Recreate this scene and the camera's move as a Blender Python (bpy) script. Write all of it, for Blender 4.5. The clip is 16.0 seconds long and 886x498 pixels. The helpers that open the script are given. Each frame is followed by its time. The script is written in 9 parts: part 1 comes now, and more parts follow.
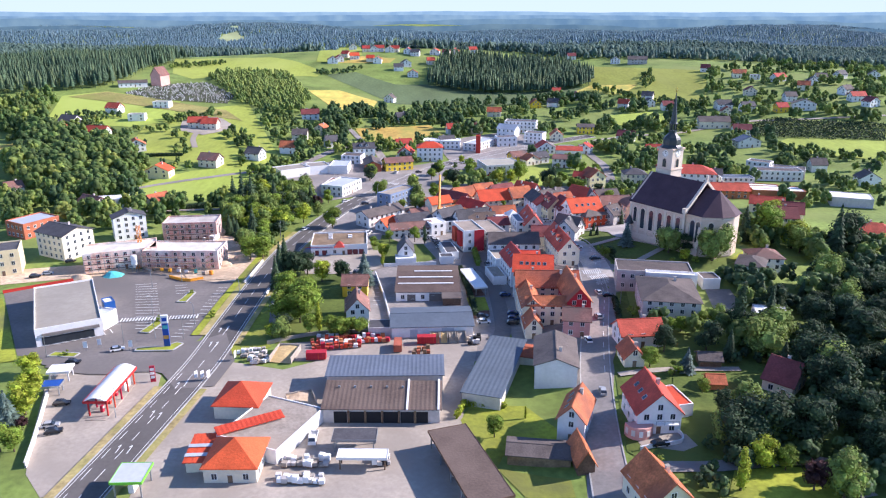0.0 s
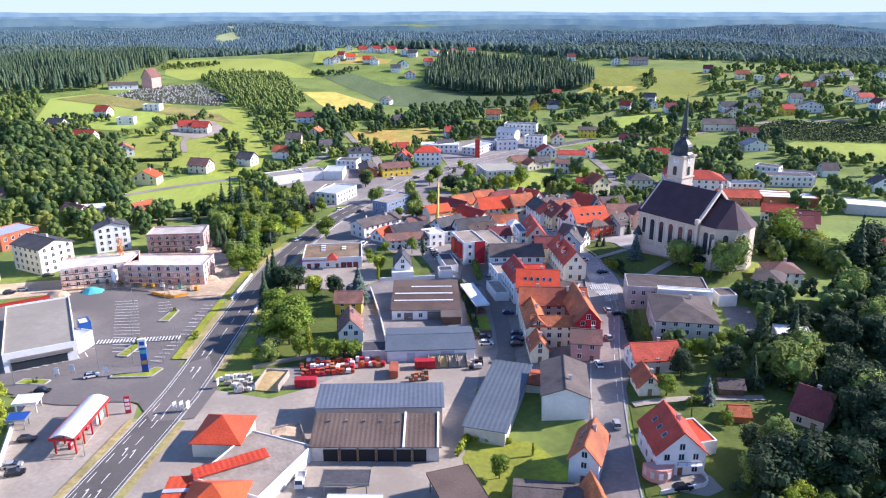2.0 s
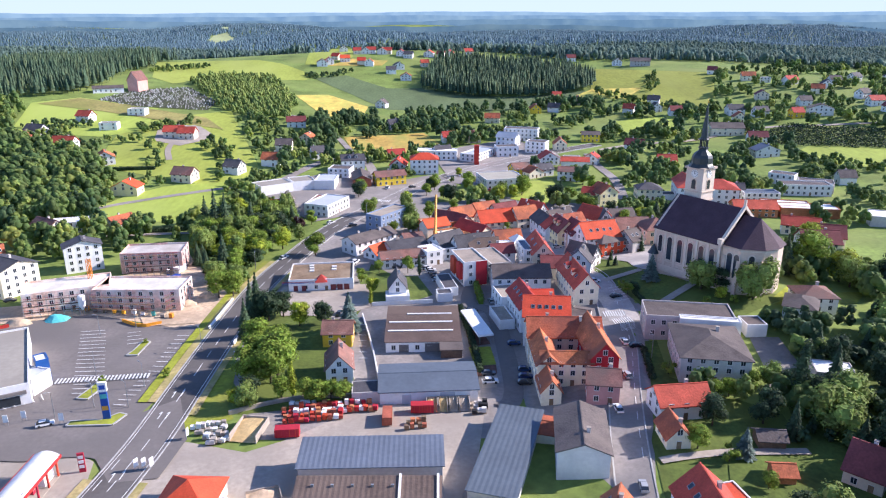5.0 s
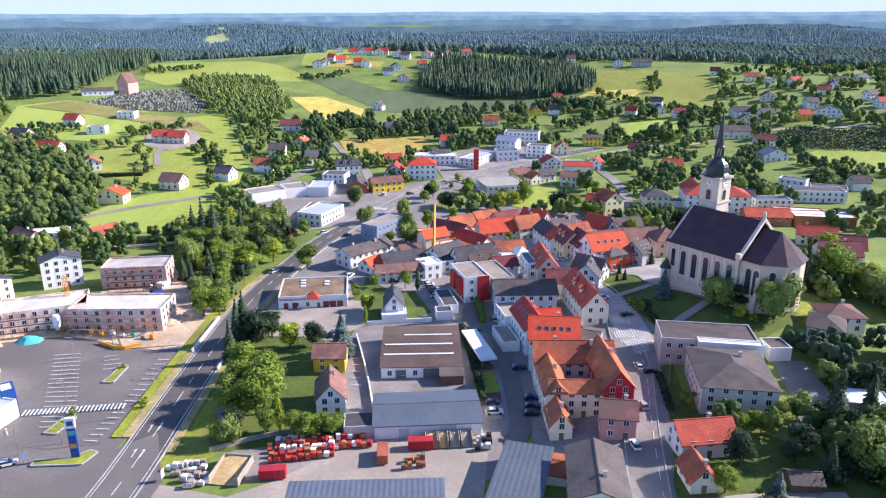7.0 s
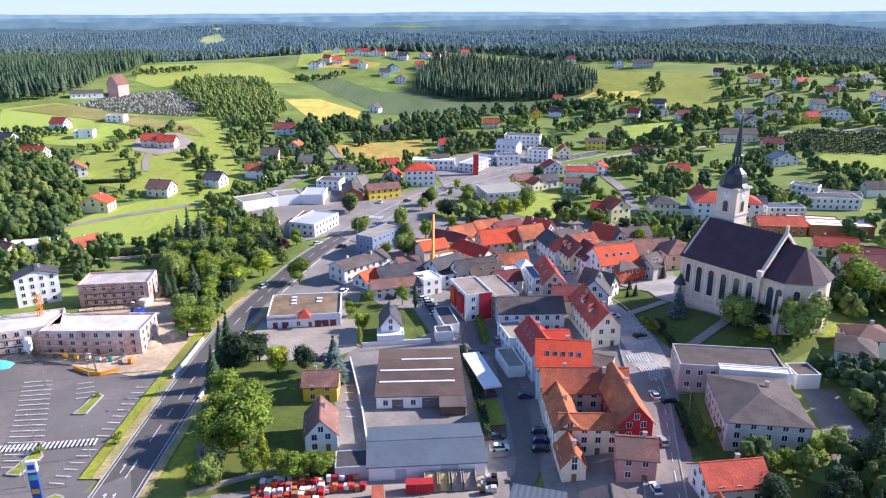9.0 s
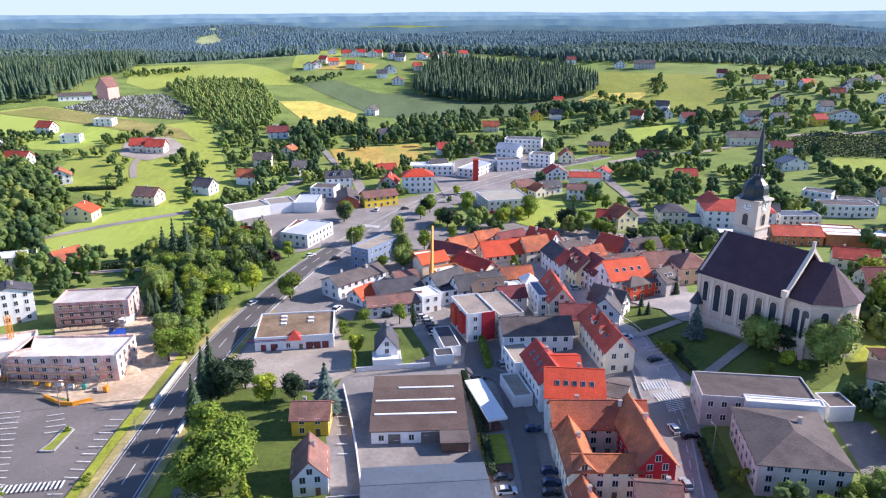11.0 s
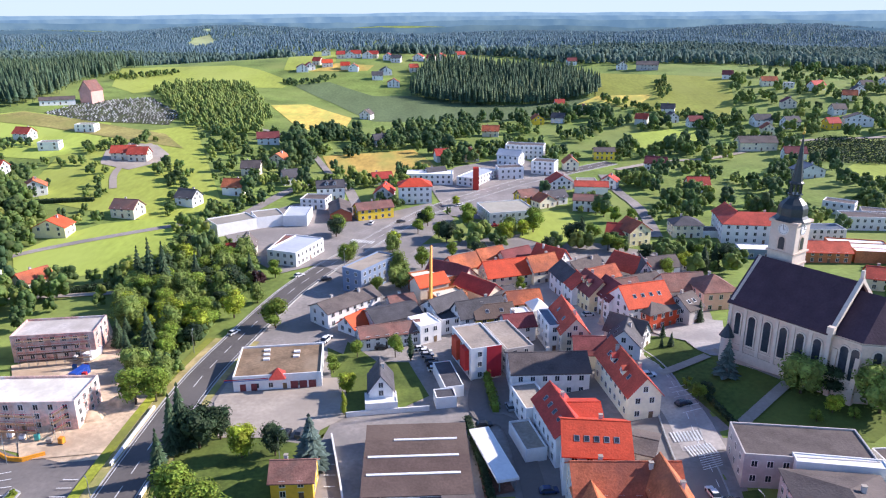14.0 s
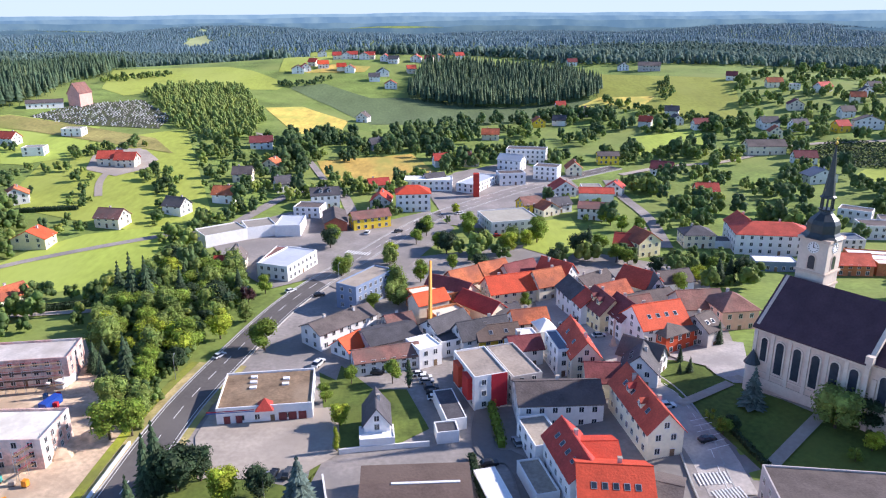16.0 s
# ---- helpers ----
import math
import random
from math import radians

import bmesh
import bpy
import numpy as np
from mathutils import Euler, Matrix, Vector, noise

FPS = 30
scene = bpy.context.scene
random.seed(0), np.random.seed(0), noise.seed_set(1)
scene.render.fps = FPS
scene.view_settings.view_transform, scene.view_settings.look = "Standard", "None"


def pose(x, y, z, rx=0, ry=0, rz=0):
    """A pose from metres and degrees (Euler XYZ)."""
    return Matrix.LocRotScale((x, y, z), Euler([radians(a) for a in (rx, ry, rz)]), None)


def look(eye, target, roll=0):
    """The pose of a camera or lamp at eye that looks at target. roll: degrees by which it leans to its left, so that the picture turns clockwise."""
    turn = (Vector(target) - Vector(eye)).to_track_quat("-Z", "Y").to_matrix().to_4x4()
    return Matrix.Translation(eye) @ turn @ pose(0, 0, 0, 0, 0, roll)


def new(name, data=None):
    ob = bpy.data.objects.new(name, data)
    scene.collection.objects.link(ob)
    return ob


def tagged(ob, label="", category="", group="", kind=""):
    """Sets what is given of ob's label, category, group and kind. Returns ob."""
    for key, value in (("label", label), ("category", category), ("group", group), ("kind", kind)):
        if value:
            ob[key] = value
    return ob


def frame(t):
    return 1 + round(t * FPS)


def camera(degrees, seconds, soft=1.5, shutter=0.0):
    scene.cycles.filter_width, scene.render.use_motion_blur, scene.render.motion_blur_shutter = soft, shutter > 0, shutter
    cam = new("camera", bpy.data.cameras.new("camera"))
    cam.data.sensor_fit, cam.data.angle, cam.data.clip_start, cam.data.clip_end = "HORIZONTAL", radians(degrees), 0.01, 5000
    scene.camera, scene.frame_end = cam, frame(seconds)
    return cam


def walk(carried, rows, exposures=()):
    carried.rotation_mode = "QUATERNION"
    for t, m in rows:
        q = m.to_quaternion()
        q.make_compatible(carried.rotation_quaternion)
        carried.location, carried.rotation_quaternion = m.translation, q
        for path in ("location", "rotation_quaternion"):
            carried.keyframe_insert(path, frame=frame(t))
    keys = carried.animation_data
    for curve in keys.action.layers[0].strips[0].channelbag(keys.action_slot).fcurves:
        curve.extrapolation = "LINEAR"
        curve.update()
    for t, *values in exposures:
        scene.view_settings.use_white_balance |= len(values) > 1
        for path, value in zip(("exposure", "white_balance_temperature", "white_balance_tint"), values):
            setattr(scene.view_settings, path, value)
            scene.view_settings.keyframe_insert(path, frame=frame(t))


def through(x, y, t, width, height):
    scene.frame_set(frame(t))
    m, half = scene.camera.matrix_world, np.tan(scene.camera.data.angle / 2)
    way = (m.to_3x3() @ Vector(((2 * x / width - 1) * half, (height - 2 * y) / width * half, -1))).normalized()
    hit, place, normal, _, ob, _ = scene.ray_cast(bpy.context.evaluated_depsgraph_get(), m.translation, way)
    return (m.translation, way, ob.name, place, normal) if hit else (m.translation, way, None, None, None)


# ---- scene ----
cam = camera(63.0, 16.0, soft=1.15)


def along(t):
    u = t / 16
    s = 132.8 * (u + 0.00554 * u * (1 - u) + 0.00085 * u * (1 - u) * (1 - 2 * u))
    return pose(-0.02284 * s, s, 100 - 0.00286 * s, 71.9 + 0.085 * u, 0, -1.445 * u) @ pose(0, 0, 0, 0, 0, -0.427 * u)


walk(cam, [(t, along(t)) for t in (0, 2, 4, 6, 8, 10, 12, 14, 16)], [(0, 0.88, 6000, 22), (16, 0.8, 6100, 21)])

# ---- sky and sun ----
world = bpy.data.worlds.new("sky")
scene.world = world
world.use_nodes = True
wn = world.node_tree
sky = wn.nodes.new("ShaderNodeTexSky")
sky.sky_type, sky.sun_disc = "NISHITA", False
sky.sun_elevation, sky.sun_rotation = radians(29.7), radians(78.5)
sky.altitude, sky.air_density, sky.dust_density, sky.ozone_density = 300, 0.7, 0.0, 3.5
wn.links.new(sky.outputs[0], wn.nodes["Background"].inputs[0])
wn.nodes["Background"].inputs[1].default_value = 0.15
lamp = bpy.data.lights.new("sun", "SUN")
lamp.energy, lamp.angle, lamp.color = 4.7, radians(0.55), (1.0, 0.92, 0.8)
sun = new("sun", lamp)
sun.matrix_world = look((172, 35, 100), (0, 0, 0))



# ---- materials ----
def material(name, colour, rough=0.8, vary=0.25, grain=1.5, stain=9.0, bump=0.15, metal=0.0, per="object", stretch=(1, 1, 1), tint=None, spec=0.3, spread=0.19, hue=0.015):
    """Two scales of noise over a base colour, with a fine bump; each object or island a little different."""
    m = bpy.data.materials.new(name)
    m.use_nodes = True
    nt = m.node_tree
    b = nt.nodes["Principled BSDF"]
    b.inputs["Roughness"].default_value, b.inputs["Metallic"].default_value = rough, metal
    b.inputs["Specular IOR Level"].default_value = spec
    geo = nt.nodes.new("ShaderNodeNewGeometry")
    mp = nt.nodes.new("ShaderNodeMapping")
    mp.inputs["Scale"].default_value = stretch
    nt.links.new(geo.outputs["Position"], mp.inputs["Vector"])
    rgb = nt.nodes.new("ShaderNodeRGB")
    rgb.outputs[0].default_value = (*colour, 1)
    last = rgb.outputs[0]
    for scale, amount, detail in ((1 / stain, vary, 3), (1 / grain, vary * 0.8, 4)):
        n = nt.nodes.new("ShaderNodeTexNoise")
        n.inputs["Scale"].default_value, n.inputs["Detail"].default_value = scale, detail
        nt.links.new(mp.outputs[0], n.inputs["Vector"])
        r = nt.nodes.new("ShaderNodeMapRange")
        r.inputs["From Min"].default_value, r.inputs["From Max"].default_value = 0.3, 0.7
        r.inputs["To Min"].default_value, r.inputs["To Max"].default_value = 1 - amount, 1 + amount
        nt.links.new(n.outputs["Fac"], r.inputs["Value"])
        mix = nt.nodes.new("ShaderNodeMix")
        mix.data_type, mix.blend_type = "RGBA", "MULTIPLY"
        mix.inputs["Factor"].default_value = 1
        nt.links.new(last, mix.inputs["A"])
        nt.links.new(r.outputs[0], mix.inputs["B"])
        last = mix.outputs["Result"]
        noisy = n
    if tint:
        n = nt.nodes.new("ShaderNodeTexNoise")
        n.inputs["Scale"].default_value, n.inputs["Detail"].default_value = 1 / (stain * 2.2), 5
        nt.links.new(mp.outputs[0], n.inputs["Vector"])
        r = nt.nodes.new("ShaderNodeMapRange")
        r.inputs["From Min"].default_value, r.inputs["From Max"].default_value = 0.45, 0.68
        nt.links.new(n.outputs["Fac"], r.inputs["Value"])
        mix = nt.nodes.new("ShaderNodeMix")
        mix.data_type = "RGBA"
        nt.links.new(r.outputs[0], mix.inputs["Factor"])
        nt.links.new(last, mix.inputs["A"])
        mix.inputs["B"].default_value = (*tint, 1)
        last = mix.outputs["Result"]
    hsv = nt.nodes.new("ShaderNodeHueSaturation")
    which = nt.nodes.new("ShaderNodeObjectInfo") if per == "object" else geo
    for lo, hi, socket in ((0.5 - hue, 0.5 + hue, "Hue"), (1 - spread, 1 + spread, "Value")) if per != "none" else ():
        r = nt.nodes.new("ShaderNodeMapRange")
        r.inputs["To Min"].default_value, r.inputs["To Max"].default_value = lo, hi
        nt.links.new(which.outputs["Random" if per == "object" else "Random Per Island"], r.inputs["Value"])
        nt.links.new(r.outputs[0], hsv.inputs[socket])
    nt.links.new(last, hsv.inputs["Color"])
    nt.links.new(hsv.outputs[0], b.inputs["Base Color"])
    if bump:
        bp = nt.nodes.new("ShaderNodeBump")
        bp.inputs["Strength"].default_value, bp.inputs["Distance"].default_value = bump, 0.3
        nt.links.new(noisy.outputs["Fac"], bp.inputs["Height"])
        nt.links.new(bp.outputs[0], b.inputs["Normal"])
    return m


def roof_tiles(name, colour, vary=0.25, rough=0.75, tint=None):
    return material(name, colour, rough, vary, 0.5, 3.5, 0.3, tint=tint, spread=0.1, hue=0.005)


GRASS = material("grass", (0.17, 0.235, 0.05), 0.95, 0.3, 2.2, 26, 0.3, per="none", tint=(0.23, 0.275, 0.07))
# Bright and dark lawn copies; sun and tree shade are in their colours.
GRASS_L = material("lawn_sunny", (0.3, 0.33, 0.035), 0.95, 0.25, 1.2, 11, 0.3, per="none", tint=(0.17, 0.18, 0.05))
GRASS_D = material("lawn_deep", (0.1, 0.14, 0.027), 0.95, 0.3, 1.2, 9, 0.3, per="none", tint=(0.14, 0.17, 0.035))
MEADOW = material("meadow", (0.31, 0.355, 0.058), 0.95, 0.16, 2.5, 34, 0.2, tint=(0.36, 0.4, 0.085), stretch=(1, 0.35, 1))
WHEAT = material("ripe_corn", (0.62, 0.46, 0.1), 0.95, 0.2, 2.5, 9, 0.3, tint=(0.42, 0.42, 0.09), stretch=(1, 0.4, 1))
CROP = material("green_crop", (0.125, 0.185, 0.075), 0.95, 0.18, 2.0, 30, 0.3, stretch=(1, 0.3, 1))
# Very dark ground, mixed to stand for shade; laid in the cemetery.
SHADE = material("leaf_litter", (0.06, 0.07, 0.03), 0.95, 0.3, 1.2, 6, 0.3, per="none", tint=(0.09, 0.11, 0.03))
SAND = material("building_sand", (0.6, 0.43, 0.2), 0.95, 0.15, 0.6, 3, 0.3, per="none")
EARTH = material("bare_earth", (0.66, 0.5, 0.34), 0.95, 0.3, 1.5, 8, 0.5, per="none", tint=(0.46, 0.34, 0.23))
ASPH_D = material("dark_asphalt", (0.2, 0.178, 0.162), 0.85, 0.14, 1.2, 14, 0.1, per="none", tint=(0.165, 0.149, 0.138))
ASPH_R = material("road_asphalt", (0.12, 0.108, 0.1), 0.85, 0.14, 1.0, 12, 0.1, per="none", tint=(0.15, 0.136, 0.126))
ASPH_M = material("grey_asphalt", (0.29, 0.26, 0.238), 0.85, 0.16, 1.0, 9, 0.1, per="none", tint=(0.23, 0.21, 0.195))
ASPH_L = material("worn_asphalt", (0.3, 0.268, 0.243), 0.88, 0.18, 1.2, 10, 0.1, per="none", tint=(0.21, 0.194, 0.182))
CONC = material("concrete", (0.4, 0.345, 0.285), 0.85, 0.14, 1.2, 10, 0.1, per="none", tint=(0.325, 0.28, 0.232))
STONE_P = material("stone_paving", (0.46, 0.42, 0.385), 0.85, 0.16, 0.8, 6, 0.15, per="none", tint=(0.36, 0.33, 0.31))
KERB = material("kerb_stone", (0.42, 0.41, 0.39), 0.8, 0.15, 0.5, 4, 0.1, per="none")
PAINT = material("road_paint", (0.75, 0.75, 0.73), 0.7, 0.12, 0.4, 3, 0.05, per="none")
WHITE = material("white_render", (0.8, 0.785, 0.76), 0.85, 0.06, 0.9, 5, 0.06, spread=0.08)
VERGE = material("dry_verge", (0.43, 0.34, 0.15), 0.95, 0.3, 1.0, 6, 0.3, per="none", tint=(0.28, 0.28, 0.08))
CREAM = material("cream_render", (0.78, 0.7, 0.54), 0.85, 0.08, 0.9, 5, 0.06, spread=0.12)
YELLOW = material("yellow_render", (0.8, 0.5, 0.05), 0.85, 0.08, 0.9, 5, 0.06)
YELLOW_P = material("pale_yellow_render", (0.78, 0.66, 0.4), 0.85, 0.08, 0.9, 5, 0.06)
PINK = material("pink_render", (0.68, 0.37, 0.31), 0.85, 0.08, 0.9, 5, 0.06)
RED = material("red_render", (0.5, 0.035, 0.03), 0.8, 0.08, 0.9, 5, 0.05)
BRICK = material("orange_block", (0.48, 0.16, 0.08), 0.9, 0.2, 0.5, 4, 0.15)
SHELL = material("raw_block", (0.72, 0.46, 0.37), 0.9, 0.3, 0.8, 2.5, 0.15, tint=(0.78, 0.72, 0.66))
GREY_W = material("grey_render", (0.55, 0.51, 0.475), 0.85, 0.1, 0.9, 5, 0.06)
BLUEGREY = material("blue_grey_panel", (0.2, 0.26, 0.36), 0.5, 0.06, 1.5, 6, 0.03)
WOOD = material("weathered_boards", (0.2, 0.13, 0.08), 0.85, 0.25, 0.5, 3, 0.2)
ROOF_O = roof_tiles("new_red_tiles", (0.62, 0.085, 0.032), 0.13, 0.7)
ROOF_R = roof_tiles("weathered_orange_tiles", (0.49, 0.14, 0.06), 0.3, 0.8, (0.27, 0.09, 0.055))
ROOF_DR = roof_tiles("red_tiles", (0.46, 0.07, 0.045), 0.2, 0.75)
ROOF_DK = roof_tiles("dark_red_tiles", (0.2, 0.05, 0.05), 0.2, 0.75)
ROOF_BR = roof_tiles("faded_brown_tiles", (0.25, 0.12, 0.095), 0.25, 0.85, (0.18, 0.12, 0.1))
ROOF_BG = roof_tiles("grey_brown_tiles", (0.12, 0.098, 0.09), 0.22, 0.85, (0.16, 0.13, 0.115))
ROOF_DG = roof_tiles("dark_grey_tiles", (0.085, 0.08, 0.085), 0.2, 0.75)
ROOF_B = material("brown_sheet", (0.115, 0.078, 0.066), 0.85, 0.2, 0.6, 6, 0.2, tint=(0.145, 0.1, 0.084))
ROOF_G = material("blue_grey_sheet", (0.12, 0.145, 0.178), 0.6, 0.1, 1.2, 8, 0.06)
ROOF_LG = material("pale_grey_sheet", (0.45, 0.48, 0.52), 0.6, 0.08, 1.2, 8, 0.05)
ROOF_CH = roof_tiles("church_slate", (0.07, 0.04, 0.052), 0.14, 0.75)
GRAVEL = material("roof_gravel", (0.33, 0.28, 0.228), 0.95, 0.2, 0.8, 5, 0.2, tint=(0.4, 0.33, 0.258))
GRAVEL_B = material("brown_roof_gravel", (0.2, 0.13, 0.085), 0.95, 0.25, 0.8, 5, 0.2, tint=(0.28, 0.2, 0.14))
SCREED = material("pale_new_screed", (0.66, 0.61, 0.54), 0.85, 0.12, 1.0, 4, 0.1, tint=(0.5, 0.45, 0.38))
GRAVEL_W = material("pale_roof_sheet", (0.35, 0.318, 0.262), 0.85, 0.1, 1.5, 9, 0.08, tint=(0.31, 0.28, 0.232))
STONE = material("church_stone", (0.62, 0.49, 0.39), 0.9, 0.1, 0.8, 6, 0.12, per="none")
STONE_L = material("pale_stone_trim", (0.66, 0.56, 0.46), 0.85, 0.08, 0.8, 5, 0.08, per="none")
COPPER = material("dark_patinated_copper", (0.03, 0.04, 0.045), 0.45, 0.2, 0.6, 3, 0.08, per="none", spec=0.5)
GOLD = material("gilding", (0.8, 0.55, 0.15), 0.3, 0.05, 1, 5, 0, 1.0, per="none")
GLASS = material("window_glass", (0.03, 0.038, 0.05), 0.12, 0.2, 1, 6, 0, per="object", spec=0.6)
FRAME = material("white_window_frame", (0.72, 0.71, 0.68), 0.6, 0.05, 1, 5, 0)
METAL = material("grey_steel", (0.35, 0.36, 0.37), 0.45, 0.12, 0.5, 3, 0.03, 0.6)
BLACK = material("black_rubber", (0.02, 0.02, 0.022), 0.8, 0.1, 0.3, 2, 0)
ORANGE = material("crane_orange", (0.85, 0.33, 0.03), 0.5, 0.1, 0.5, 3, 0.03)
BLUE = material("blue_panel", (0.02, 0.09, 0.32), 0.4, 0.06, 0.8, 4, 0.02)
TEAL = material("teal_sheeting", (0.1, 0.48, 0.45), 0.7, 0.15, 0.6, 3, 0.1)
BARK = material("bark", (0.09, 0.065, 0.045), 0.95, 0.3, 0.4, 2, 0.3)


def leaf_material(name, colour, vary=0.3, spread=0.38, stain=7, tint=None):
    m = material(name, colour, 0.7, vary, 0.9, stain, 0, per="island", spec=0.2, spread=spread, tint=tint)
    nt = m.node_tree
    b = nt.nodes["Principled BSDF"]
    tr = nt.nodes.new("ShaderNodeBsdfTranslucent")
    mx = nt.nodes.new("ShaderNodeMixShader")
    mx.inputs[0].default_value = 0.25
    nt.links.new(b.inputs["Base Color"].links[0].from_socket, tr.inputs["Color"])
    nt.links.new(b.outputs[0], mx.inputs[1])
    nt.links.new(tr.outputs[0], mx.inputs[2])
    nt.links.new(mx.outputs[0], nt.nodes["Material Output"].inputs[0])
    return m


# The deep leaves and needles are darkened, with shade put into the colour.
LEAF = [leaf_material("leaves_green", (0.19, 0.26, 0.035)), leaf_material("leaves_bright", (0.32, 0.37, 0.035)), leaf_material("leaves_olive", (0.2, 0.26, 0.06)),
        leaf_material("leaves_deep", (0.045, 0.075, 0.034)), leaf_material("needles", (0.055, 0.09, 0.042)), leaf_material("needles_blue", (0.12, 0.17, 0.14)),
        leaf_material("leaves_copper", (0.06, 0.025, 0.025))]


def wood_material(name, stops, through=0.2):
    """Foliage of a whole wood: every tree takes its own shade of green along the stops."""
    m = leaf_material(name, (1, 1, 1), 0.22, 0.16, 4)
    nt = m.node_tree
    own = nt.nodes.new("ShaderNodeAttribute")
    own.attribute_name = "tree_shade"
    ramp = nt.nodes.new("ShaderNodeValToRGB")
    while len(ramp.color_ramp.elements) < len(stops):
        ramp.color_ramp.elements.new(0.5)
    for e, (at, colour) in zip(ramp.color_ramp.elements, stops):
        e.position, e.color = at, (*colour, 1)
    nt.links.new(own.outputs["Fac"], ramp.inputs[0])
    rgb = next(n for n in nt.nodes if n.type == "RGB")
    for link in list(rgb.outputs[0].links):
        nt.links.new(ramp.outputs[0], link.to_socket)
    next(n for n in nt.nodes if n.type == "MIX_SHADER").inputs[0].default_value = through
    return m


# Spruce green is lifted and blued, putting haze into the colour.
SPRUCE = wood_material("spruce_wood", ((0, (0.065, 0.115, 0.07)), (0.6, (0.11, 0.175, 0.095)), (1, (0.18, 0.235, 0.11))), 0.35)
MIXED = wood_material("mixed_wood", ((0, (0.095, 0.155, 0.055)), (0.45, (0.175, 0.255, 0.075)), (0.8, (0.29, 0.36, 0.09)), (1, (0.4, 0.44, 0.11))), 0.48)
# Foliage of the right-hand wood, its shade put into the colour.
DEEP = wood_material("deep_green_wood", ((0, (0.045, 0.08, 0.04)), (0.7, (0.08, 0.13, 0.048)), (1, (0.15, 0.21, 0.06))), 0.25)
# Deep foliage again, lighter and bluer, with haze put into it.
BELT = wood_material("field_trees", ((0, (0.08, 0.14, 0.065)), (0.7, (0.14, 0.215, 0.08)), (1, (0.24, 0.31, 0.09))), 0.48)
YOUNG = wood_material("pale_young_wood", ((0, (0.2, 0.28, 0.08)), (1, (0.32, 0.38, 0.1))), 0.3)
# Far foliage: haze is put into these paler, bluer, softer colours.
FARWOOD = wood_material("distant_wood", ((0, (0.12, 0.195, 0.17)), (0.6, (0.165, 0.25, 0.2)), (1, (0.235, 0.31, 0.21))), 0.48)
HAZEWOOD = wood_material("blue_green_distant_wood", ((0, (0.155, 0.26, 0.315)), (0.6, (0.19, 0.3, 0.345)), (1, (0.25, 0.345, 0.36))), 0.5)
# Pasture greyed by haze that is put into its colour.
PASTURE = material("far_pasture", (0.36, 0.42, 0.2), 0.95, 0.2, 3, 60, 0.1)
DRY = material("dry_meadow", (0.33, 0.3, 0.09), 0.95, 0.25, 2.0, 16, 0.3, tint=(0.24, 0.27, 0.06))

# ---- the lie of the land ----
HILLS = [
    (-300, 760, 150, 150, 16.7),
    (-420, 1050, 220, 180, 21.3),
    (-90, 1080, 170, 110, 20.7),
    (-45, 945, 60, 70, -1.0),
    (260, 930, 110, 90, 9.6),
    (350, 790, 120, 110, 13.7),
    (310, 640, 130, 80, -0.3),
    (-200, 560, 80, 70, 5.2),
    (90, 880, 90, 90, -3.1),
    (-110, 700, 110, 100, 2.6),
    (60, 1150, 260, 160, 24.8),
    (-560, 700, 200, 250, 27.6),
    (560, 720, 160, 200, 22.1),
    (450, 1150, 250, 200, 29.6),
    (-330, 560, 110, 90, -7.2),
    (100, 700, 110, 90, 3.5),
]


def smooth(a, b, x):
    u = np.clip((x - a) / (b - a), 0, 1)
    return u * u * (3 - 2 * u)


def terrain(x, y):
    z = sum(h * np.exp(-((x - a) / c) ** 2 / 2 - ((y - b) / d) ** 2 / 2) for a, b, c, d, h in HILLS)
    z = z * smooth(400, 540, y + 0.12 * abs(x))
    z = z + 3.5 * smooth(20, 55, x) * (1 - smooth(330, 430, y)) + 6 * np.exp(-((x - 106) / 27) ** 2 / 2 - ((y - 288) / 30) ** 2 / 2)
    r = np.hypot(x, y - 100)
    far = smooth(1050, 1900, r)
    z = z * (1 - 0.62 * smooth(1085, 1380, y + 0.15 * abs(x)))
    rolling = 16 * np.sin(x / 310 + 1.3) * np.sin(y / 270 + 0.4) + 11 * np.sin(x / 170 - y / 230) + 9 * np.sin(y / 140 + x / 500)
    return z + far * (22 + rolling * 0.9 + 12 * smooth(2000, 4500, r)) * smooth(500, 900, y + 0.3 * abs(x))


# ---- building blocks ----
def mesh_of(name, verts, faces, mats, index=None, flat=True):
    me = bpy.data.meshes.new(name)
    me.from_pydata([tuple(v) for v in verts], [], [tuple(f) for f in faces])
    for m in mats:
        me.materials.append(m)
    if index is not None:
        me.polygons.foreach_set("material_index", index)
    me.update()
    return me


def part(name, bm, mats, parent=None, label=""):
    """Link a bmesh as one mesh object under a thing or a part."""
    me = bpy.data.meshes.new(name)
    bm.to_mesh(me)
    bm.free()
    for m in mats if isinstance(mats, (list, tuple)) else [mats]:
        me.materials.append(m)
    ob = new(name, me)
    ob.parent = parent
    if label:
        tagged(ob, label)
    return ob


def shared(name, me, parent, m):
    ob = new(name, me)
    ob.parent = parent
    ob.matrix_local = m
    return ob


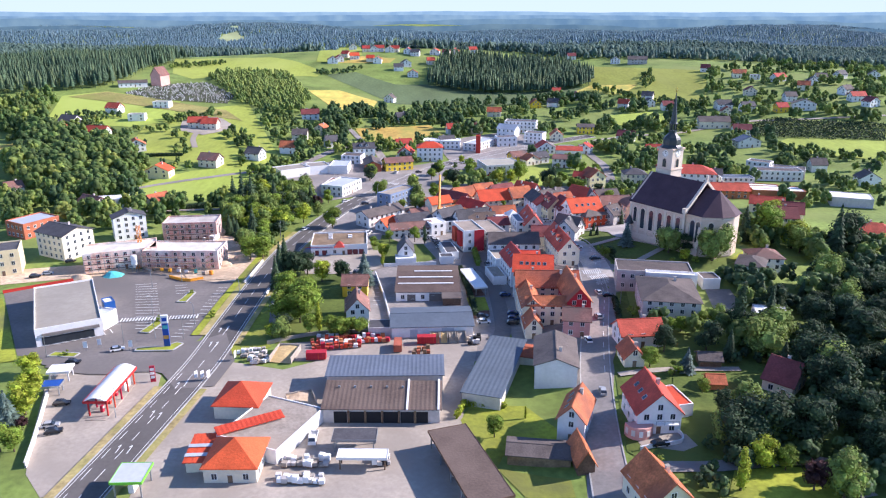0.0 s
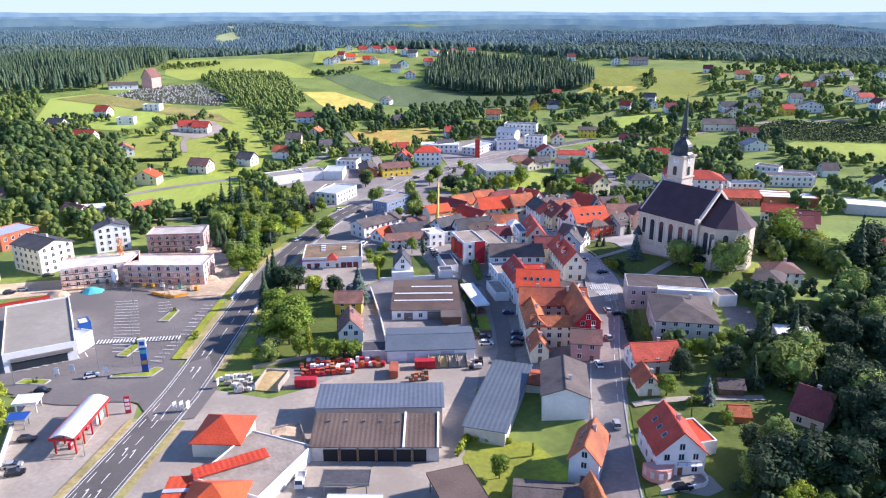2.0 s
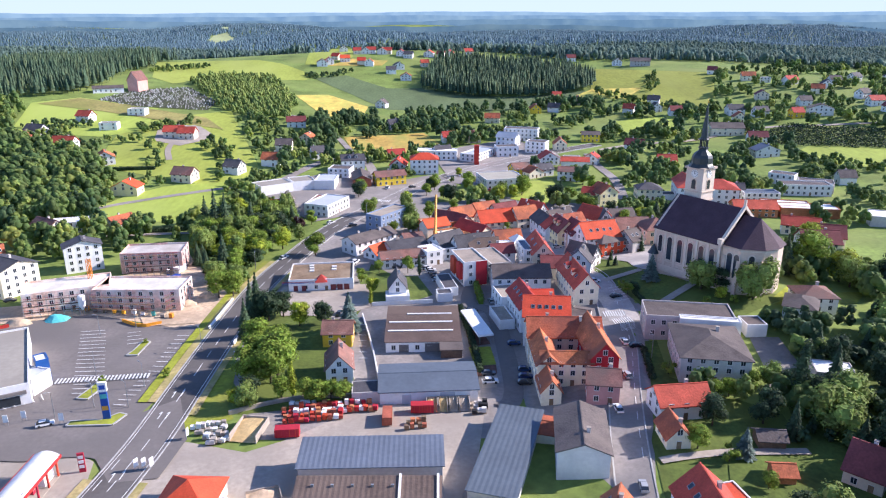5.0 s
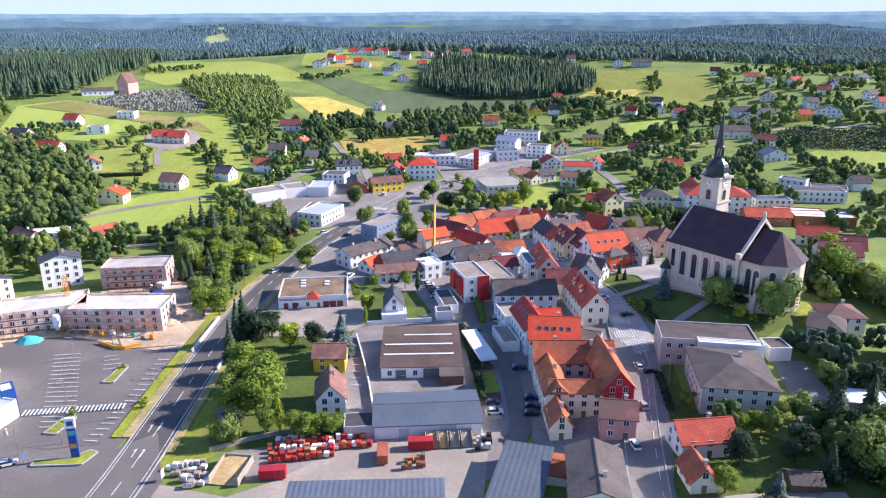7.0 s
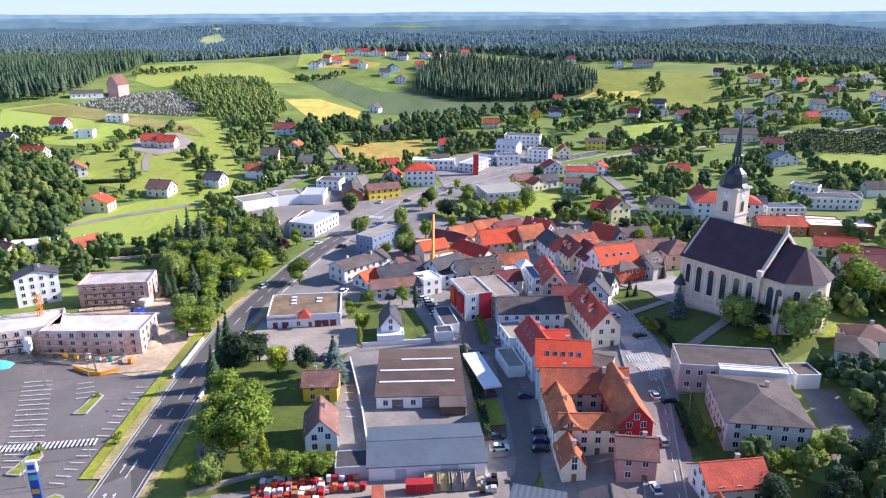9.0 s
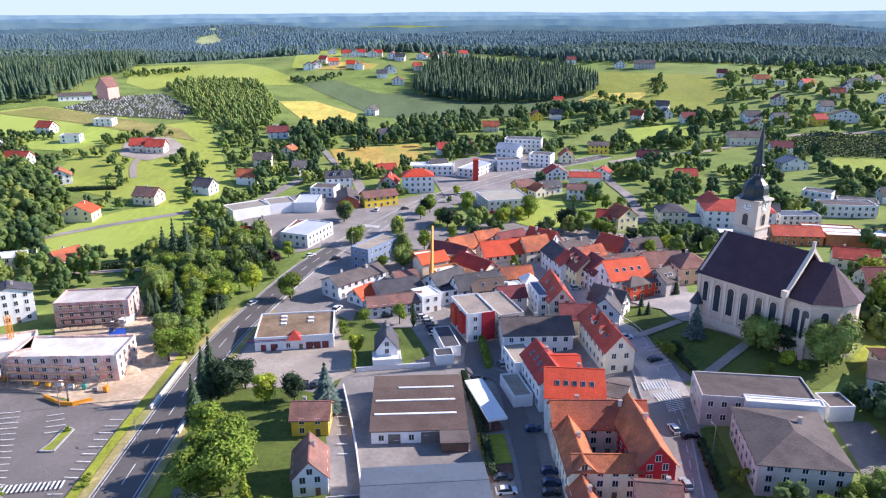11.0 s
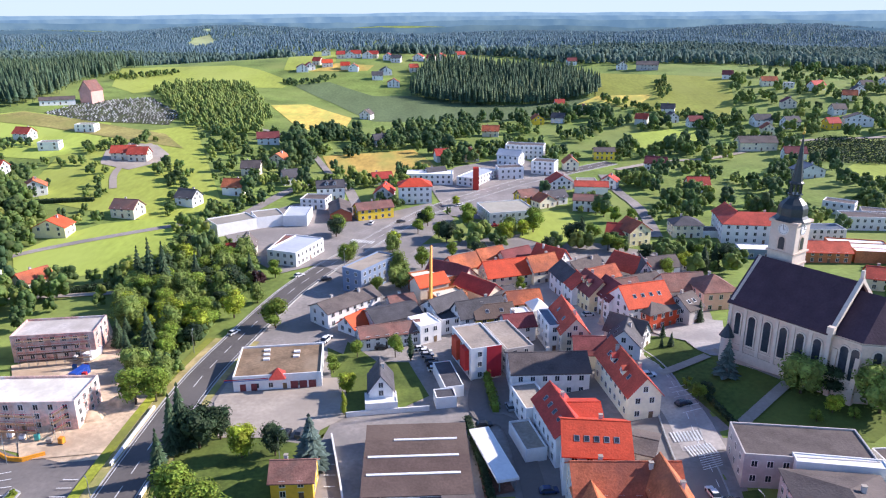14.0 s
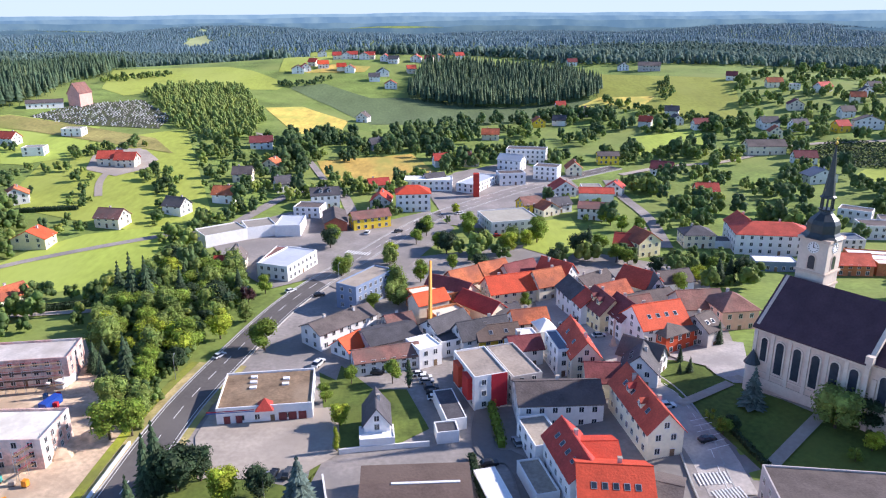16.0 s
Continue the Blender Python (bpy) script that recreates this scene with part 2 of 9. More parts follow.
def box(bm, x0, x1, y0, y1, z0, z1, mat=0):
    v = [bm.verts.new(p) for p in ((x0, y0, z0), (x1, y0, z0), (x1, y1, z0), (x0, y1, z0), (x0, y0, z1), (x1, y0, z1), (x1, y1, z1), (x0, y1, z1))]
    for f in ((3, 2, 1, 0), (4, 5, 6, 7), (0, 1, 5, 4), (1, 2, 6, 5), (2, 3, 7, 6), (3, 0, 4, 7)):
        bm.faces.new([v[i] for i in f]).material_index = mat
    return v


def solid(bm, bottom, top, mat=0):
    """A prism between two rings of points."""
    a, b = [bm.verts.new(p) for p in bottom], [bm.verts.new(p) for p in top]
    n = len(a)
    bm.faces.new(a[::-1]).material_index = mat
    bm.faces.new(b).material_index = mat
    for i in range(n):
        bm.faces.new((a[i], a[(i + 1) % n], b[(i + 1) % n], b[i])).material_index = mat


def slab(bm, pts, thick, mat=0):
    """A tilted sheet with thickness, from its upper ring of points."""
    solid(bm, [(x, y, z - thick) for x, y, z in pts], pts, mat)


def tube(bm, a, b, r0, r1=None, sides=8, mat=0):
    a, b = Vector(a), Vector(b)
    q = (b - a).to_track_quat("Z", "Y")
    r1 = r0 if r1 is None else r1
    ring = [(math.cos(2 * math.pi * i / sides), math.sin(2 * math.pi * i / sides)) for i in range(sides)]
    solid(bm, [a + q @ Vector((c * r0, s * r0, 0)) for c, s in ring], [b + q @ Vector((c * r1, s * r1, 0)) for c, s in ring], mat)


def lathe(bm, profile, sides=16, mat=0, x=0, y=0, turn=0):
    """Rings of (radius, height) joined into a turned body."""
    rings = [[bm.verts.new((x + r * math.cos(turn + 2 * math.pi * i / sides), y + r * math.sin(turn + 2 * math.pi * i / sides), z)) for i in range(sides)] for r, z in profile]
    for a, b in zip(rings, rings[1:]):
        for i in range(sides):
            bm.faces.new((a[i], a[(i + 1) % sides], b[(i + 1) % sides], b[i])).material_index = mat
    bm.faces.new(rings[0][::-1]).material_index = mat
    bm.faces.new(rings[-1]).material_index = mat


def thing(name, label, category, x, y, turn=0, z=None, group="", kind=""):
    ob = new(name)
    ob.matrix_world = pose(x, y, float(terrain(x, y)) if z is None else z, 0, 0, turn)
    return tagged(ob, label, category, group, kind)


BLOCKED = []  # footprints: centre, cos, sin, half width, half depth


def is_free(x, y, gap=1.0):
    for cx, cy, c, s, hw, hd in BLOCKED:
        dx, dy = x - cx, y - cy
        if abs(dx * c + dy * s) < hw + gap and abs(-dx * s + dy * c) < hd + gap:
            return False
    return True


def inside(x, y, ring):
    hit = False
    for (ax, ay), (bx, by) in zip(ring, ring[1:] + ring[:1]):
        if (ay > y) != (by > y) and x < (bx - ax) * (y - ay) / (by - ay) + ax:
            hit = not hit
    return hit


def drape(bm, lift):
    for v in bm.verts:
        v.co.z = float(terrain(v.co.x, v.co.y)) + lift


SHEETS, OPEN = [], []


def patch(name, label, mat, ring, lift, category):
    """A sheet of ground cover laid over the land, cut fine enough to follow it."""
    lift += 0.004 * len(SHEETS)
    SHEETS.append(ring)
    if category != "garden":
        OPEN.append(ring)
    bm = bmesh.new()
    bm.faces.new([bm.verts.new((x, y, 0)) for x, y in ring])
    xs, ys = [p[0] for p in ring], [p[1] for p in ring]
    step = 8
    for axis, lo, hi in ((0, min(xs), max(xs)), (1, min(ys), max(ys))):
        start = 0 if axis == 0 else 4
        c = start + step * math.floor((lo - start) / step + 1)
        while c < hi:
            bmesh.ops.bisect_plane(bm, geom=bm.verts[:] + bm.edges[:] + bm.faces[:], plane_co=(c, 0, 0) if axis == 0 else (0, c, 0), plane_no=(1, 0, 0) if axis == 0 else (0, 1, 0))
            c += step
    bmesh.ops.triangulate(bm, faces=bm.faces[:])
    drape(bm, lift)
    bmesh.ops.recalc_face_normals(bm, faces=bm.faces[:])
    if sum(f.normal.z for f in bm.faces) < 0:
        bmesh.ops.reverse_faces(bm, faces=bm.faces[:])
    return tagged(part(name, bm, mat), label, category, kind="structure")


ROADS = []


def resample(pts, step=4.0, rounds=2):
    for _ in range(rounds):
        pts = [pts[0]] + [q for a, b in zip(pts, pts[1:]) for q in ((a[0] * 0.75 + b[0] * 0.25, a[1] * 0.75 + b[1] * 0.25), (a[0] * 0.25 + b[0] * 0.75, a[1] * 0.25 + b[1] * 0.75))] + [pts[-1]]
    out = [pts[0]]
    for a, b in zip(pts, pts[1:]):
        n = max(1, int(math.dist(a, b) / step))
        out += [(a[0] + (b[0] - a[0]) * i / n, a[1] + (b[1] - a[1]) * i / n) for i in range(1, n + 1)]
    return out


def normals(line):
    out = []
    for i in range(len(line)):
        a, b = line[max(i - 1, 0)], line[min(i + 1, len(line) - 1)]
        d = math.dist(a, b) or 1
        out.append((-(b[1] - a[1]) / d, (b[0] - a[0]) / d))
    return out


def strip(bm, line, left, right, lift, low=None, mat=0):
    """A ribbon between two offsets along a line; with low, a solid bar."""
    nn = normals(line)
    rows = []
    for (x, y), (nx, ny) in zip(line, nn):
        pts = [(x + nx * o, y + ny * o) for o in (left, right)]
        rows.append([bm.verts.new((px, py, float(terrain(px, py)) + lift)) for px, py in pts] + ([bm.verts.new((px, py, float(terrain(px, py)) + low)) for px, py in pts] if low is not None else []))
    for a, b in zip(rows, rows[1:]):
        bm.faces.new((a[0], b[0], b[1], a[1])).material_index = mat
        if low is not None:
            bm.faces.new((a[2], b[2], b[0], a[0])).material_index = mat
            bm.faces.new((a[1], b[1], b[3], a[3])).material_index = mat


def road(name, label, mat, pts, width, lift, kerb=0):
    lift += 0.16 + 0.006 * len(ROADS)
    line = resample(pts)
    ROADS.append((line, width))
    bm = bmesh.new()
    strip(bm, line, -width / 2, width / 2, lift)
    bmesh.ops.recalc_face_normals(bm, faces=bm.faces[:])
    if sum(f.normal.z for f in bm.faces) < 0:
        bmesh.ops.reverse_faces(bm, faces=bm.faces[:])
    ob = tagged(part(name, bm, mat), label, "road", kind="structure")
    if kerb:
        for side in (-1, 1):
            bm = bmesh.new()
            a, b = sorted((side * (width / 2), side * (width / 2 + 0.35)))
            strip(bm, line, a, b, lift + 0.12, 0.0)
            bmesh.ops.recalc_face_normals(bm, faces=bm.faces[:])
            tagged(part("kerb", bm, KERB, None), "pale stone kerb along the road", "kerb", kind="structure")
    return ob


def near_road(x, y, gap=0.5):
    for line, width in ROADS:
        for px, py in line[::2]:
            if abs(px - x) < 15 and math.hypot(px - x, py - y) < width / 2 + gap:
                return True
    return False


def window_mesh(name, w, h):
    bm = bmesh.new()
    box(bm, -w / 2 - 0.1, w / 2 + 0.1, -0.1, 0.02, -0.1, 0.0, 0)
    for x0, x1, z0, z1 in ((-w / 2 - 0.1, -w / 2, 0, h), (w / 2, w / 2 + 0.1, 0, h), (-w / 2 - 0.1, w / 2 + 0.1, h, h + 0.1), (-0.04, 0.04, 0, h)):
        box(bm, x0, x1, -0.07, 0.02, z0, z1, 0)
    v = [bm.verts.new(p) for p in ((-w / 2, -0.03, 0), (w / 2, -0.03, 0), (w / 2, -0.03, h), (-w / 2, -0.03, h))]
    bm.faces.new(v).material_index = 1
    me = bpy.data.meshes.new(name)
    bm.to_mesh(me)
    bm.free()
    me.materials.append(FRAME)
    me.materials.append(GLASS)
    return me


WINDOW = window_mesh("window", 1.15, 1.45)
WINDOW_W = window_mesh("window", 2.2, 1.5)
bm = bmesh.new()
box(bm, -0.55, 0.55, -0.06, 0.02, 0, 2.1, 0)
box(bm, -0.65, 0.65, -0.1, 0.02, 2.1, 2.2, 1)
DOOR = bpy.data.meshes.new("door")
bm.to_mesh(DOOR)
bm.free()
DOOR.materials.append(WOOD)
DOOR.materials.append(FRAME)
bm = bmesh.new()
box(bm, -0.6, 0.6, -0.75, 0.75, 0, 0.1, 0)
box(bm, -0.48, 0.48, -0.63, 0.63, 0.1, 0.115, 1)
SKYLIGHT = bpy.data.meshes.new("skylight")
bm.to_mesh(SKYLIGHT)
bm.free()
SKYLIGHT.materials.append(METAL)
SKYLIGHT.materials.append(GLASS)
bm = bmesh.new()
box(bm, -0.4, 0.4, -0.35, 0.35, -1.2, 1.1, 0)
box(bm, -0.5, 0.5, -0.45, 0.45, 1.1, 1.22, 1)
CHIMNEY = bpy.data.meshes.new("chimney")
bm.to_mesh(CHIMNEY)
bm.free()
CHIMNEY.materials.append(GREY_W)
CHIMNEY.materials.append(CONC)


def building(name, label, category, x, y, turn, w, d, h, roof, rise, wall, cover, win=1, chimneys=0, skylights=0, dormers=0, group=""):
    """A house: walls with gables, a roof with eaves, windows, a door, chimneys. w runs along the front, d away from it."""
    b = thing(name, label if len(label.split()) > 3 else label + " in the town", category, x, y, turn, group=group)
    rnd = random.Random(int(abs(x) * 13 + abs(y) * 7))
    t = radians(turn)
    BLOCKED.append((x, y, math.cos(t), math.sin(t), w / 2, d / 2))
    zc = float(terrain(x, y))
    low = min(float(terrain(x + sx * w / 2, y + sy * d / 2)) for sx in (-1, 1) for sy in (-1, 1)) - zc - 0.4
    hw, hd = w / 2, d / 2
    bm = bmesh.new()
    rect = [(-hw, -hd), (hw, -hd), (hw, hd), (-hw, hd)]
    o, th = 0.55, 0.28
    if roof == "gx":
        for s in (-1, 1):
            solid(bm, [(min(s * hw, s * (hw - 0.3)), -hd, h), (max(s * hw, s * (hw - 0.3)), -hd, h), (max(s * hw, s * (hw - 0.3)), hd, h), (min(s * hw, s * (hw - 0.3)), hd, h)],
                  [(min(s * hw, s * (hw - 0.3)), -0.05, h + rise - 0.3), (max(s * hw, s * (hw - 0.3)), -0.05, h + rise - 0.3), (max(s * hw, s * (hw - 0.3)), 0.05, h + rise - 0.3), (min(s * hw, s * (hw - 0.3)), 0.05, h + rise - 0.3)])
    if roof == "gy":
        for s in (-1, 1):
            y0, y1 = min(s * hd, s * (hd - 0.3)), max(s * hd, s * (hd - 0.3))
            solid(bm, [(-hw, y0, h), (hw, y0, h), (hw, y1, h), (-hw, y1, h)], [(-0.05, y0, h + rise - 0.3), (0.05, y0, h + rise - 0.3), (0.05, y1, h + rise - 0.3), (-0.05, y1, h + rise - 0.3)])
    top = h - 0.02 if roof != "f" else h - 0.3
    box(bm, -hw, hw, -hd, hd, low, top)
    if roof == "f":
        for x0, x1, y0, y1 in ((-hw, hw, -hd, -hd + 0.3), (-hw, hw, hd - 0.3, hd), (-hw, -hw + 0.3, -hd + 0.3, hd - 0.3), (hw - 0.3, hw, -hd + 0.3, hd - 0.3)):
            box(bm, x0, x1, y0, y1, h - 0.3, h + rise)
    part("wall", bm, wall, b)
    bm = bmesh.new()
    if roof in ("gx", "gy"):
        span, run = (hd, hw) if roof == "gx" else (hw, hd)
        k = rise / span
        low_z, cap = h - k * o, 0.16 * k
        ring = [(-span - o, low_z), (-0.2, h + rise - cap), (-0.16, h + rise + 0.1), (0.16, h + rise + 0.1), (0.2, h + rise - cap), (span + o, low_z), (span + o, low_z - th), (0, h + rise - th), (-span - o, low_z - th)]
        if roof == "gx":
            solid(bm, [(-run - o, q, z) for q, z in ring], [(run + o, q, z) for q, z in ring])
        else:
            solid(bm, [(q, run + o, z) for q, z in ring], [(q, -run - o, z) for q, z in ring])
        bmesh.ops.recalc_face_normals(bm, faces=bm.faces[:])
    elif roof in "hp":
        i = min(hw, hd)
        a, e = (hw - i, hd - i) if roof == "h" else (0, 0)
        ring = [(-hw - o, -hd - o, h), (hw + o, -hd - o, h), (hw + o, hd + o, h), (-hw - o, hd + o, h)]
        box(bm, -hw - o, hw + o, -hd - o, hd + o, h - 0.2, h)
        v = [bm.verts.new(p) for p in ring]
        r0, r1 = bm.verts.new((-a, -e, h + rise)), bm.verts.new((a, e, h + rise))
        if roof == "p" or (a < 0.05 and e < 0.05):
            for j in range(4):
                bm.faces.new((v[j], v[(j + 1) % 4], r0))
            bm.verts.remove(r1)
        elif a > e:
            for f in ((v[0], v[1], r1, r0), (v[1], v[2], r1), (v[2], v[3], r0, r1), (v[3], v[0], r0)):
                bm.faces.new(f)
        else:
            for f in ((v[0], v[1], r0), (v[1], v[2], r1, r0), (v[2], v[3], r1), (v[3], v[0], r0, r1)):
                bm.faces.new(f)
    elif roof == "mf":
        n = max(4, int(w / 0.55) // 2 * 2)
        prof = [(-hw - o + (w + 2 * o) * i / n, 0.055 * (i % 2)) for i in range(n + 1)]
        rows = [[bm.verts.new((px, py, pz + dz + q)) for px, q in prof] for py, pz, dz in ((-hd - o, h, 0), (hd + o, h + rise, 0), (hd + o, h + rise, -0.2), (-hd - o, h, -0.2))]
        for r0, r1 in zip(rows, rows[1:] + rows[:1]):
            for i in range(n):
                bm.faces.new((r0[i], r0[i + 1], r1[i + 1], r1[i]))
        for i in (0, n):
            bm.faces.new([r[i] for r in rows])
    else:
        box(bm, -hw + 0.3, hw - 0.3, -hd + 0.3, hd - 0.3, h - 0.3, h + 0.05)
    part("roof", bm, cover, b)
    # windows, storey by storey
    if win:
        storeys = max(1, round(h / 2.9)) if win < 3 else 1
        sides = [(w, 0, -hd, 0), (d, hw, 0, 90), (d, -hw, 0, -90)] 
        for length, px, py, ang in sides:
            n = max(1, min(8, int((length - 1.2) / (3.0 if win == 1 else 3.6))))
            for fl in range(storeys):
                for i in range(n):
                    q = (i + 0.5) / n * (length - 1.2) - (length - 1.2) / 2
                    if win == 2 and rnd.random() < 0.2:
                        continue
                    z = fl * (h / storeys) + 0.95
                    m = Matrix.Translation((px, py, 0)) @ pose(0, 0, 0, 0, 0, ang) @ Matrix.Translation((q, 0, 0))
                    if fl == 0 and i == n // 2 and ang == 0:
                        shared("door", DOOR, b, m)
                    else:
                        shared("window", WINDOW, b, m @ Matrix.Translation((0, 0, z)))
        if roof == "gy" and rise > 2.5:
            shared("window", WINDOW, b, Matrix.Translation((0, -hd, h + 0.5)))
        if roof == "gx" and rise > 2.5:
            shared("window", WINDOW, b, Matrix.Translation((hw, 0, h + 0.5)) @ pose(0, 0, 0, 0, 0, 90))
            shared("window", WINDOW, b, Matrix.Translation((-hw, 0, h + 0.5)) @ pose(0, 0, 0, 0, 0, -90))
    if roof in ("gx", "gy", "h"):
        chimneys = max(chimneys, 1 if win and rise > 2 else 0)
        slope_w, run = (hd, hw) if roof != "gy" else (hw, hd)
        for i in range(chimneys):
            q = (rnd.uniform(-0.6, 0.6) if chimneys == 1 else -0.5 + i / max(1, chimneys - 1)) * run * (0.5 if roof == "h" else 0.9)
            off = slope_w * 0.2 * (-1 if i % 2 else 1)
            z = h + rise * 0.85
            shared("chimney", CHIMNEY, b, Matrix.Translation((q, off, z) if roof != "gy" else (off, q, z)))
        ang = math.degrees(math.atan2(rise, slope_w))
        for i in range(skylights):
            q = (-0.75 + 1.5 * (i + 0.5) / skylights) * run
            if roof != "gy":
                m = Matrix.Translation((q, -slope_w * 0.55, h + rise * 0.45)) @ pose(0, 0, 0, ang, 0, 0)
            else:
                m = Matrix.Translation((-slope_w * 0.55, q, h + rise * 0.45)) @ pose(0, 0, 0, 0, -ang, 0) @ pose(0, 0, 0, 0, 0, 90)
            shared("skylight", SKYLIGHT, b, m)
        for i in range(dormers):
            q = (-0.6 + 1.2 * (i + 0.5) / dormers) * run
            base = Matrix.Translation((q, -slope_w * 0.62, h + rise * 0.38)) if roof != "gy" else Matrix.Translation((-slope_w * 0.62, q, h + rise * 0.38)) @ pose(0, 0, 0, 0, 0, -90)
            bm = bmesh.new()
            box(bm, -0.9, 0.9, -0.4, 1.6, -0.6, 1.3, 0)
            for s in (-1, 1):
                p = [(s * 1.2, 2.2, 1.15), (s * 1.2, -0.7, 1.15), (0, -0.7, 2.1), (0, 2.2, 2.1)]
                slab(bm, p if s < 0 else p[::-1], 0.15, 1)
            dm = part("dormer", bm, [wall, cover], b)
            dm.matrix_local = base
            shared("window", WINDOW, dm, Matrix.Translation((0, -0.4, 0)) @ Matrix.Diagonal((0.8, 1, 0.7, 1)))
    return b


# ---- ground ----
def ground_sheet():
    """One sheet of land out to the horizon, fine near the town and coarse far off."""
    xs = np.unique(np.concatenate([np.arange(-640, 641, 8.0), -640 - np.geomspace(10, 4200, 45), 640 + np.geomspace(10, 4200, 45)]))
    ys = np.unique(np.concatenate([np.arange(-60, 1300, 8.0), 1300 + np.geomspace(10, 3500, 70), -60 - np.geomspace(20, 2500, 14)]))
    gx, gy = np.meshgrid(xs, ys)
    gz = terrain(gx, gy)
    nx, ny = len(xs), len(ys)
    idx = np.arange(nx * ny).reshape(ny, nx)
    f = np.stack([idx[:-1, :-1], idx[:-1, 1:], idx[1:, 1:], idx[1:, :-1]], -1).reshape(-1, 4)
    me = mesh_of("ground", np.stack([gx, gy, gz], -1).reshape(-1, 3).tolist(), f.tolist(), [GRASS])
    for p in me.polygons:
        p.use_smooth = True
    return tagged(new("ground", me), "grassy rolling land around the town", "ground", kind="structure")


ground_sheet()

# ---- trees and woods ----
def crown_mesh(name, kind, seed, leaves=620):
    """A crown for a tree 10 m high: leaf clumps spread over uneven lobes round a dark core."""
    rnd = random.Random(seed)
    verts, faces, index = [], [], []

    def leaf(p, n, size):
        n = Vector(n).normalized()
        a = n.orthogonal().normalized()
        a = Matrix.Rotation(rnd.uniform(0, 6.28), 3, n) @ a
        b = n.cross(a)
        i = len(verts)
        l = size * rnd.uniform(0.6, 1.3)
        w = size * rnd.uniform(0.5, 0.9)
        verts.extend([p - a * l, p - b * w + n * 0.08, p + a * l, p + b * w + n * 0.05])
        faces.append((i, i + 1, i + 2, i + 3))
        index.append(0)

    def core(c, r):
        i = len(verts)
        for z, k in ((-0.8, 0.6), (0, 1), (0.8, 0.6)):
            for j in range(6):
                verts.append(c + Vector((math.cos(j * 1.047) * r[0] * k, math.sin(j * 1.047) * r[1] * k, z * r[2])))
        for ring in (0, 6):
            for j in range(6):
                faces.append((i + ring + j, i + ring + (j + 1) % 6, i + ring + 6 + (j + 1) % 6, i + ring + 6 + j))
        faces.append(tuple(i + 12 + j for j in range(6)))
        index.extend([0] * 13)

    if kind in ("conifer", "spruce_blue"):
        tiers = 13
        for t in range(tiers):
            f = t / (tiers - 1)
            z = 1.0 + f * 8.7
            r = (1 - f) ** 0.85 * 2.3 + 0.12
            n = int(9 + 13 * (1 - f))
            for j in range(n):
                a = 6.283 * j / n + rnd.uniform(-0.25, 0.25)
                rr = r * rnd.uniform(0.75, 1.12)
                d = Vector((math.cos(a), math.sin(a), 0))
                root, tip = Vector((0, 0, z + 0.35)), d * rr + Vector((0, 0, z - 0.35 - 0.15 * rnd.random()))
                side = Vector((-d.y, d.x, 0)) * (0.22 + 0.16 * rr)
                mid = root.lerp(tip, 0.6)
                i = len(verts)
                verts.extend([root, mid - side + Vector((0, 0, -0.12)), tip, mid + side + Vector((0, 0, -0.12)), mid + Vector((0, 0, 0.16))])
                faces.extend([(i, i + 1, i + 4), (i + 1, i + 2, i + 4), (i + 2, i + 3, i + 4), (i + 3, i, i + 4)])
                index.extend([0] * 4)
    else:
        lobes = {"round": 12, "willow": 13, "column": 6, "bush": 6}[kind]
        shape = {"round": (2.1, 5.4, 3.4), "willow": (2.3, 5.2, 3.6), "column": (0.25, 5.3, 4.2), "bush": (3.0, 4.6, 3.0)}[kind]
        for k in range(lobes):
            a = 6.283 * k / lobes + rnd.uniform(-0.4, 0.4)
            f = rnd.uniform(-1, 1) if kind != "column" else -1 + 2 * k / (lobes - 1)
            reach = shape[0] * math.sqrt(max(0.05, 1 - 0.75 * f * f)) * rnd.uniform(0.6, 1.1)
            c = Vector((math.cos(a) * reach, math.sin(a) * reach, shape[1] + f * shape[2] * 0.75))
            if kind == "column":
                r = Vector((1.0 - 0.55 * max(0, f), 1.0 - 0.55 * max(0, f), 1.5))
            else:
                s = rnd.uniform(1.3, 2.0)
                r = Vector((s, s, s * (0.95 if kind != "willow" else 1.35)))
            core(c, r * 0.72)
            for _ in range(leaves // lobes):
                n = Vector((rnd.gauss(0, 1), rnd.gauss(0, 1), rnd.gauss(0.25, 1))).normalized()
                p = c + Vector((n.x * r.x, n.y * r.y, n.z * r.z)) * rnd.uniform(0.72, 1.12)
                tilt = n + Vector((rnd.uniform(-0.6, 0.6), rnd.uniform(-0.6, 0.6), rnd.uniform(-0.2, 0.7)))
                leaf(p, tilt, 0.27 if kind != "column" else 0.22)
    return verts, faces, index


def trunk_mesh(kind, seed):
    rnd = random.Random(seed)
    bm = bmesh.new()
    tube(bm, (0, 0, -0.4), (0.05, 0.03, 4.2), 0.24, 0.15, 7)
    if kind in ("round", "willow"):
        for k in range(5):
            a = 1.26 * k + rnd.uniform(-0.3, 0.3)
            tube(bm, (0.03, 0.02, 2.6 + 0.3 * k), (math.cos(a) * 1.7, math.sin(a) * 1.7, 4.8 + 0.5 * k), 0.1, 0.04, 5)
    else:
        tube(bm, (0.05, 0.03, 4.2), (0, 0, 9.3), 0.15, 0.03, 6)
    me = bpy.data.meshes.new("trunk")
    bm.to_mesh(me)
    bm.free()
    me.materials.append(BARK)
    return me


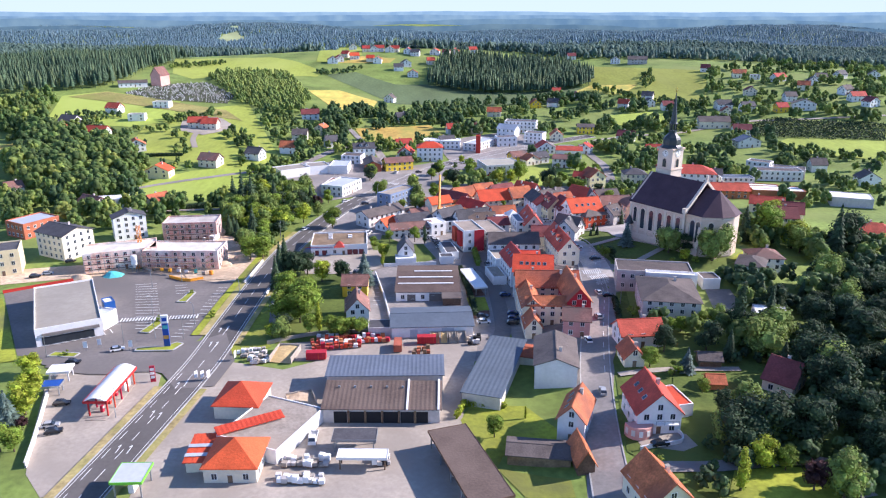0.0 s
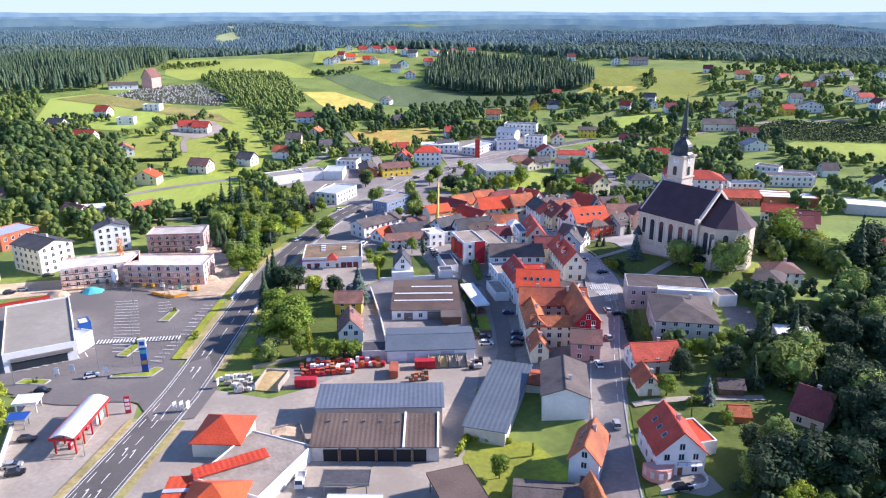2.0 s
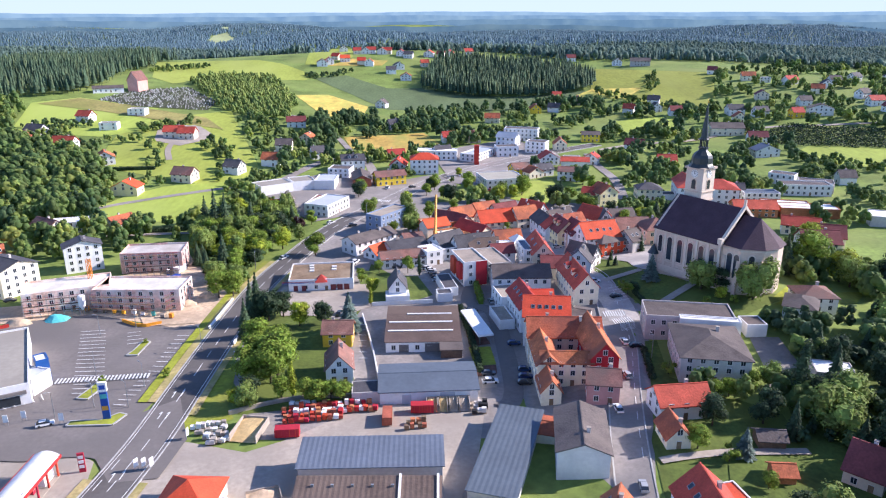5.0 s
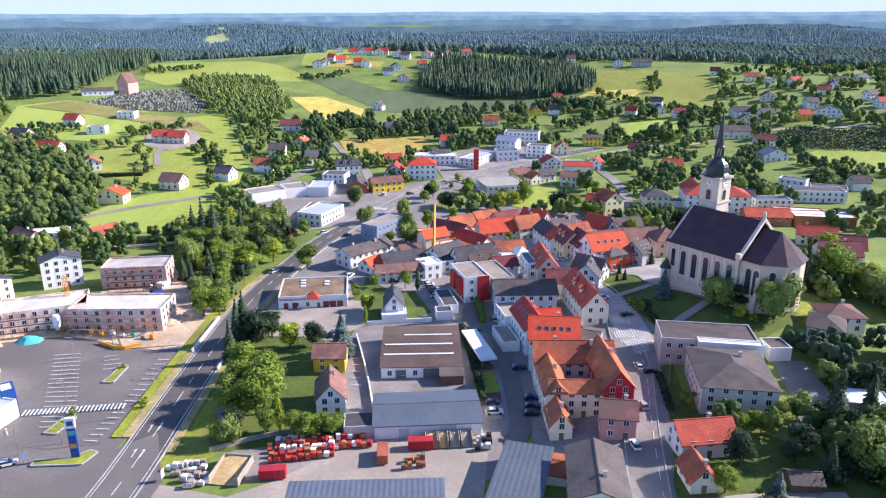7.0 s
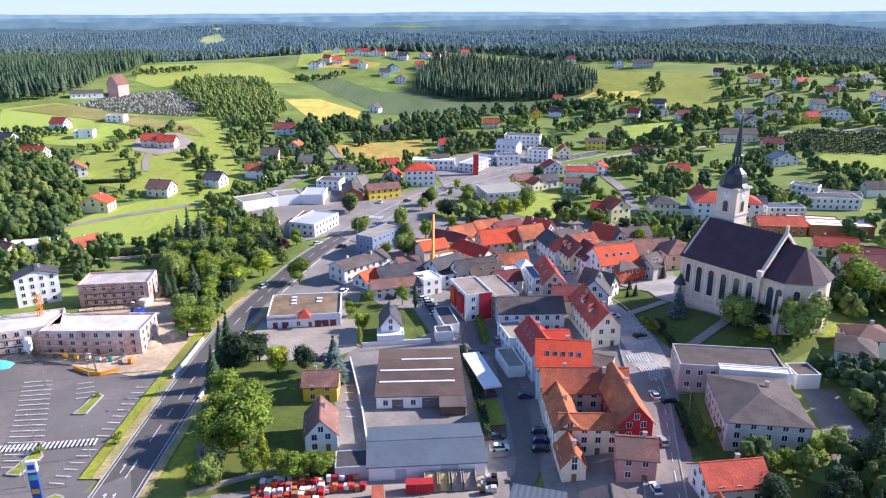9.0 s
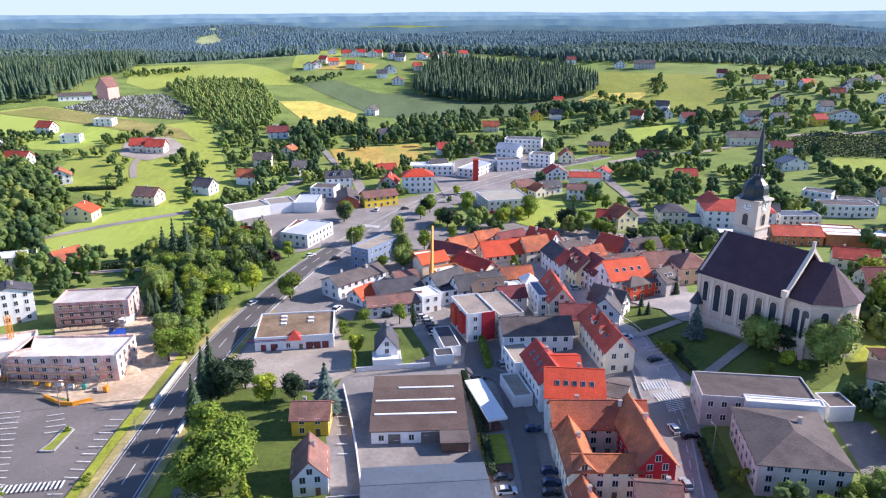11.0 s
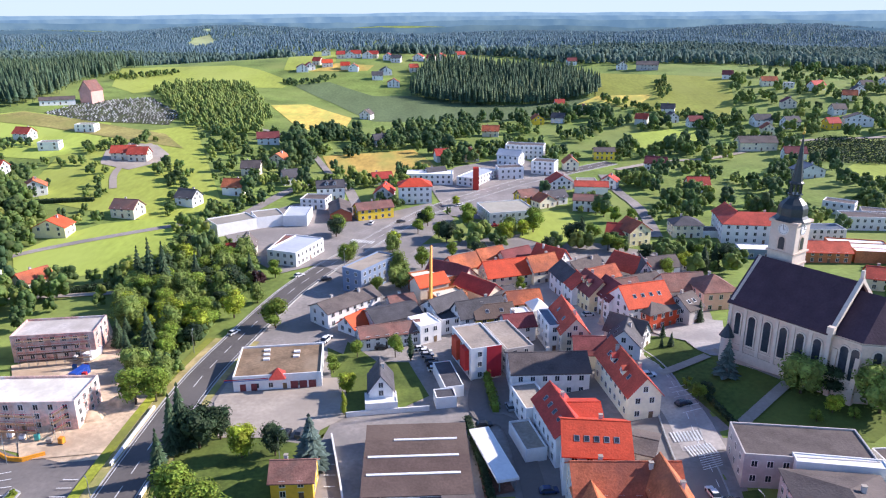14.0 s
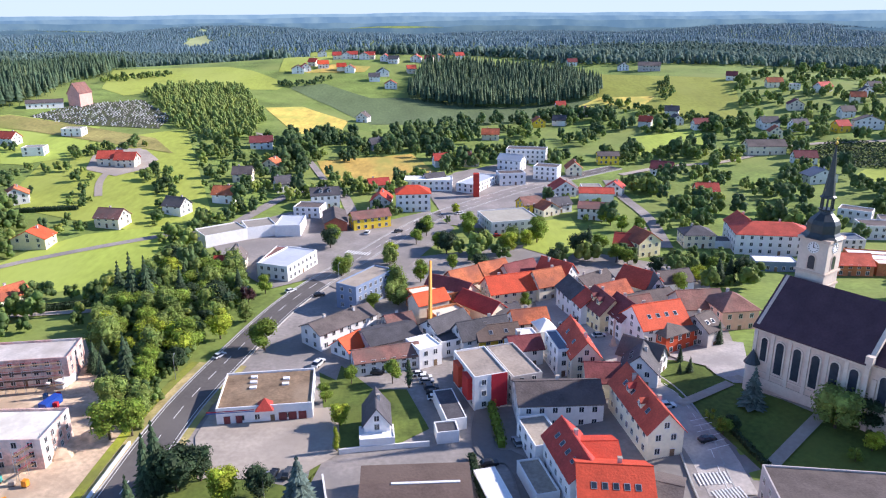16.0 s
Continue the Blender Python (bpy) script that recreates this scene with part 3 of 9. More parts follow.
TREES = {}
for key, kind, mat, words, leaves in (("green", "round", LEAF[0], "broad-leaved tree with a full green crown", 1500), ("bright", "round", LEAF[1], "broad-leaved tree with a bright yellow-green crown", 1500),
                                      ("willow", "willow", LEAF[2], "loose olive-green tree with hanging branches", 1500), ("deep", "round", LEAF[3], "dense dark green broad-leaved tree", 1500),
                                      ("conifer", "conifer", LEAF[4], "tall dark spruce with layered branches", 0), ("blue", "spruce_blue", LEAF[5], "blue-grey ornamental spruce tree", 0),
                                      ("copper", "round", LEAF[6], "copper-leaved garden tree with a dark crown", 600), ("column", "column", LEAF[1], "slim columnar garden tree", 500),
                                      ("cypress", "column", LEAF[4], "dark columnar conifer", 500), ("bush", "bush", LEAF[0], "rounded green garden shrub", 420)):
    TREES[key] = []
    for s in range(3 if key in ("green", "deep", "conifer", "willow", "bright") else 1):
        v, f, ix = crown_mesh(key, kind, 11 + s * 7 + len(TREES), leaves)
        TREES[key].append((mesh_of("crown", v, f, [mat]), trunk_mesh(kind, s), words))
PLANTED = []


def tree(key, x, y, height, group=""):
    rnd = random.Random(int(x * 31 + y * 17))
    crown, trunk, words = rnd.choice(TREES[key])
    where = " in the churchyard" if 60 < x < 150 and 240 < y < 320 else " beside the road" if near_road(x, y, 6) else " in the gardens" if y < 480 else " on the slope"
    t = new("shrub" if key == "bush" else "tree")
    s = height / 10
    wide = s * rnd.uniform(1.4, 1.5) if key == "blue" else s * rnd.uniform(1.0, 1.3) if key != "conifer" else s * rnd.uniform(0.9, 1.3) * (10 / max(height, 10)) ** 0.3
    t.matrix_world = Matrix.Translation((x, y, float(terrain(x, y)))) @ pose(0, 0, 0, 0, 0, rnd.uniform(0, 360))
    tagged(t, words + where, "shrub" if key == "bush" else "tree", group)
    m = Matrix.Diagonal((wide, wide, s, 1))
    shared("trunk", trunk, t, m)
    shared("crown", crown, t, m)
    PLANTED.append((x, y))
    return t


def scatter(ring, spacing, keys, low, high, seed, group="", most=400, gap=1.5):
    """Trees over a stretch of land, clear of houses, roads and open fields."""
    rnd = random.Random(seed)
    xs, ys = [p[0] for p in ring], [p[1] for p in ring]
    n = 0
    y = min(ys)
    while y < max(ys):
        x = min(xs)
        while x < max(xs):
            px, py = x + rnd.uniform(-0.45, 0.45) * spacing, y + rnd.uniform(-0.45, 0.45) * spacing
            k, h = rnd.choice(keys), rnd.uniform(low, high)
            x += spacing
            if n >= most or not inside(px, py, ring) or not is_free(px, py, gap) or near_road(px, py, 1.5) or any(inside(px, py, r) for r in OPEN):
                continue
            tree(k, px, py, h, group)
            n += 1
        y += spacing


def wood_template(kind, seed):
    """A cheap tree 1 m high and 1 m wide for woods that are seen from afar."""
    rnd = random.Random(seed)
    v, f = [], []

    def tier(z0, z1, r, n):
        i = len(v)
        for j in range(n):
            a = 6.283 * j / n + rnd.uniform(-0.2, 0.2)
            rr = r * (1.2 if j % 2 else 0.75) * rnd.uniform(0.85, 1.15)
            v.append((math.cos(a) * rr, math.sin(a) * rr, z0 + rnd.uniform(-0.03, 0.03)))
        v.append((rnd.uniform(-0.02, 0.02), rnd.uniform(-0.02, 0.02), z1))
        f.extend([(i + j, i + (j + 1) % n, i + n) for j in range(n)])

    def lump(c, r, rings, n):
        """A bulge of foliage with an uneven skin."""
        i = len(v)
        v.append((c.x, c.y, c.z - r * 0.8))
        for k in range(rings):
            b = math.pi * (k + 1) / (rings + 1)
            for j in range(n):
                a = 6.283 * (j + 0.5 * (k % 2)) / n
                q = r * rnd.uniform(0.78, 1.2)
                v.append((c.x + q * math.sin(b) * math.cos(a), c.y + q * math.sin(b) * math.sin(a), c.z - q * 0.95 * math.cos(b)))
        v.append((c.x, c.y, c.z + r * rnd.uniform(0.85, 1.1)))
        for j in range(n):
            f.append((i, i + 1 + (j + 1) % n, i + 1 + j))
            for k in range(rings - 1):
                p, q = i + 1 + k * n, i + 1 + (k + 1) * n
                f.append((p + j, p + (j + 1) % n, q + j))
                f.append((p + (j + 1) % n, q + (j + 1) % n, q + j))
            p = i + 1 + (rings - 1) * n
            f.append((p + j, p + (j + 1) % n, p + n))

    if kind == "spruce":
        for z0, z1, r in ((0.22, 0.5, 0.21), (0.34, 0.64, 0.19), (0.48, 0.78, 0.15), (0.62, 0.9, 0.11), (0.75, 1.0, 0.07)):
            tier(z0, z1, r, 8)
        for k in range(4):
            a, b = 1.57 * k, 1.57 * (k + 1)
            i = len(v)
            v.extend([(0.022 * math.cos(a), 0.022 * math.sin(a), -0.03), (0.022 * math.cos(b), 0.022 * math.sin(b), -0.03), (0, 0, 0.45)])
            f.append((i, i + 1, i + 2))
    elif kind == "cone":
        tier(0.1, 0.75, 0.27, 6)
        tier(0.45, 1.0, 0.17, 5)
    elif kind == "clump":
        for k in range(2):
            lump(Vector((rnd.uniform(-0.15, 0.15), rnd.uniform(-0.15, 0.15), 0.45 + 0.2 * k)), 0.32 - 0.06 * k, 2, 5)
    else:
        tall = rnd.uniform(0.8, 1.25)
        for k in range(6):
            a, h = k * 2.4 + rnd.uniform(-0.4, 0.4), 0.3 + 0.1 * k
            reach = 0.24 * math.sqrt(max(0.0, 1 - ((h - 0.45) / 0.5) ** 2)) / tall
            c = Vector((math.cos(a) * reach, math.sin(a) * reach, h))
            r = rnd.uniform(0.16, 0.23) * (1 if k < 5 else 0.85)
            lump(c, r, 3, 6)
            for _ in range(12):
                n = Vector((rnd.gauss(0, 1), rnd.gauss(0, 1), rnd.gauss(0.5, 1))).normalized()
                p = c + n * r * rnd.uniform(0.95, 1.15)
                n = (n + Vector((rnd.uniform(-0.5, 0.5), rnd.uniform(-0.5, 0.5), 0.4))).normalized()
                a1 = Matrix.Rotation(rnd.uniform(0, 6.28), 3, n) @ n.orthogonal().normalized() * 0.075
                b1 = n.cross(a1) * 0.8
                i = len(v)
                v.extend([p - a1, p - b1, p + a1, p + b1])
                f.extend([(i, i + 1, i + 2), (i, i + 2, i + 3)])
    return np.array([tuple(p) for p in v]), np.array(f)


def in_rings(x, y, ring):
    hit = np.zeros(len(x), bool)
    for (ax, ay), (bx, by) in zip(ring, ring[1:] + ring[:1]):
        if ay != by:
            hit ^= ((ay > y) != (by > y)) & (x < (bx - ax) * (y - ay) / (by - ay) + ax)
    return hit


def wood(name, label, ring, spacing, kind, mat, low, high, seed, width=0.8, thin=0.0, clear=True, rounds=3, cluster=None):
    """A wood as one object: many small trees over a stretch of land."""
    rs = np.random.RandomState(seed)
    xs, ys = [p[0] for p in ring], [p[1] for p in ring]
    gx, gy = np.meshgrid(np.arange(min(xs), max(xs), spacing), np.arange(min(ys), max(ys), spacing))
    x = gx.ravel() + rs.uniform(-0.48, 0.48, gx.size) * spacing
    y = gy.ravel() + rs.uniform(-0.48, 0.48, gx.size) * spacing
    keep = in_rings(x, y, ring) & (np.abs(x) < 0.68 * y + 90) & (rs.uniform(0, 1, x.size) > thin)
    if cluster is not None:
        keep &= np.sin(x / 9 + 1.3 * np.sin(y / 17)) + np.sin(y / 12 + 1.7 * np.sin(x / 14)) > cluster
    if clear:
        if clear is True:
            for r in OPEN:
                keep &= ~in_rings(x, y, r)
        for line, w in ROADS:
            for px, py in line[::2]:
                if py > 380:
                    keep &= np.hypot(x - px, y - py) > w / 2 + 1.5
        for cx, cy, c, s, hw, hd in BLOCKED:
            dx, dy = x - cx, y - cy
            keep &= ~((np.abs(dx * c + dy * s) < hw + 2) & (np.abs(-dx * s + dy * c) < hd + 2))
    x, y = x[keep], y[keep]
    z = terrain(x, y)
    h = rs.uniform(low, high, len(x)) * (1 + 0.15 * np.sin(x / 23) * np.sin(y / 31))
    parts_v, parts_f, shades, base = [], [], [], 0
    shade = np.clip(rs.beta(1.6, 1.9, len(x)) + 0.16 * np.sin(x / 37 + seed) * np.sin(y / 29), 0, 1)
    which = rs.randint(0, rounds, len(x))
    for k in range(rounds):
        tv, tf = wood_template(kind, seed * 10 + k)
        sel = which == k
        if not sel.any():
            continue
        a = rs.uniform(0, 6.283, sel.sum())
        c, s = np.cos(a)[:, None], np.sin(a)[:, None]
        wd = (h[sel] * width * rs.uniform(0.8, 1.2, sel.sum()))[:, None]
        vx = (tv[None, :, 0] * c - tv[None, :, 1] * s) * wd + x[sel][:, None]
        vy = (tv[None, :, 0] * s + tv[None, :, 1] * c) * wd + y[sel][:, None]
        vz = tv[None, :, 2] * h[sel][:, None] + z[sel][:, None]
        parts_v.append(np.stack([vx, vy, vz], -1).reshape(-1, 3))
        parts_f.append((tf[None] + (np.arange(sel.sum()) * len(tv))[:, None, None] + base).reshape(-1, 3))
        shades.append(np.repeat(shade[sel], len(tf)))
        base += sel.sum() * len(tv)
    if not parts_v:
        return None
    v, f = np.concatenate(parts_v), np.concatenate(parts_f)
    me = bpy.data.meshes.new(name)
    me.vertices.add(len(v))
    me.vertices.foreach_set("co", v.ravel())
    me.loops.add(f.size)
    me.loops.foreach_set("vertex_index", f.ravel())
    me.polygons.add(len(f))
    me.polygons.foreach_set("loop_start", np.arange(0, f.size, 3))
    me.polygons.foreach_set("loop_total", np.full(len(f), 3))
    own = me.attributes.new("tree_shade", "FLOAT", "FACE")
    own.data.foreach_set("value", np.concatenate(shades).astype(np.float32))
    me.materials.append(mat)
    me.update()
    return tagged(new(name, me), label, "wood", kind="stuff")


# ---- vehicles ----
def car_meshes(paint):
    bm = bmesh.new()
    solid(bm, [(-2.15, -0.88, 0.3), (2.15, -0.88, 0.3), (2.15, 0.88, 0.3), (-2.15, 0.88, 0.3)], [(-2.1, -0.84, 0.85), (2.05, -0.8, 0.78), (2.05, 0.8, 0.78), (-2.1, 0.84, 0.85)])
    solid(bm, [(-1.35, -0.7, 1.38), (0.35, -0.7, 1.38), (0.35, 0.7, 1.38), (-1.35, 0.7, 1.38)], [(-1.25, -0.64, 1.45), (0.25, -0.64, 1.45), (0.25, 0.64, 1.45), (-1.25, 0.64, 1.45)])
    body = bpy.data.meshes.new("body")
    bm.to_mesh(body)
    body.materials.append(paint)
    bm.clear()
    solid(bm, [(-2.0, -0.8, 0.84), (1.1, -0.8, 0.8), (1.1, 0.8, 0.8), (-2.0, 0.8, 0.84)], [(-1.4, -0.69, 1.4), (0.38, -0.69, 1.4), (0.38, 0.69, 1.4), (-1.4, 0.69, 1.4)])
    cab = bpy.data.meshes.new("cabin_glass")
    bm.to_mesh(cab)
    cab.materials.append(GLASS)
    bm.clear()
    tube(bm, (0, -0.11, 0), (0, 0.11, 0), 0.33, None, 12)
    wheel = bpy.data.meshes.new("wheel")
    bm.to_mesh(wheel)
    wheel.materials.append(BLACK)
    bm.free()
    return body, cab, wheel


CARS = {}
for key, words, colour in (("white", "white", (0.75, 0.75, 0.74)), ("black", "black", (0.018, 0.018, 0.02)), ("blue", "dark blue", (0.02, 0.045, 0.14)), ("silver", "silver-grey", (0.4, 0.41, 0.42)), ("red", "red", (0.45, 0.02, 0.02)), ("grey", "dark grey", (0.07, 0.075, 0.08))):
    CARS[key] = (car_meshes(material(words.replace(" ", "_") + "_car_paint", colour, 0.25, 0.05, 1, 3, 0, per="none", spec=0.6)), words)


def car(key, x, y, heading, where="parked on the asphalt", size=1.0, group="parked cars"):
    (body, cab, wheel), words = CARS[key]
    c = thing("car", words + " car " + where, "car", x, y, heading, float(terrain(x, y)) + 0.3, group)
    s = Matrix.Diagonal((size, min(size, 1.1), size, 1))
    shared("body", body, c, s)
    shared("cabin_glass", cab, c, s)
    for px in (-1.35, 1.35):
        for py in (-0.78, 0.78):
            shared("wheel", wheel, c, s @ Matrix.Translation((px, py, 0.33)))
    return c



# ---- paint, barriers, goods, lamps ----
PAINTED = bmesh.new()


def bar_quad(bm, a, b, w, lift):
    d = Vector((b[0] - a[0], b[1] - a[1], 0)).normalized()
    n = Vector((-d.y, d.x, 0)) * w / 2
    pts = [Vector((a[0], a[1], 0)) - n, Vector((b[0], b[1], 0)) - n, Vector((b[0], b[1], 0)) + n, Vector((a[0], a[1], 0)) + n]
    bm.faces.new([bm.verts.new((p.x, p.y, float(terrain(p.x, p.y)) + lift)) for p in pts])


def mix2(a, b, f):
    return a[0] + (b[0] - a[0]) * f, a[1] + (b[1] - a[1]) * f


def bay_lines(tl, tr, br, bl, n):
    for i in range(n):
        f = i / (n - 1)
        bar_quad(PAINTED, mix2(tl, bl, f), mix2(tr, br, f), 0.22, 0.45)


def crossing(a, b, width, n):
    d = Vector((b[0] - a[0], b[1] - a[1])).normalized()
    for i in range(n):
        p = mix2(a, b, (i + 0.5) / n)
        bar_quad(PAINTED, (p[0] - d.y * -width / 2, p[1] + d.x * -width / 2), (p[0] - d.y * width / 2, p[1] + d.x * width / 2), math.dist(a, b) / n * 0.5, 0.47)


def barrier(name, label, mat, pts, width, height, category):
    bm = bmesh.new()
    line = resample(pts, 1.2 if name == "hedge" else 3, 1)
    rnd = random.Random(len(pts) + int(pts[0][0]))
    if name != "hedge":
        strip(bm, line, -width / 2, width / 2, height, -0.3)
        strip(bm, line, -width / 2 - 0.06, width / 2 + 0.06, height + 0.08, height)
    else:
        for x, y in line:
            z = float(terrain(x, y))
            for _ in range(46):
                n = Vector((rnd.gauss(0, 1), rnd.gauss(0, 1), rnd.gauss(0.3, 0.8))).normalized()
                p = Vector((x, y, z + height * 0.5)) + Vector((n.x * width * 0.6, n.y * width * 0.6, n.z * height * 0.55))
                p += Vector((rnd.uniform(-0.5, 0.5), rnd.uniform(-0.5, 0.5), 0))
                a = n.orthogonal().normalized() * 0.28
                b = n.cross(a)
                bm.faces.new([bm.verts.new(q) for q in (p - a, p - b, p + a, p + b)])
            box(bm, x - width * 0.42, x + width * 0.42, y - width * 0.42, y + width * 0.42, z, z + height * 0.8)
    return tagged(part(name, bm, mat), label, category)


def goods_mesh(mat, seed):
    rnd = random.Random(seed)
    bm = bmesh.new()
    h = rnd.uniform(0.6, 1.1)
    n = 3
    ring = [(-0.56, -0.53), (0.56, -0.53), (0.56, 0.53), (-0.56, 0.53)]
    z = 0.165
    for k in range(n):
        s0, s1 = 1 - 0.02 * (k % 2), 1 - 0.05 * rnd.random()
        solid(bm, [(x * s0, y * s0, z) for x, y in ring], [(x * s1, y * s1, z + h / n - 0.02) for x, y in ring])
        z += h / n - 0.021
    me = bpy.data.meshes.new("load")
    bm.to_mesh(me)
    bm.free()
    me.materials.append(mat)
    return me


bm = bmesh.new()
box(bm, -0.58, 0.58, -0.55, 0.55, 0.11, 0.16)
for y in (-0.45, 0, 0.45):
    box(bm, -0.55, 0.55, y - 0.06, y + 0.06, 0, 0.115)
PALLET_BASE = bpy.data.meshes.new("pallet_base")
bm.to_mesh(PALLET_BASE)
bm.free()
PALLET_BASE.materials.append(WOOD)
PALLETS = {}


def goods(a, b, c, d, nx, ny, mats, seed, label):
    rnd = random.Random(seed)
    for i in range(nx):
        for j in range(ny):
            p, q = mix2(a, b, (i + 0.5) / nx), mix2(d, c, (i + 0.5) / nx)
            x, y = mix2(p, q, (j + 0.5) / ny)
            mat = rnd.choice(mats)
            k = rnd.randrange(3)
            if (mat.name, k) not in PALLETS:
                PALLETS[(mat.name, k)] = goods_mesh(mat, k * 5 + len(mat.name))
            t = thing("pallet", label if len(label.split()) > 3 else label + " in the yard", "pallet", x + rnd.uniform(-0.3, 0.3), y + rnd.uniform(-0.3, 0.3), rnd.uniform(-12, 12), float(terrain(x, y)) + 0.3, "pallets in the yards")
            s = rnd.uniform(0.9, 1.25)
            m = Matrix.Diagonal((s, s, s * rnd.uniform(0.9, 1.6), 1))
            shared("pallet_base", PALLET_BASE, t, m)
            shared("load", PALLETS[(mat.name, k)], t, m)


def storage_bay(x, y, turn, w, d, fill, label):
    """A three-walled concrete bay with a sloping heap in it."""
    t = thing("storage_bay", label, "storage bay", x, y, turn, float(terrain(x, y)) + 0.25)
    for x0, x1, y0, y1 in ((-w / 2 - 0.2, w / 2 + 0.2, d / 2, d / 2 + 0.3), (-w / 2 - 0.2, -w / 2, -d / 2, d / 2), (w / 2, w / 2 + 0.2, -d / 2, d / 2)):
        bm = bmesh.new()
        box(bm, x0, x1, y0, y1, -0.1, 2.0)
        part("bay_wall", bm, CONC, t)
    bm = bmesh.new()
    n = 7
    rnd = random.Random(int(x * 7))
    rows = []
    for j in range(n):
        f = j / (n - 1)
        rows.append([bm.verts.new((-w / 2 + w * i / (n - 1), -d / 2 + d * f, max(0.02, 1.7 * f ** 0.8 * (0.75 + 0.25 * math.sin(math.pi * i / (n - 1))) + rnd.uniform(-0.12, 0.12)))) for i in range(n)])
    for r0, r1 in zip(rows, rows[1:]):
        for i in range(n - 1):
            bm.faces.new((r0[i], r0[i + 1], r1[i + 1], r1[i]))
    part("heap", bm, fill, t, "sloping heap of loose material")


def container(x, y, turn, mat, label):
    t = thing("container", label, "container", x, y, turn, float(terrain(x, y)) + 0.25)
    bm = bmesh.new()
    box(bm, -3, 3, -1.2, 1.2, 0.15, 2.4)
    part("body", bm, mat, t)
    for i in range(9):
        for s in (-1, 1):
            bm = bmesh.new()
            px = -2.8 + i * 0.7
            box(bm, px - 0.08, px + 0.08, s * 1.2 - 0.06, s * 1.2 + 0.06, 0.2, 2.35)
            part("rib", bm, mat, t)


def lamp_meshes():
    bm = bmesh.new()
    tube(bm, (0, 0, 0), (0, 0, 7.5), 0.12, 0.07, 8)
    tube(bm, (0, 0, 7.45), (1.1, 0, 7.8), 0.05, 0.05, 6)
    pole = bpy.data.meshes.new("pole")
    bm.to_mesh(pole)
    pole.materials.append(METAL)
    bm.clear()
    solid(bm, [(0.9, -0.16, 7.72), (1.7, -0.13, 7.8), (1.7, 0.13, 7.8), (0.9, 0.16, 7.72)], [(0.9, -0.14, 7.86), (1.65, -0.1, 7.92), (1.65, 0.1, 7.92), (0.9, 0.14, 7.86)])
    head = bpy.data.meshes.new("lamp_head")
    bm.to_mesh(head)
    bm.free()
    head.materials.append(METAL)
    return pole, head


LAMP = lamp_meshes()


def street_lamp(x, y):
    t = thing("street_lamp", "slim grey steel street lamp, unlit by day", "street lamp", x, y, (x * 37) % 360, group="street lamps")
    shared("pole", LAMP[0], t, Matrix())
    shared("lamp_head", LAMP[1], t, Matrix())



# paved ground, yards, fields
patch("pavement", "grey asphalt and paving of the town centre", ASPH_L, [(-45.0, 196.8), (-61.5, 231.0), (-65.6, 284.0), (-62.4, 342.7), (-46.3, 400.1), (-8.2, 427.9), (41.0, 443.2), (73.9, 428.0), (109.0, 404.4), (81.4, 300.8), (70.2, 268.3), (45.4, 171.4), (39.1, 129.5), (31.1, 131.1), (37.5, 173.4), (21.1, 212.7), (11.2, 196.8)], 0.04, "pavement")
patch("parking_lot", "dark asphalt supermarket car park", ASPH_D, [(-130.6, 200.6), (-166.5, 255.1), (-145.7, 267.2), (-123.4, 278.4), (-101.1, 267.2), (-75.8, 264.1), (-75.2, 231.0), (-80.0, 204.5), (-87.6, 196.8), (-108.0, 196.8)], 0.05, "parking lot")
patch("forecourt", "pale concrete petrol station forecourt", CONC, [(-117.4, 196.8), (-92.0, 195.0), (-81.7, 187.9), (-77.5, 170.5), (-79.0, 149.6), (-81.2, 134.5), (-87.4, 132.2), (-95.1, 140.6), (-103.3, 159.5), (-110.1, 176.5)], 0.05, "forecourt")
patch("yard", "pale grey concrete builders yard", CONC, [(-71.6, 179.6), (-65.4, 196.8), (-47.2, 191.4), (-38.2, 196.8), (-15.6, 217.0), (12.2, 217.0), (7.3, 179.6), (4.4, 159.5), (16.6, 120.1), (-66.3, 120.1), (-71.9, 159.5)], 0.06, "yard")
patch("building_site_ground", "bare sandy earth of the building site", EARTH, [(-171.0, 261.0), (-180.3, 277.1), (-151.4, 284.0), (-111.3, 277.1), (-120.6, 333.1), (-111.2, 342.7), (-79.7, 284.0), (-76.3, 266.0), (-89.0, 264.1), (-122.3, 275.7)], 0.07, "ground")
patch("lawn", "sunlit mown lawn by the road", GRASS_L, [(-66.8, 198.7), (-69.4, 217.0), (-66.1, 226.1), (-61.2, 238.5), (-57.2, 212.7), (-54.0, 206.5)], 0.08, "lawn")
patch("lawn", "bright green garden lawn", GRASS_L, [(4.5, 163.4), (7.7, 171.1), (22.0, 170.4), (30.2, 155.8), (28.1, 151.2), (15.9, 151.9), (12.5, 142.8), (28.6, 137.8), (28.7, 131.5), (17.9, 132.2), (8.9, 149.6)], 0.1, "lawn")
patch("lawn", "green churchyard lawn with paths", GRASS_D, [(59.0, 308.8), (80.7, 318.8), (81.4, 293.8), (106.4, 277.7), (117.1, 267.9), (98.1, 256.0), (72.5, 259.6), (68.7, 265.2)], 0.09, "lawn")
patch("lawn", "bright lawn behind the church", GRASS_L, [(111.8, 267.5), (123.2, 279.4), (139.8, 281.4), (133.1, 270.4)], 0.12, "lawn")
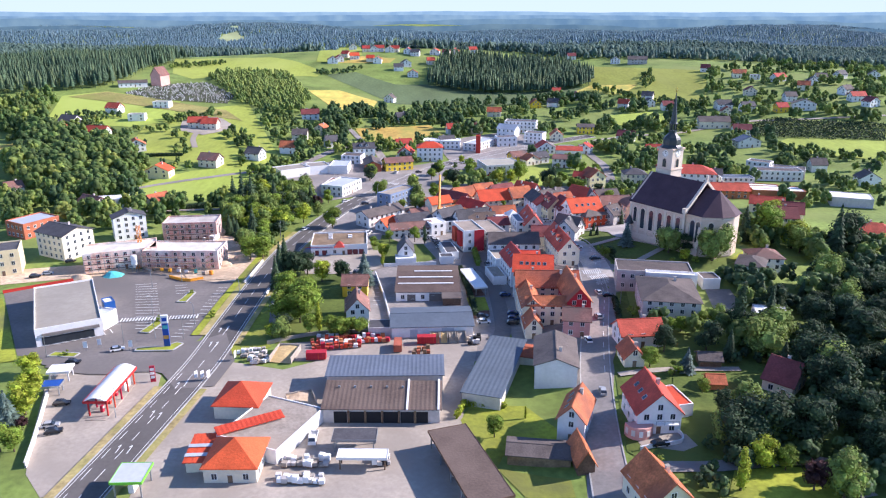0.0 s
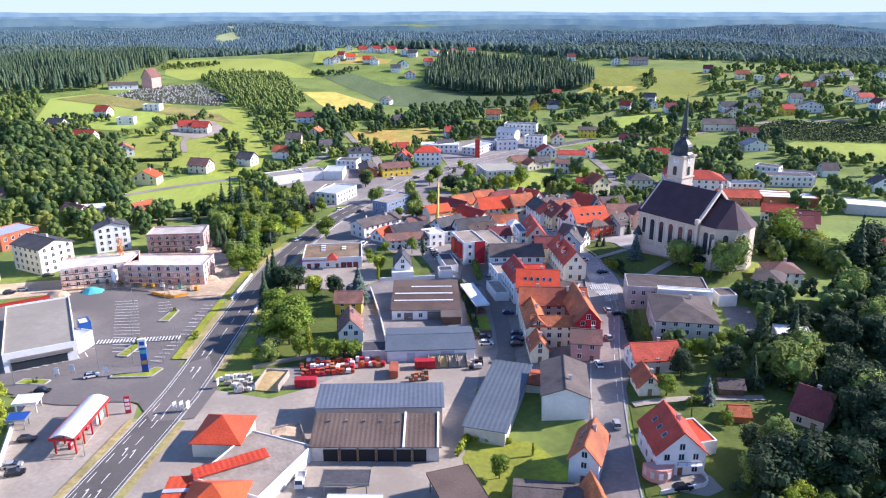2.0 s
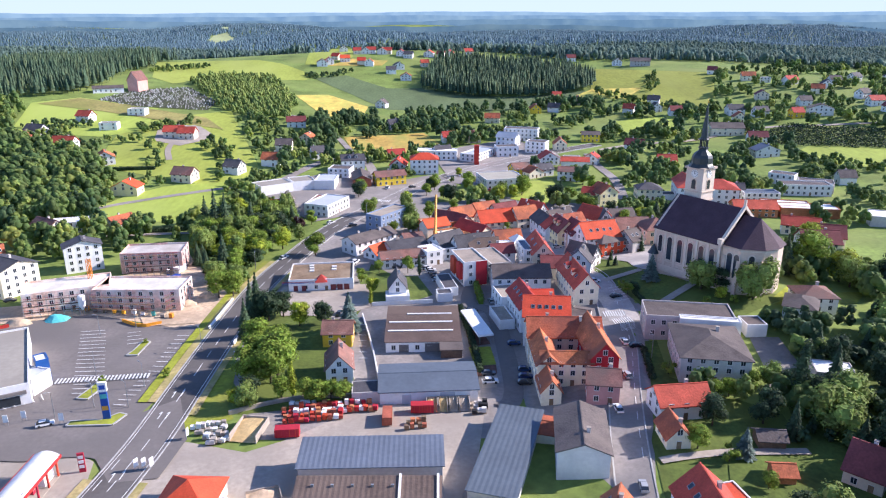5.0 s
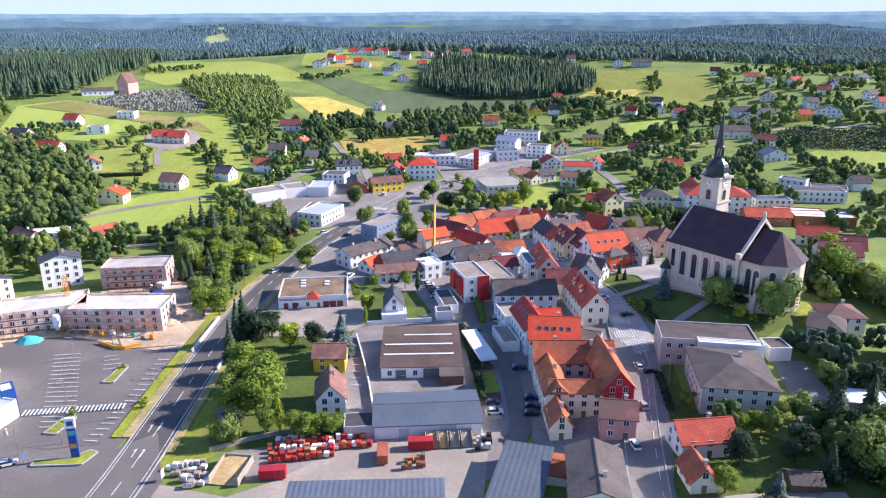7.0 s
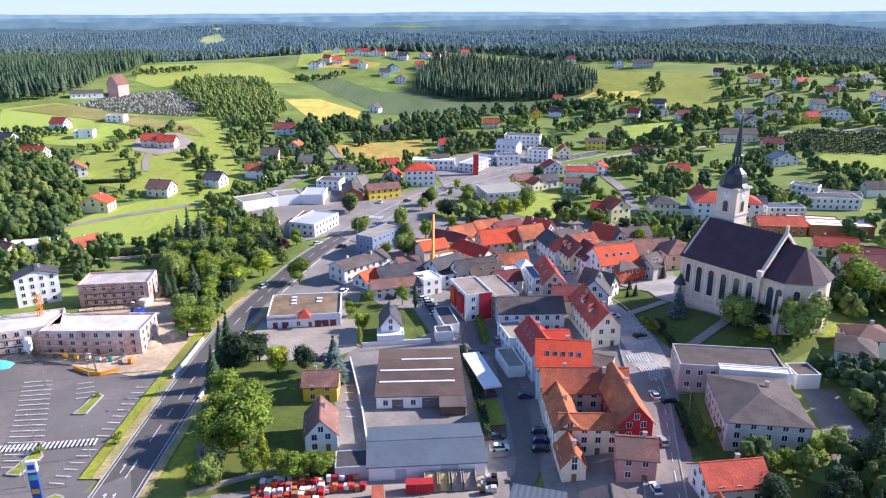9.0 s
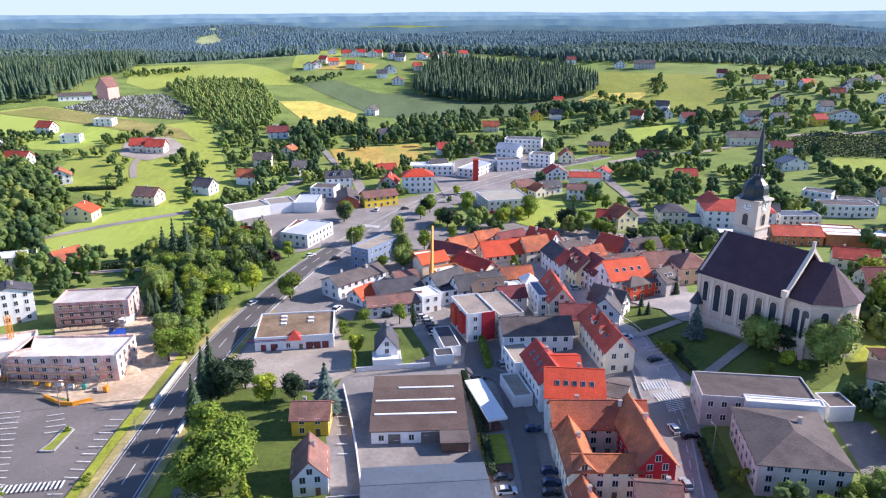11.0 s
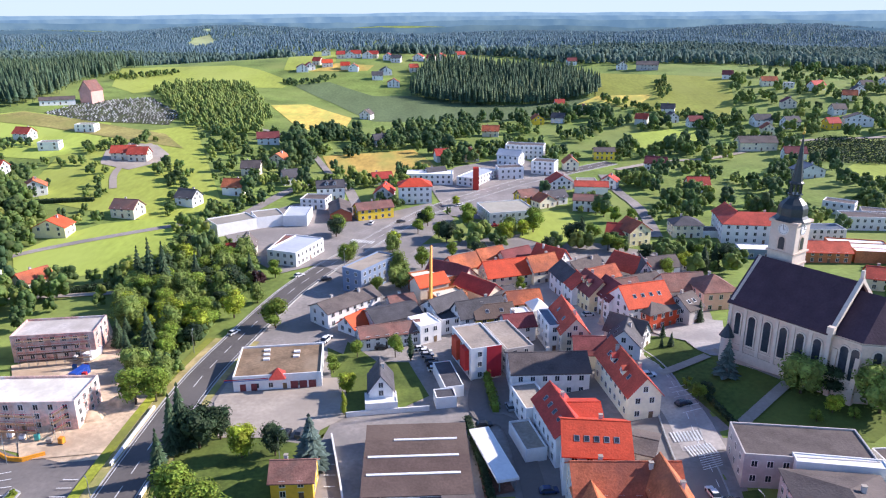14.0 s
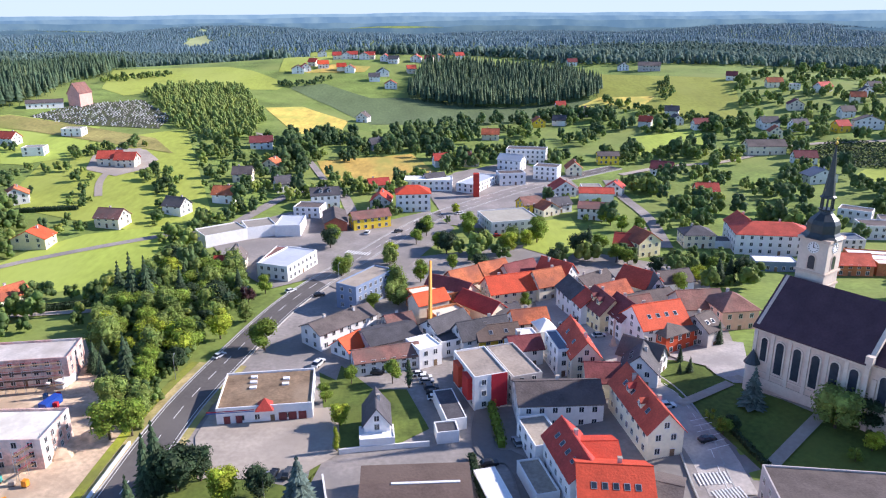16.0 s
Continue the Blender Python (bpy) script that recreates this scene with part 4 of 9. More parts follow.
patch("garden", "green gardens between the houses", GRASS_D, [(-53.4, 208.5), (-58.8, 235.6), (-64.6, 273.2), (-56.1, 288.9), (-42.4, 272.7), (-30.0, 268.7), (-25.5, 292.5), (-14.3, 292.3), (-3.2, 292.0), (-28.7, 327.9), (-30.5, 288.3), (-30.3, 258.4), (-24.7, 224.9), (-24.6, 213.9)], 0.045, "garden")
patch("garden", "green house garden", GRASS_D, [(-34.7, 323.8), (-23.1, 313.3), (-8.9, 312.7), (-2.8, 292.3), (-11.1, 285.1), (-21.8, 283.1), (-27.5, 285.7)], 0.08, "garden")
# The dark lawn colour also paints the tree shade in these gardens.
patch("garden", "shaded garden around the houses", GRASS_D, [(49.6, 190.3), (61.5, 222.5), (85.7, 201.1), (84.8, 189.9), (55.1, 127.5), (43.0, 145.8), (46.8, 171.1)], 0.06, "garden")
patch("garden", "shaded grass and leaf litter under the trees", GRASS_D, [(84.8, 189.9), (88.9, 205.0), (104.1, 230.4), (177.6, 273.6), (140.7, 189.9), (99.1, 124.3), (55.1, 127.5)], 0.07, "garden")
patch("vineyard_ground", "grassy ground between the vine rows", GRASS, [(256.0, 615.3), (293.4, 643.0), (364.0, 596.4), (348.6, 545.2), (335.7, 546.2), (253.3, 577.0)], 0.14, "vineyard")
patch("driveway", "grey paved driveway", CONC, [(45.2, 154.9), (46.7, 147.4), (55.6, 144.3), (59.7, 146.6), (58.5, 151.4), (47.4, 158.4)], 0.1, "driveway")
patch("schoolyard", "grey paved school yard", ASPH_L, [(94.3, 242.8), (103.1, 242.4), (101.8, 218.6), (96.9, 210.3), (87.0, 210.5), (92.1, 228.1)], 0.1, "yard")
patch("field", "bright mown meadow", MEADOW, [(-167.1, 389.8), (-184.1, 420.3), (-176.6, 442.6), (-161.9, 460.2), (-127.4, 474.5), (-112.1, 473.5), (-107.5, 435.5), (-120.9, 397.7), (-143.4, 392.8)], 0.12, "field")
patch("field", "green meadow hillside", MEADOW, [(-227.2, 528.0), (-244.1, 612.5), (-180.5, 680.1), (-108.4, 482.3), (-141.7, 465.3), (-207.1, 491.8)], 0.12, "field")
patch("field", "sunlit yellow-green meadow", MEADOW, [(-321.6, 588.0), (-346.4, 668.5), (-316.3, 694.0), (-240.1, 671.4), (-223.0, 593.0), (-246.9, 572.2)], 0.12, "field")
patch("field", "green pasture on the hill", MEADOW, [(-299.8, 822.0), (-356.2, 992.7), (-231.2, 1005.3), (-196.0, 980.1), (-146.7, 922.0), (-152.4, 892.0), (-227.0, 866.4), (-268.1, 791.1)], 0.15, "field")
patch("field", "ripe yellow wheat field", WHEAT, [(-145.7, 795.2), (-115.3, 817.1), (-67.8, 759.0), (-68.2, 711.5), (-100.4, 687.0)], 0.15, "field")
patch("field", "mown straw-coloured field", WHEAT, [(-73.6, 605.4), (-11.9, 635.4), (7.2, 575.5), (-40.4, 547.4), (-64.2, 569.5)], 0.12, "field")
patch("field", "yellow stubble field by the wood", WHEAT, [(-294.0, 474.4), (-316.2, 513.7), (-303.9, 528.3), (-284.5, 484.6)], 0.12, "field")
patch("field", "dark green crop field", CROP, [(-144.8, 909.3), (-109.4, 933.2), (-56.8, 883.4), (-16.4, 893.7), (75.9, 852.2), (163.8, 852.1), (118.5, 784.4), (-48.4, 747.4), (-91.8, 831.6)], 0.15, "field")
patch("field", "sunny green slope beside the farm", MEADOW, [(164.1, 835.7), (190.2, 959.7), (230.9, 932.5), (310.1, 875.0), (255.6, 711.0), (206.3, 730.7), (189.0, 804.2)], 0.15, "field")
patch("field", "ripe field strip at the wood edge", WHEAT, [(144.0, 829.6), (171.3, 857.5), (220.6, 833.5), (192.3, 792.2)], 0.22, "field")
patch("field", "bright green meadow", MEADOW, [(154.7, 685.8), (214.2, 699.5), (203.2, 643.7), (146.8, 625.6)], 0.12, "field")
patch("field", "sunlit meadow under the vineyard", MEADOW, [(254.6, 553.8), (277.0, 574.8), (336.6, 547.9), (303.5, 489.7), (260.1, 519.1)], 0.12, "field")
patch("field", "village green with mown grass", MEADOW, [(40.1, 437.8), (49.6, 477.2), (71.1, 486.2), (70.7, 444.5), (56.0, 421.4)], 0.12, "field")
patch("field", "pale fields on the village hill", WHEAT, [(-136.0, 974.6), (-110.6, 1016.0), (-64.1, 1008.5), (-70.2, 985.2)], 0.3, "field")
patch("field", "green orchard slope", MEADOW, [(-165.8, 976.6), (-248.4, 1791.8), (-195.6, 1803.6), (-111.3, 1023.0), (-136.8, 980.7)], 0.3, "field")
patch("field", "pale green clearing in the far forest", PASTURE, [(-725.9, 2379.1), (-765.2, 2624.9), (-744.3, 2732.2), (-707.6, 2628.9), (-659.5, 2592.4), (-521.8, 1961.4), (-554.3, 1919.0)], 0.6, "field")
patch("field", "small bright clearing on a far slope", PASTURE, [(-797.3, 2815.0), (-808.2, 2910.0), (-775.1, 2882.9), (-759.2, 2789.8)], 0.6, "field")
patch("field", "far green pasture in the forest", PASTURE, [(702.0, 1505.6), (751.4, 1537.6), (770.6, 1505.9), (727.1, 1462.9)], 0.6, "field")
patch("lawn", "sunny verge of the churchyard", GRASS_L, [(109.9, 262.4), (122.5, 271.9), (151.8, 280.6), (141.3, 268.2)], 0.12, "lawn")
patch("field", "dry olive grass below the cemetery", DRY, [(-339.9, 665.6), (-315.4, 691.8), (-267.4, 676.0), (-191.5, 644.7), (-166.2, 604.1), (-220.4, 627.1), (-278.1, 650.7)], 0.3, "field")
patch("yard", "pale paved yard around the farmhouse", CONC, [(-203.8, 560.4), (-213.2, 594.0), (-207.1, 615.4), (-185.8, 610.6), (-169.9, 586.8), (-169.5, 565.8), (-181.7, 548.3)], 0.3, "yard")
patch("field", "far pasture beside the distant village", PASTURE, [(-1620.6, 4064.8), (-1792.0, 4656.8), (-1632.3, 4715.0), (-1337.2, 3776.7)], 0.6, "field")
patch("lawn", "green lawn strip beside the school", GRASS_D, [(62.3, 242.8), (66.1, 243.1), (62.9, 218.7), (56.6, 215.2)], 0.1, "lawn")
patch("junction", "dark asphalt junction between road and car park", ASPH_D, [(-126.8, 196.8), (-110.7, 202.5), (-87.0, 199.8), (-81.0, 207.7), (-71.2, 217.0), (-62.9, 196.8), (-64.2, 181.2), (-74.7, 179.6), (-82.4, 189.6), (-97.9, 193.1), (-114.3, 192.4)], 0.125, "road")
patch("lawn", "bright lawn beside the supermarket", GRASS_L, [(-141.5, 193.1), (-178.5, 252.2), (-161.5, 246.5), (-128.5, 196.8)], 0.08, "lawn")
patch("plaza", "pale stone church square", STONE_P, [(66.5, 321.5), (72.0, 327.0), (80.5, 331.5), (90.9, 326.0), (86.3, 313.0), (82.0, 298.0), (77.2, 300.4), (75.0, 305.5), (74.4, 312.0), (70.0, 316.4)], 0.2, "plaza")
patch("lawn", "sunny churchyard lawn", GRASS_D, [(58.4, 306.2), (63.9, 318.4), (71.8, 315.9), (72.0, 301.4), (61.4, 292.8)], 0.14, "lawn")
patch("building_site_ground", "rutted sandy earth beside the road", EARTH, [(-115.3, 320.3), (-116.5, 334.4), (-114.2, 350.4), (-102.8, 330.2), (-75.1, 287.5), (-80.4, 267.8), (-99.5, 265.1), (-127.8, 314.3)], 0.11, "ground")
patch("forecourt", "pale concrete forecourt of the white shop", CONC, [(-61.0, 290.7), (-60.2, 301.3), (-26.7, 303.7), (-24.4, 282.0), (-33.5, 272.5), (-55.2, 273.3)], 0.1, "forecourt")
patch("lawn", "sunny lawn beside the lane", GRASS_L, [(64.5, 136.8), (77.7, 138.2), (85.7, 136.8), (83.4, 127.5), (71.3, 124.3), (59.9, 127.9)], 0.1, "lawn")

# Shade on this lawn is also put into the darker lawn colour.
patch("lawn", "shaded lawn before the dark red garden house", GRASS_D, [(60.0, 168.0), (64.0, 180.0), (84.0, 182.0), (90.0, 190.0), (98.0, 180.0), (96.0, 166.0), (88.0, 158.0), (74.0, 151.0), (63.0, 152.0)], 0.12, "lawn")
MULCH = material("bark_mulch", (0.2, 0.1, 0.07), 0.95, 0.3, 0.5, 3, 0.3, per="none")
patch("bed", "red-brown mulch bed beside the carport", MULCH, [(7.4, 273.5), (10.3, 273.4), (15.7, 249.8), (8.9, 247.8)], 0.11, "bed")
patch("bed", "red-brown mulch bed beyond the lawn", MULCH, [(9.9, 234.5), (16.3, 235.4), (16.2, 230.0), (10.1, 228.2)], 0.11, "bed")
patch("lawn", "small lawn strip beside the lane", GRASS_L, [(8.6, 247.6), (15.5, 247.9), (16.4, 235.7), (9.8, 234.8)], 0.11, "lawn")
patch("parking_bay", "pale gravel parking bay by the lane", CONC, [(11.2, 228.2), (16.2, 229.8), (15.5, 221.8), (11.4, 221.5)], 0.12, "parking bay")
patch("pavement", "grey paved yards round the white shops", ASPH_M, [(-106.0, 459.2), (-73.4, 495.2), (-46.4, 500.7), (-24.4, 480.4), (-1.0, 499.4), (11.3, 469.6), (-12.5, 410.5), (-30.2, 384.0), (-48.3, 403.2), (-63.0, 392.1), (-84.9, 419.6)], 0.1, "pavement")
patch("pavement", "pale paved forecourts of the fire station", ASPH_M, [(-2.8, 544.3), (16.5, 584.5), (58.1, 615.8), (85.5, 569.5), (89.2, 534.2), (55.4, 504.2), (31.2, 464.9), (8.9, 475.2)], 0.1, "pavement")
# roads
road("road", "dark asphalt main road with white lane markings", ASPH_R, [(-80.5, 113.8), (-78.2, 136.0), (-76.4, 152.0), (-74.7, 167.0), (-73.0, 182.0), (-71.7, 198.0), (-71.6, 225.0), (-71.1, 258.0), (-69.5, 298.0), (-66.5, 318.0), (-62.6, 337.0), (-58.5, 357.0), (-53.2, 378.0), (-44.5, 400.0), (-34.7, 420.1), (-19.5, 452.7), (-0.9, 486.8), (27.4, 517.9), (56.4, 548.1), (91.8, 574.4), (121.9, 595.0)], 10.2, 0.12, 1)
road("road", "grey asphalt street lined with houses", ASPH_M, [(35.0, 116.8), (36.4, 130.5), (38.9, 156.3), (43.8, 188.0), (50.0, 218.6), (55.7, 242.5), (56.8, 261.9), (59.9, 284.1), (59.0, 300.7), (54.4, 312.4)], 8, 0.13, 1)
road("road", "asphalt junction road to the car park", ASPH_D, [(-74.7, 191.4), (-86.9, 195.0), (-100.5, 191.4), (-116.6, 196.8)], 9, 0.14, 0)
# Dark asphalt here also puts the shade between the buildings into the colour.
road("lane", "narrow asphalt lane between the buildings", ASPH_D, [(15.6, 210.8), (18.9, 213.1), (20.4, 221.9), (20.1, 237.2), (19.8, 256.9), (18.4, 279.1), (10.7, 279.5), (10.0, 291.7), (14.4, 308.6)], 5.5, 0.13, 0)
road("lane", "market square street of grey paving", STONE_P, [(59.9, 257.3), (60.7, 274.9), (58.1, 288.7), (55.6, 312.0), (53.1, 323.3), (48.7, 340.7), (42.8, 352.1), (40.5, 365.9), (41.5, 380.4), (42.9, 400.0)], 10, 0.13, 0)
road("road", "country road up the green hill", ASPH_L, [(-63.1, 559.1), (-84.2, 621.9), (-117.2, 676.2), (-139.5, 684.3)], 4.5, 0.2, 0)
road("road", "pale country lane across the slope", ASPH_L, [(-190.0, 405.5), (-181.4, 420.7), (-158.6, 438.1), (-131.8, 455.4), (-112.5, 466.4), (-83.6, 470.3)], 4.5, 0.16, 0)
road("lane", "pale lane below the meadow", CONC, [(-172.9, 366.0), (-147.9, 370.5), (-116.0, 374.0)], 3.5, 0.16, 0)
road("road", "village side road", ASPH_L, [(103.7, 434.7), (111.1, 484.2), (106.9, 523.3), (108.4, 562.3)], 6, 0.16, 0)
road("road", "side street by the white shops", ASPH_M, [(-95.6, 478.2), (-76.7, 532.2), (-56.2, 546.6), (-48.0, 529.4), (-32.9, 457.3), (-31.0, 433.1)], 6, 0.15, 0)
road("lane", "gravel drive to the white farmhouse", CONC, [(-176.7, 512.1), (-187.2, 538.7), (-189.5, 562.1), (-177.1, 585.0), (-192.4, 613.8)], 4, 0.2, 0)
road("lane", "pale track along the valley meadows", CONC, [(119.9, 575.2), (156.7, 596.6), (194.5, 598.2), (256.5, 639.6), (311.8, 631.4), (380.8, 626.5)], 5, 0.2, 0)
road("lane", "curved grey lane through the wood", ASPH_L, [(42.7, 139.2), (56.1, 137.8), (65.3, 138.8), (78.9, 141.0), (88.4, 139.5), (87.9, 133.7), (89.3, 127.5)], 4, 0.16, 0)
road("lane", "footpath past the gardens", CONC, [(49.3, 181.8), (63.6, 184.6), (73.2, 184.6), (84.4, 184.6)], 2.5, 0.16, 0)
road("lane", "straight pale churchyard path", CONC, [(60.6, 292.9), (76.4, 300.5)], 3, 0.2, 0)
road("lane", "straight pale churchyard path", CONC, [(70.3, 264.7), (78.5, 271.6), (90.4, 281.3)], 3, 0.2, 0)
road("lane", "pale path along the church wall", CONC, [(79.0, 303.9), (84.0, 292.1), (90.4, 281.3)], 2.2, 0.2, 0)

# builders merchant and street, foreground
building("shop", "cream garden shop pavilion with bright red pyramid roof", "shop", -47.5, 143.3, 0.0, 11.8, 11.8, 4, "p", 4.0, CREAM, ROOF_O)
building("shop", "garden shop pavilion with bright red pyramid roof", "shop", -53.1, 170.1, -3.0, 11.4, 12.2, 4, "p", 3.9, CREAM, ROOF_O, win=0)
building("shop_wing", "low flat-roofed shop wing with grey gravel roof", "shop wing", -42.4, 156.9, -22.8, 17.0, 20.7, 3.7, "f", 0.3, WHITE, GRAVEL, win=0)
building("lean-to", "striped red lean-to glasshouse of the shop", "lean-to", -56.4, 146.5, 4.0, 5.2, 10.4, 3.0, "mf", 0.4, CREAM, ROOF_O, win=0)
building("hall", "long builders hall with brown corrugated roof", "hall", -15.7, 167.3, -0.5, 29.8, 9.9, 4.2, "mf", 2.4, GREY_W, ROOF_B, win=0)
building("hall", "grey-blue metal roofed storage hall", "hall", -16.0, 182.4, 1.2, 31.6, 10.9, 6.0, "mf", 0.4, GREY_W, ROOF_G, win=0)
building("shed", "long shed with blue-grey sheet metal roof", "shed", 15.1, 186.4, -16.8, 10.3, 34.9, 4.2, "mf", 0.6, GREY_W, ROOF_G, win=0)
building("workshop", "white gabled workshop with grey-brown roof", "workshop", 32.3, 187.8, -7.2, 11.6, 18.2, 7, "gy", 2.2, WHITE, ROOF_BG, win=0, chimneys=1)
building("outbuilding", "low outbuilding with red tiled roof", "outbuilding", 25.8, 197.8, -17.5, 6.1, 8.0, 3, "gx", 1, CREAM, ROOF_R, win=0)
building("house", "white house with steep weathered red roof", "house", 33.0, 157.8, -21.4, 6.6, 12.0, 6.2, "gy", 3.6, WHITE, ROOF_R, chimneys=1, skylights=3)
building("shed", "long grey-brown roofed open shed", "shed", 22.6, 146.8, -7.9, 14.5, 7.0, 3, "gx", 0.9, WOOD, ROOF_BG, win=0)
building("shed", "small shed with weathered red tiles", "shed", 31.9, 143.6, 4.7, 3.9, 9.0, 3.2, "gy", 3, WOOD, ROOF_R, win=0)
building("house", "white house with steep red roof and bow front", "house", 51.6, 158.4, 2.2, 10.7, 13.0, 6, "gy", 5, WHITE, ROOF_DR, chimneys=1, skylights=3)
building("annex", "white annex with flat terracotta roof terrace", "annex", 59.2, 163.9, 13.1, 4.7, 10.0, 3.5, "f", 0.3, WHITE, ROOF_O, win=0)
building("house", "house with weathered orange tile roof", "house", 44.4, 126.7, 13.1, 9.3, 12.0, 5, "gy", 4.5, CREAM, ROOF_R, chimneys=1)
building("house", "garden house with dark red roof", "house", 92.3, 174.6, -43.8, 7.8, 11.0, 4, "gx", 4.5, CREAM, ROOF_DK, chimneys=1)
building("house", "white cottage with long red roof", "house", 59.9, 203.3, 6.5, 13.1, 9.0, 4.5, "gx", 3.2, WHITE, ROOF_DR, chimneys=1)
building("house", "small cream cottage with orange roof", "house", 54.6, 190.3, 2.0, 5.7, 8.0, 3.2, "gy", 3, CREAM, ROOF_R)
building("shed", "small red garden shed", "shed", 73.5, 175.0, -4.1, 4.3, 5.0, 2.5, "gx", 1.4, BRICK, ROOF_R, win=0)
building("pavilion", "small dark wooden garden pavilion with grey-brown roof", "pavilion", 76.6, 188.3, -6.2, 6.0, 5.0, 2.6, "gx", 1.3, WOOD, ROOF_BG, win=0)
building("greenhouse", "low greenhouse with white ribbed roof", "greenhouse", 107.4, 219.1, -14.3, 10.2, 8.0, 3.2, "f", 0.3, GREY_W, WHITE, win=0)
building("canopy_strip", "bright red canopy strip over the shop passage", "canopy strip", -47.4, 155.5, 29.7, 15.5, 2.4, 4.4, "mf", 0.3, CREAM, ROOF_O, win=0)

# school and courtyard block
building("school", "grey school block with shallow dark hipped roof", "school", 75.7, 227.5, -9.1, 18.4, 22.5, 7.5, "h", 3.0, GREY_W, ROOF_BG, skylights=1)
building("school_wing", "long grey school wing with dark flat roof", "school wing", 76.7, 248.7, -8.8, 26.5, 12.6, 7, "f", 0.4, GREY_W, ROOF_BG)
building("corridor", "white flat-roofed linking corridor", "corridor", 81.0, 241.3, -10.9, 17.6, 3.4, 7.5, "f", 0.3, WHITE, WHITE, win=0)
building("garage", "white garage with flat roof", "garage", 96.4, 246.5, 1.4, 6.3, 7.0, 3.5, "f", 0.3, WHITE, ROOF_BG, win=0)
building("house", "white house with dark hipped roof and conservatory", "house", 115.6, 255.8, -29.4, 9.6, 12.0, 5, "h", 2, WHITE, ROOF_BG)
building("inn", "street wing of the old inn with weathered red roof", "inn", 34.6, 222.9, -2.0, 14.0, 5.6, 7.6, "gx", 2.0, CREAM, ROOF_R)
building("inn", "side wing of the old inn with rust tiles", "inn", 29.4, 230.2, 0.5, 6.4, 20.0, 7.6, "gy", 2.8, CREAM, ROOF_R)
building("inn", "rear wing of the old inn with stained orange tiles", "inn", 36.8, 241.2, -2.0, 21.6, 11.0, 7.6, "gx", 4.0, CREAM, ROOF_R, chimneys=2)
building("inn", "gabled red inn wing with white-framed windows", "inn", 44.3, 230.6, 2.0, 7.8, 21.6, 7.7, "gy", 4.3, RED, ROOF_R)
building("apartment_house", "apartment house with new bright red roof and skylights", "apartment house", 33.6, 254.6, -7.2, 14.1, 15.3, 9.5, "gx", 4, WHITE, ROOF_O, skylights=5)
building("apartment_house", "balcony house with steep red roof and skylights", "apartment house", 28.6, 266.8, -80.6, 17.2, 8.5, 8.5, "gx", 4, WHITE, ROOF_DR, skylights=4)
building("apartment_house", "middle wing with pale red roof", "apartment house", 33.2, 266.8, -0.7, 8.0, 10.2, 9, "gx", 2, WHITE, ROOF_O)
building("house", "pink and white house with faded red roof", "house", 42.7, 212.8, -9.3, 8.3, 9.0, 6, "gx", 2.4, PINK, ROOF_BR)
building("house", "narrow cream house with orange gable roof", "house", 29.0, 215.8, 0.5, 5.3, 9.0, 4.4, "gy", 3.2, CREAM, ROOF_R)
building("outbuilding", "small grey roofed outbuilding", "outbuilding", 44.9, 254.5, -24.3, 5.0, 9.0, 6, "gx", 1, GREY_W, ROOF_BG, win=0)
building("terrace", "white low terrace with planted flat roof", "terrace", 20.7, 267.0, 11.6, 5.3, 12.8, 3.2, "f", 0.5, WHITE, GRAVEL, win=0)
building("terrace", "white roof terrace wing with low parapet", "terrace", 23.4, 281.5, 11.7, 7.1, 13.0, 5.4, "f", 0.6, WHITE, GRAVEL)
building("townhouse", "long townhouse with steep red roof and dormers", "townhouse", 48.8, 284.3, 6.4, 8.4, 24.0, 7, "gy", 4.6, CREAM, ROOF_DR, chimneys=2, skylights=4, dormers=2)
building("apartment_house", "white two-storey building with grey-brown roof", "apartment house", 30.0, 296.5, 0.9, 21.0, 13.0, 7, "gx", 3, WHITE, ROOF_BG, chimneys=1)
building("apartment_block", "modern red and white flat-roofed apartment block", "apartment block", 11.2, 309.7, 17, 9.3, 16.5, 9.5, "f", 0.5, WHITE, GRAVEL)
building("apartment_block", "modern block with beige gravel flat roof", "apartment block", 20.8, 313.6, 17, 8.4, 19.5, 8, "f", 0.5, GREY_W, GRAVEL)

# left of the yard
building("shop", "white shop with brown gravel flat roof", "shop", -45.9, 306.9, 5.7, 24.2, 19.3, 4.2, "f", 0.6, WHITE, GRAVEL_B, win=3)
building("house", "small ochre house with faded red roof", "house", -32.6, 252.5, 0.6, 9.1, 8.0, 5, "gx", 2.6, YELLOW, ROOF_BR)
building("house", "white gabled house with brown roof", "house", -29.5, 230.3, 7.6, 7.6, 11.0, 5, "gy", 4, WHITE, ROOF_BR, chimneys=1)
building("workshop", "low workshop hall with brown ribbed roof", "workshop", -5.8, 257.8, 1.2, 23.2, 26.0, 3.4, "f", 0.02, WHITE, ROOF_B, win=3)
building("warehouse", "warehouse with blue-grey metal roof", "warehouse", -3.9, 221.8, 3.4, 26.3, 15.6, 4.0, "gx", 1.3, WHITE, ROOF_G, win=0)
building("garage", "flat dark garage beside the warehouse", "garage", -20.7, 217.2, 5.2, 7.5, 6.7, 3.2, "f", 0.2, GREY_W, ROOF_DG, win=0)
building("house", "white house with steep dark grey roof", "house", -15.9, 291.6, 4.5, 6.3, 10.0, 5.5, "gy", 4.2, WHITE, ROOF_DG, chimneys=1)
building("garage", "white garage with flat roof", "garage", -15.6, 286.4, 5.8, 8.5, 6.0, 3, "f", 0.3, WHITE, WHITE, win=0)
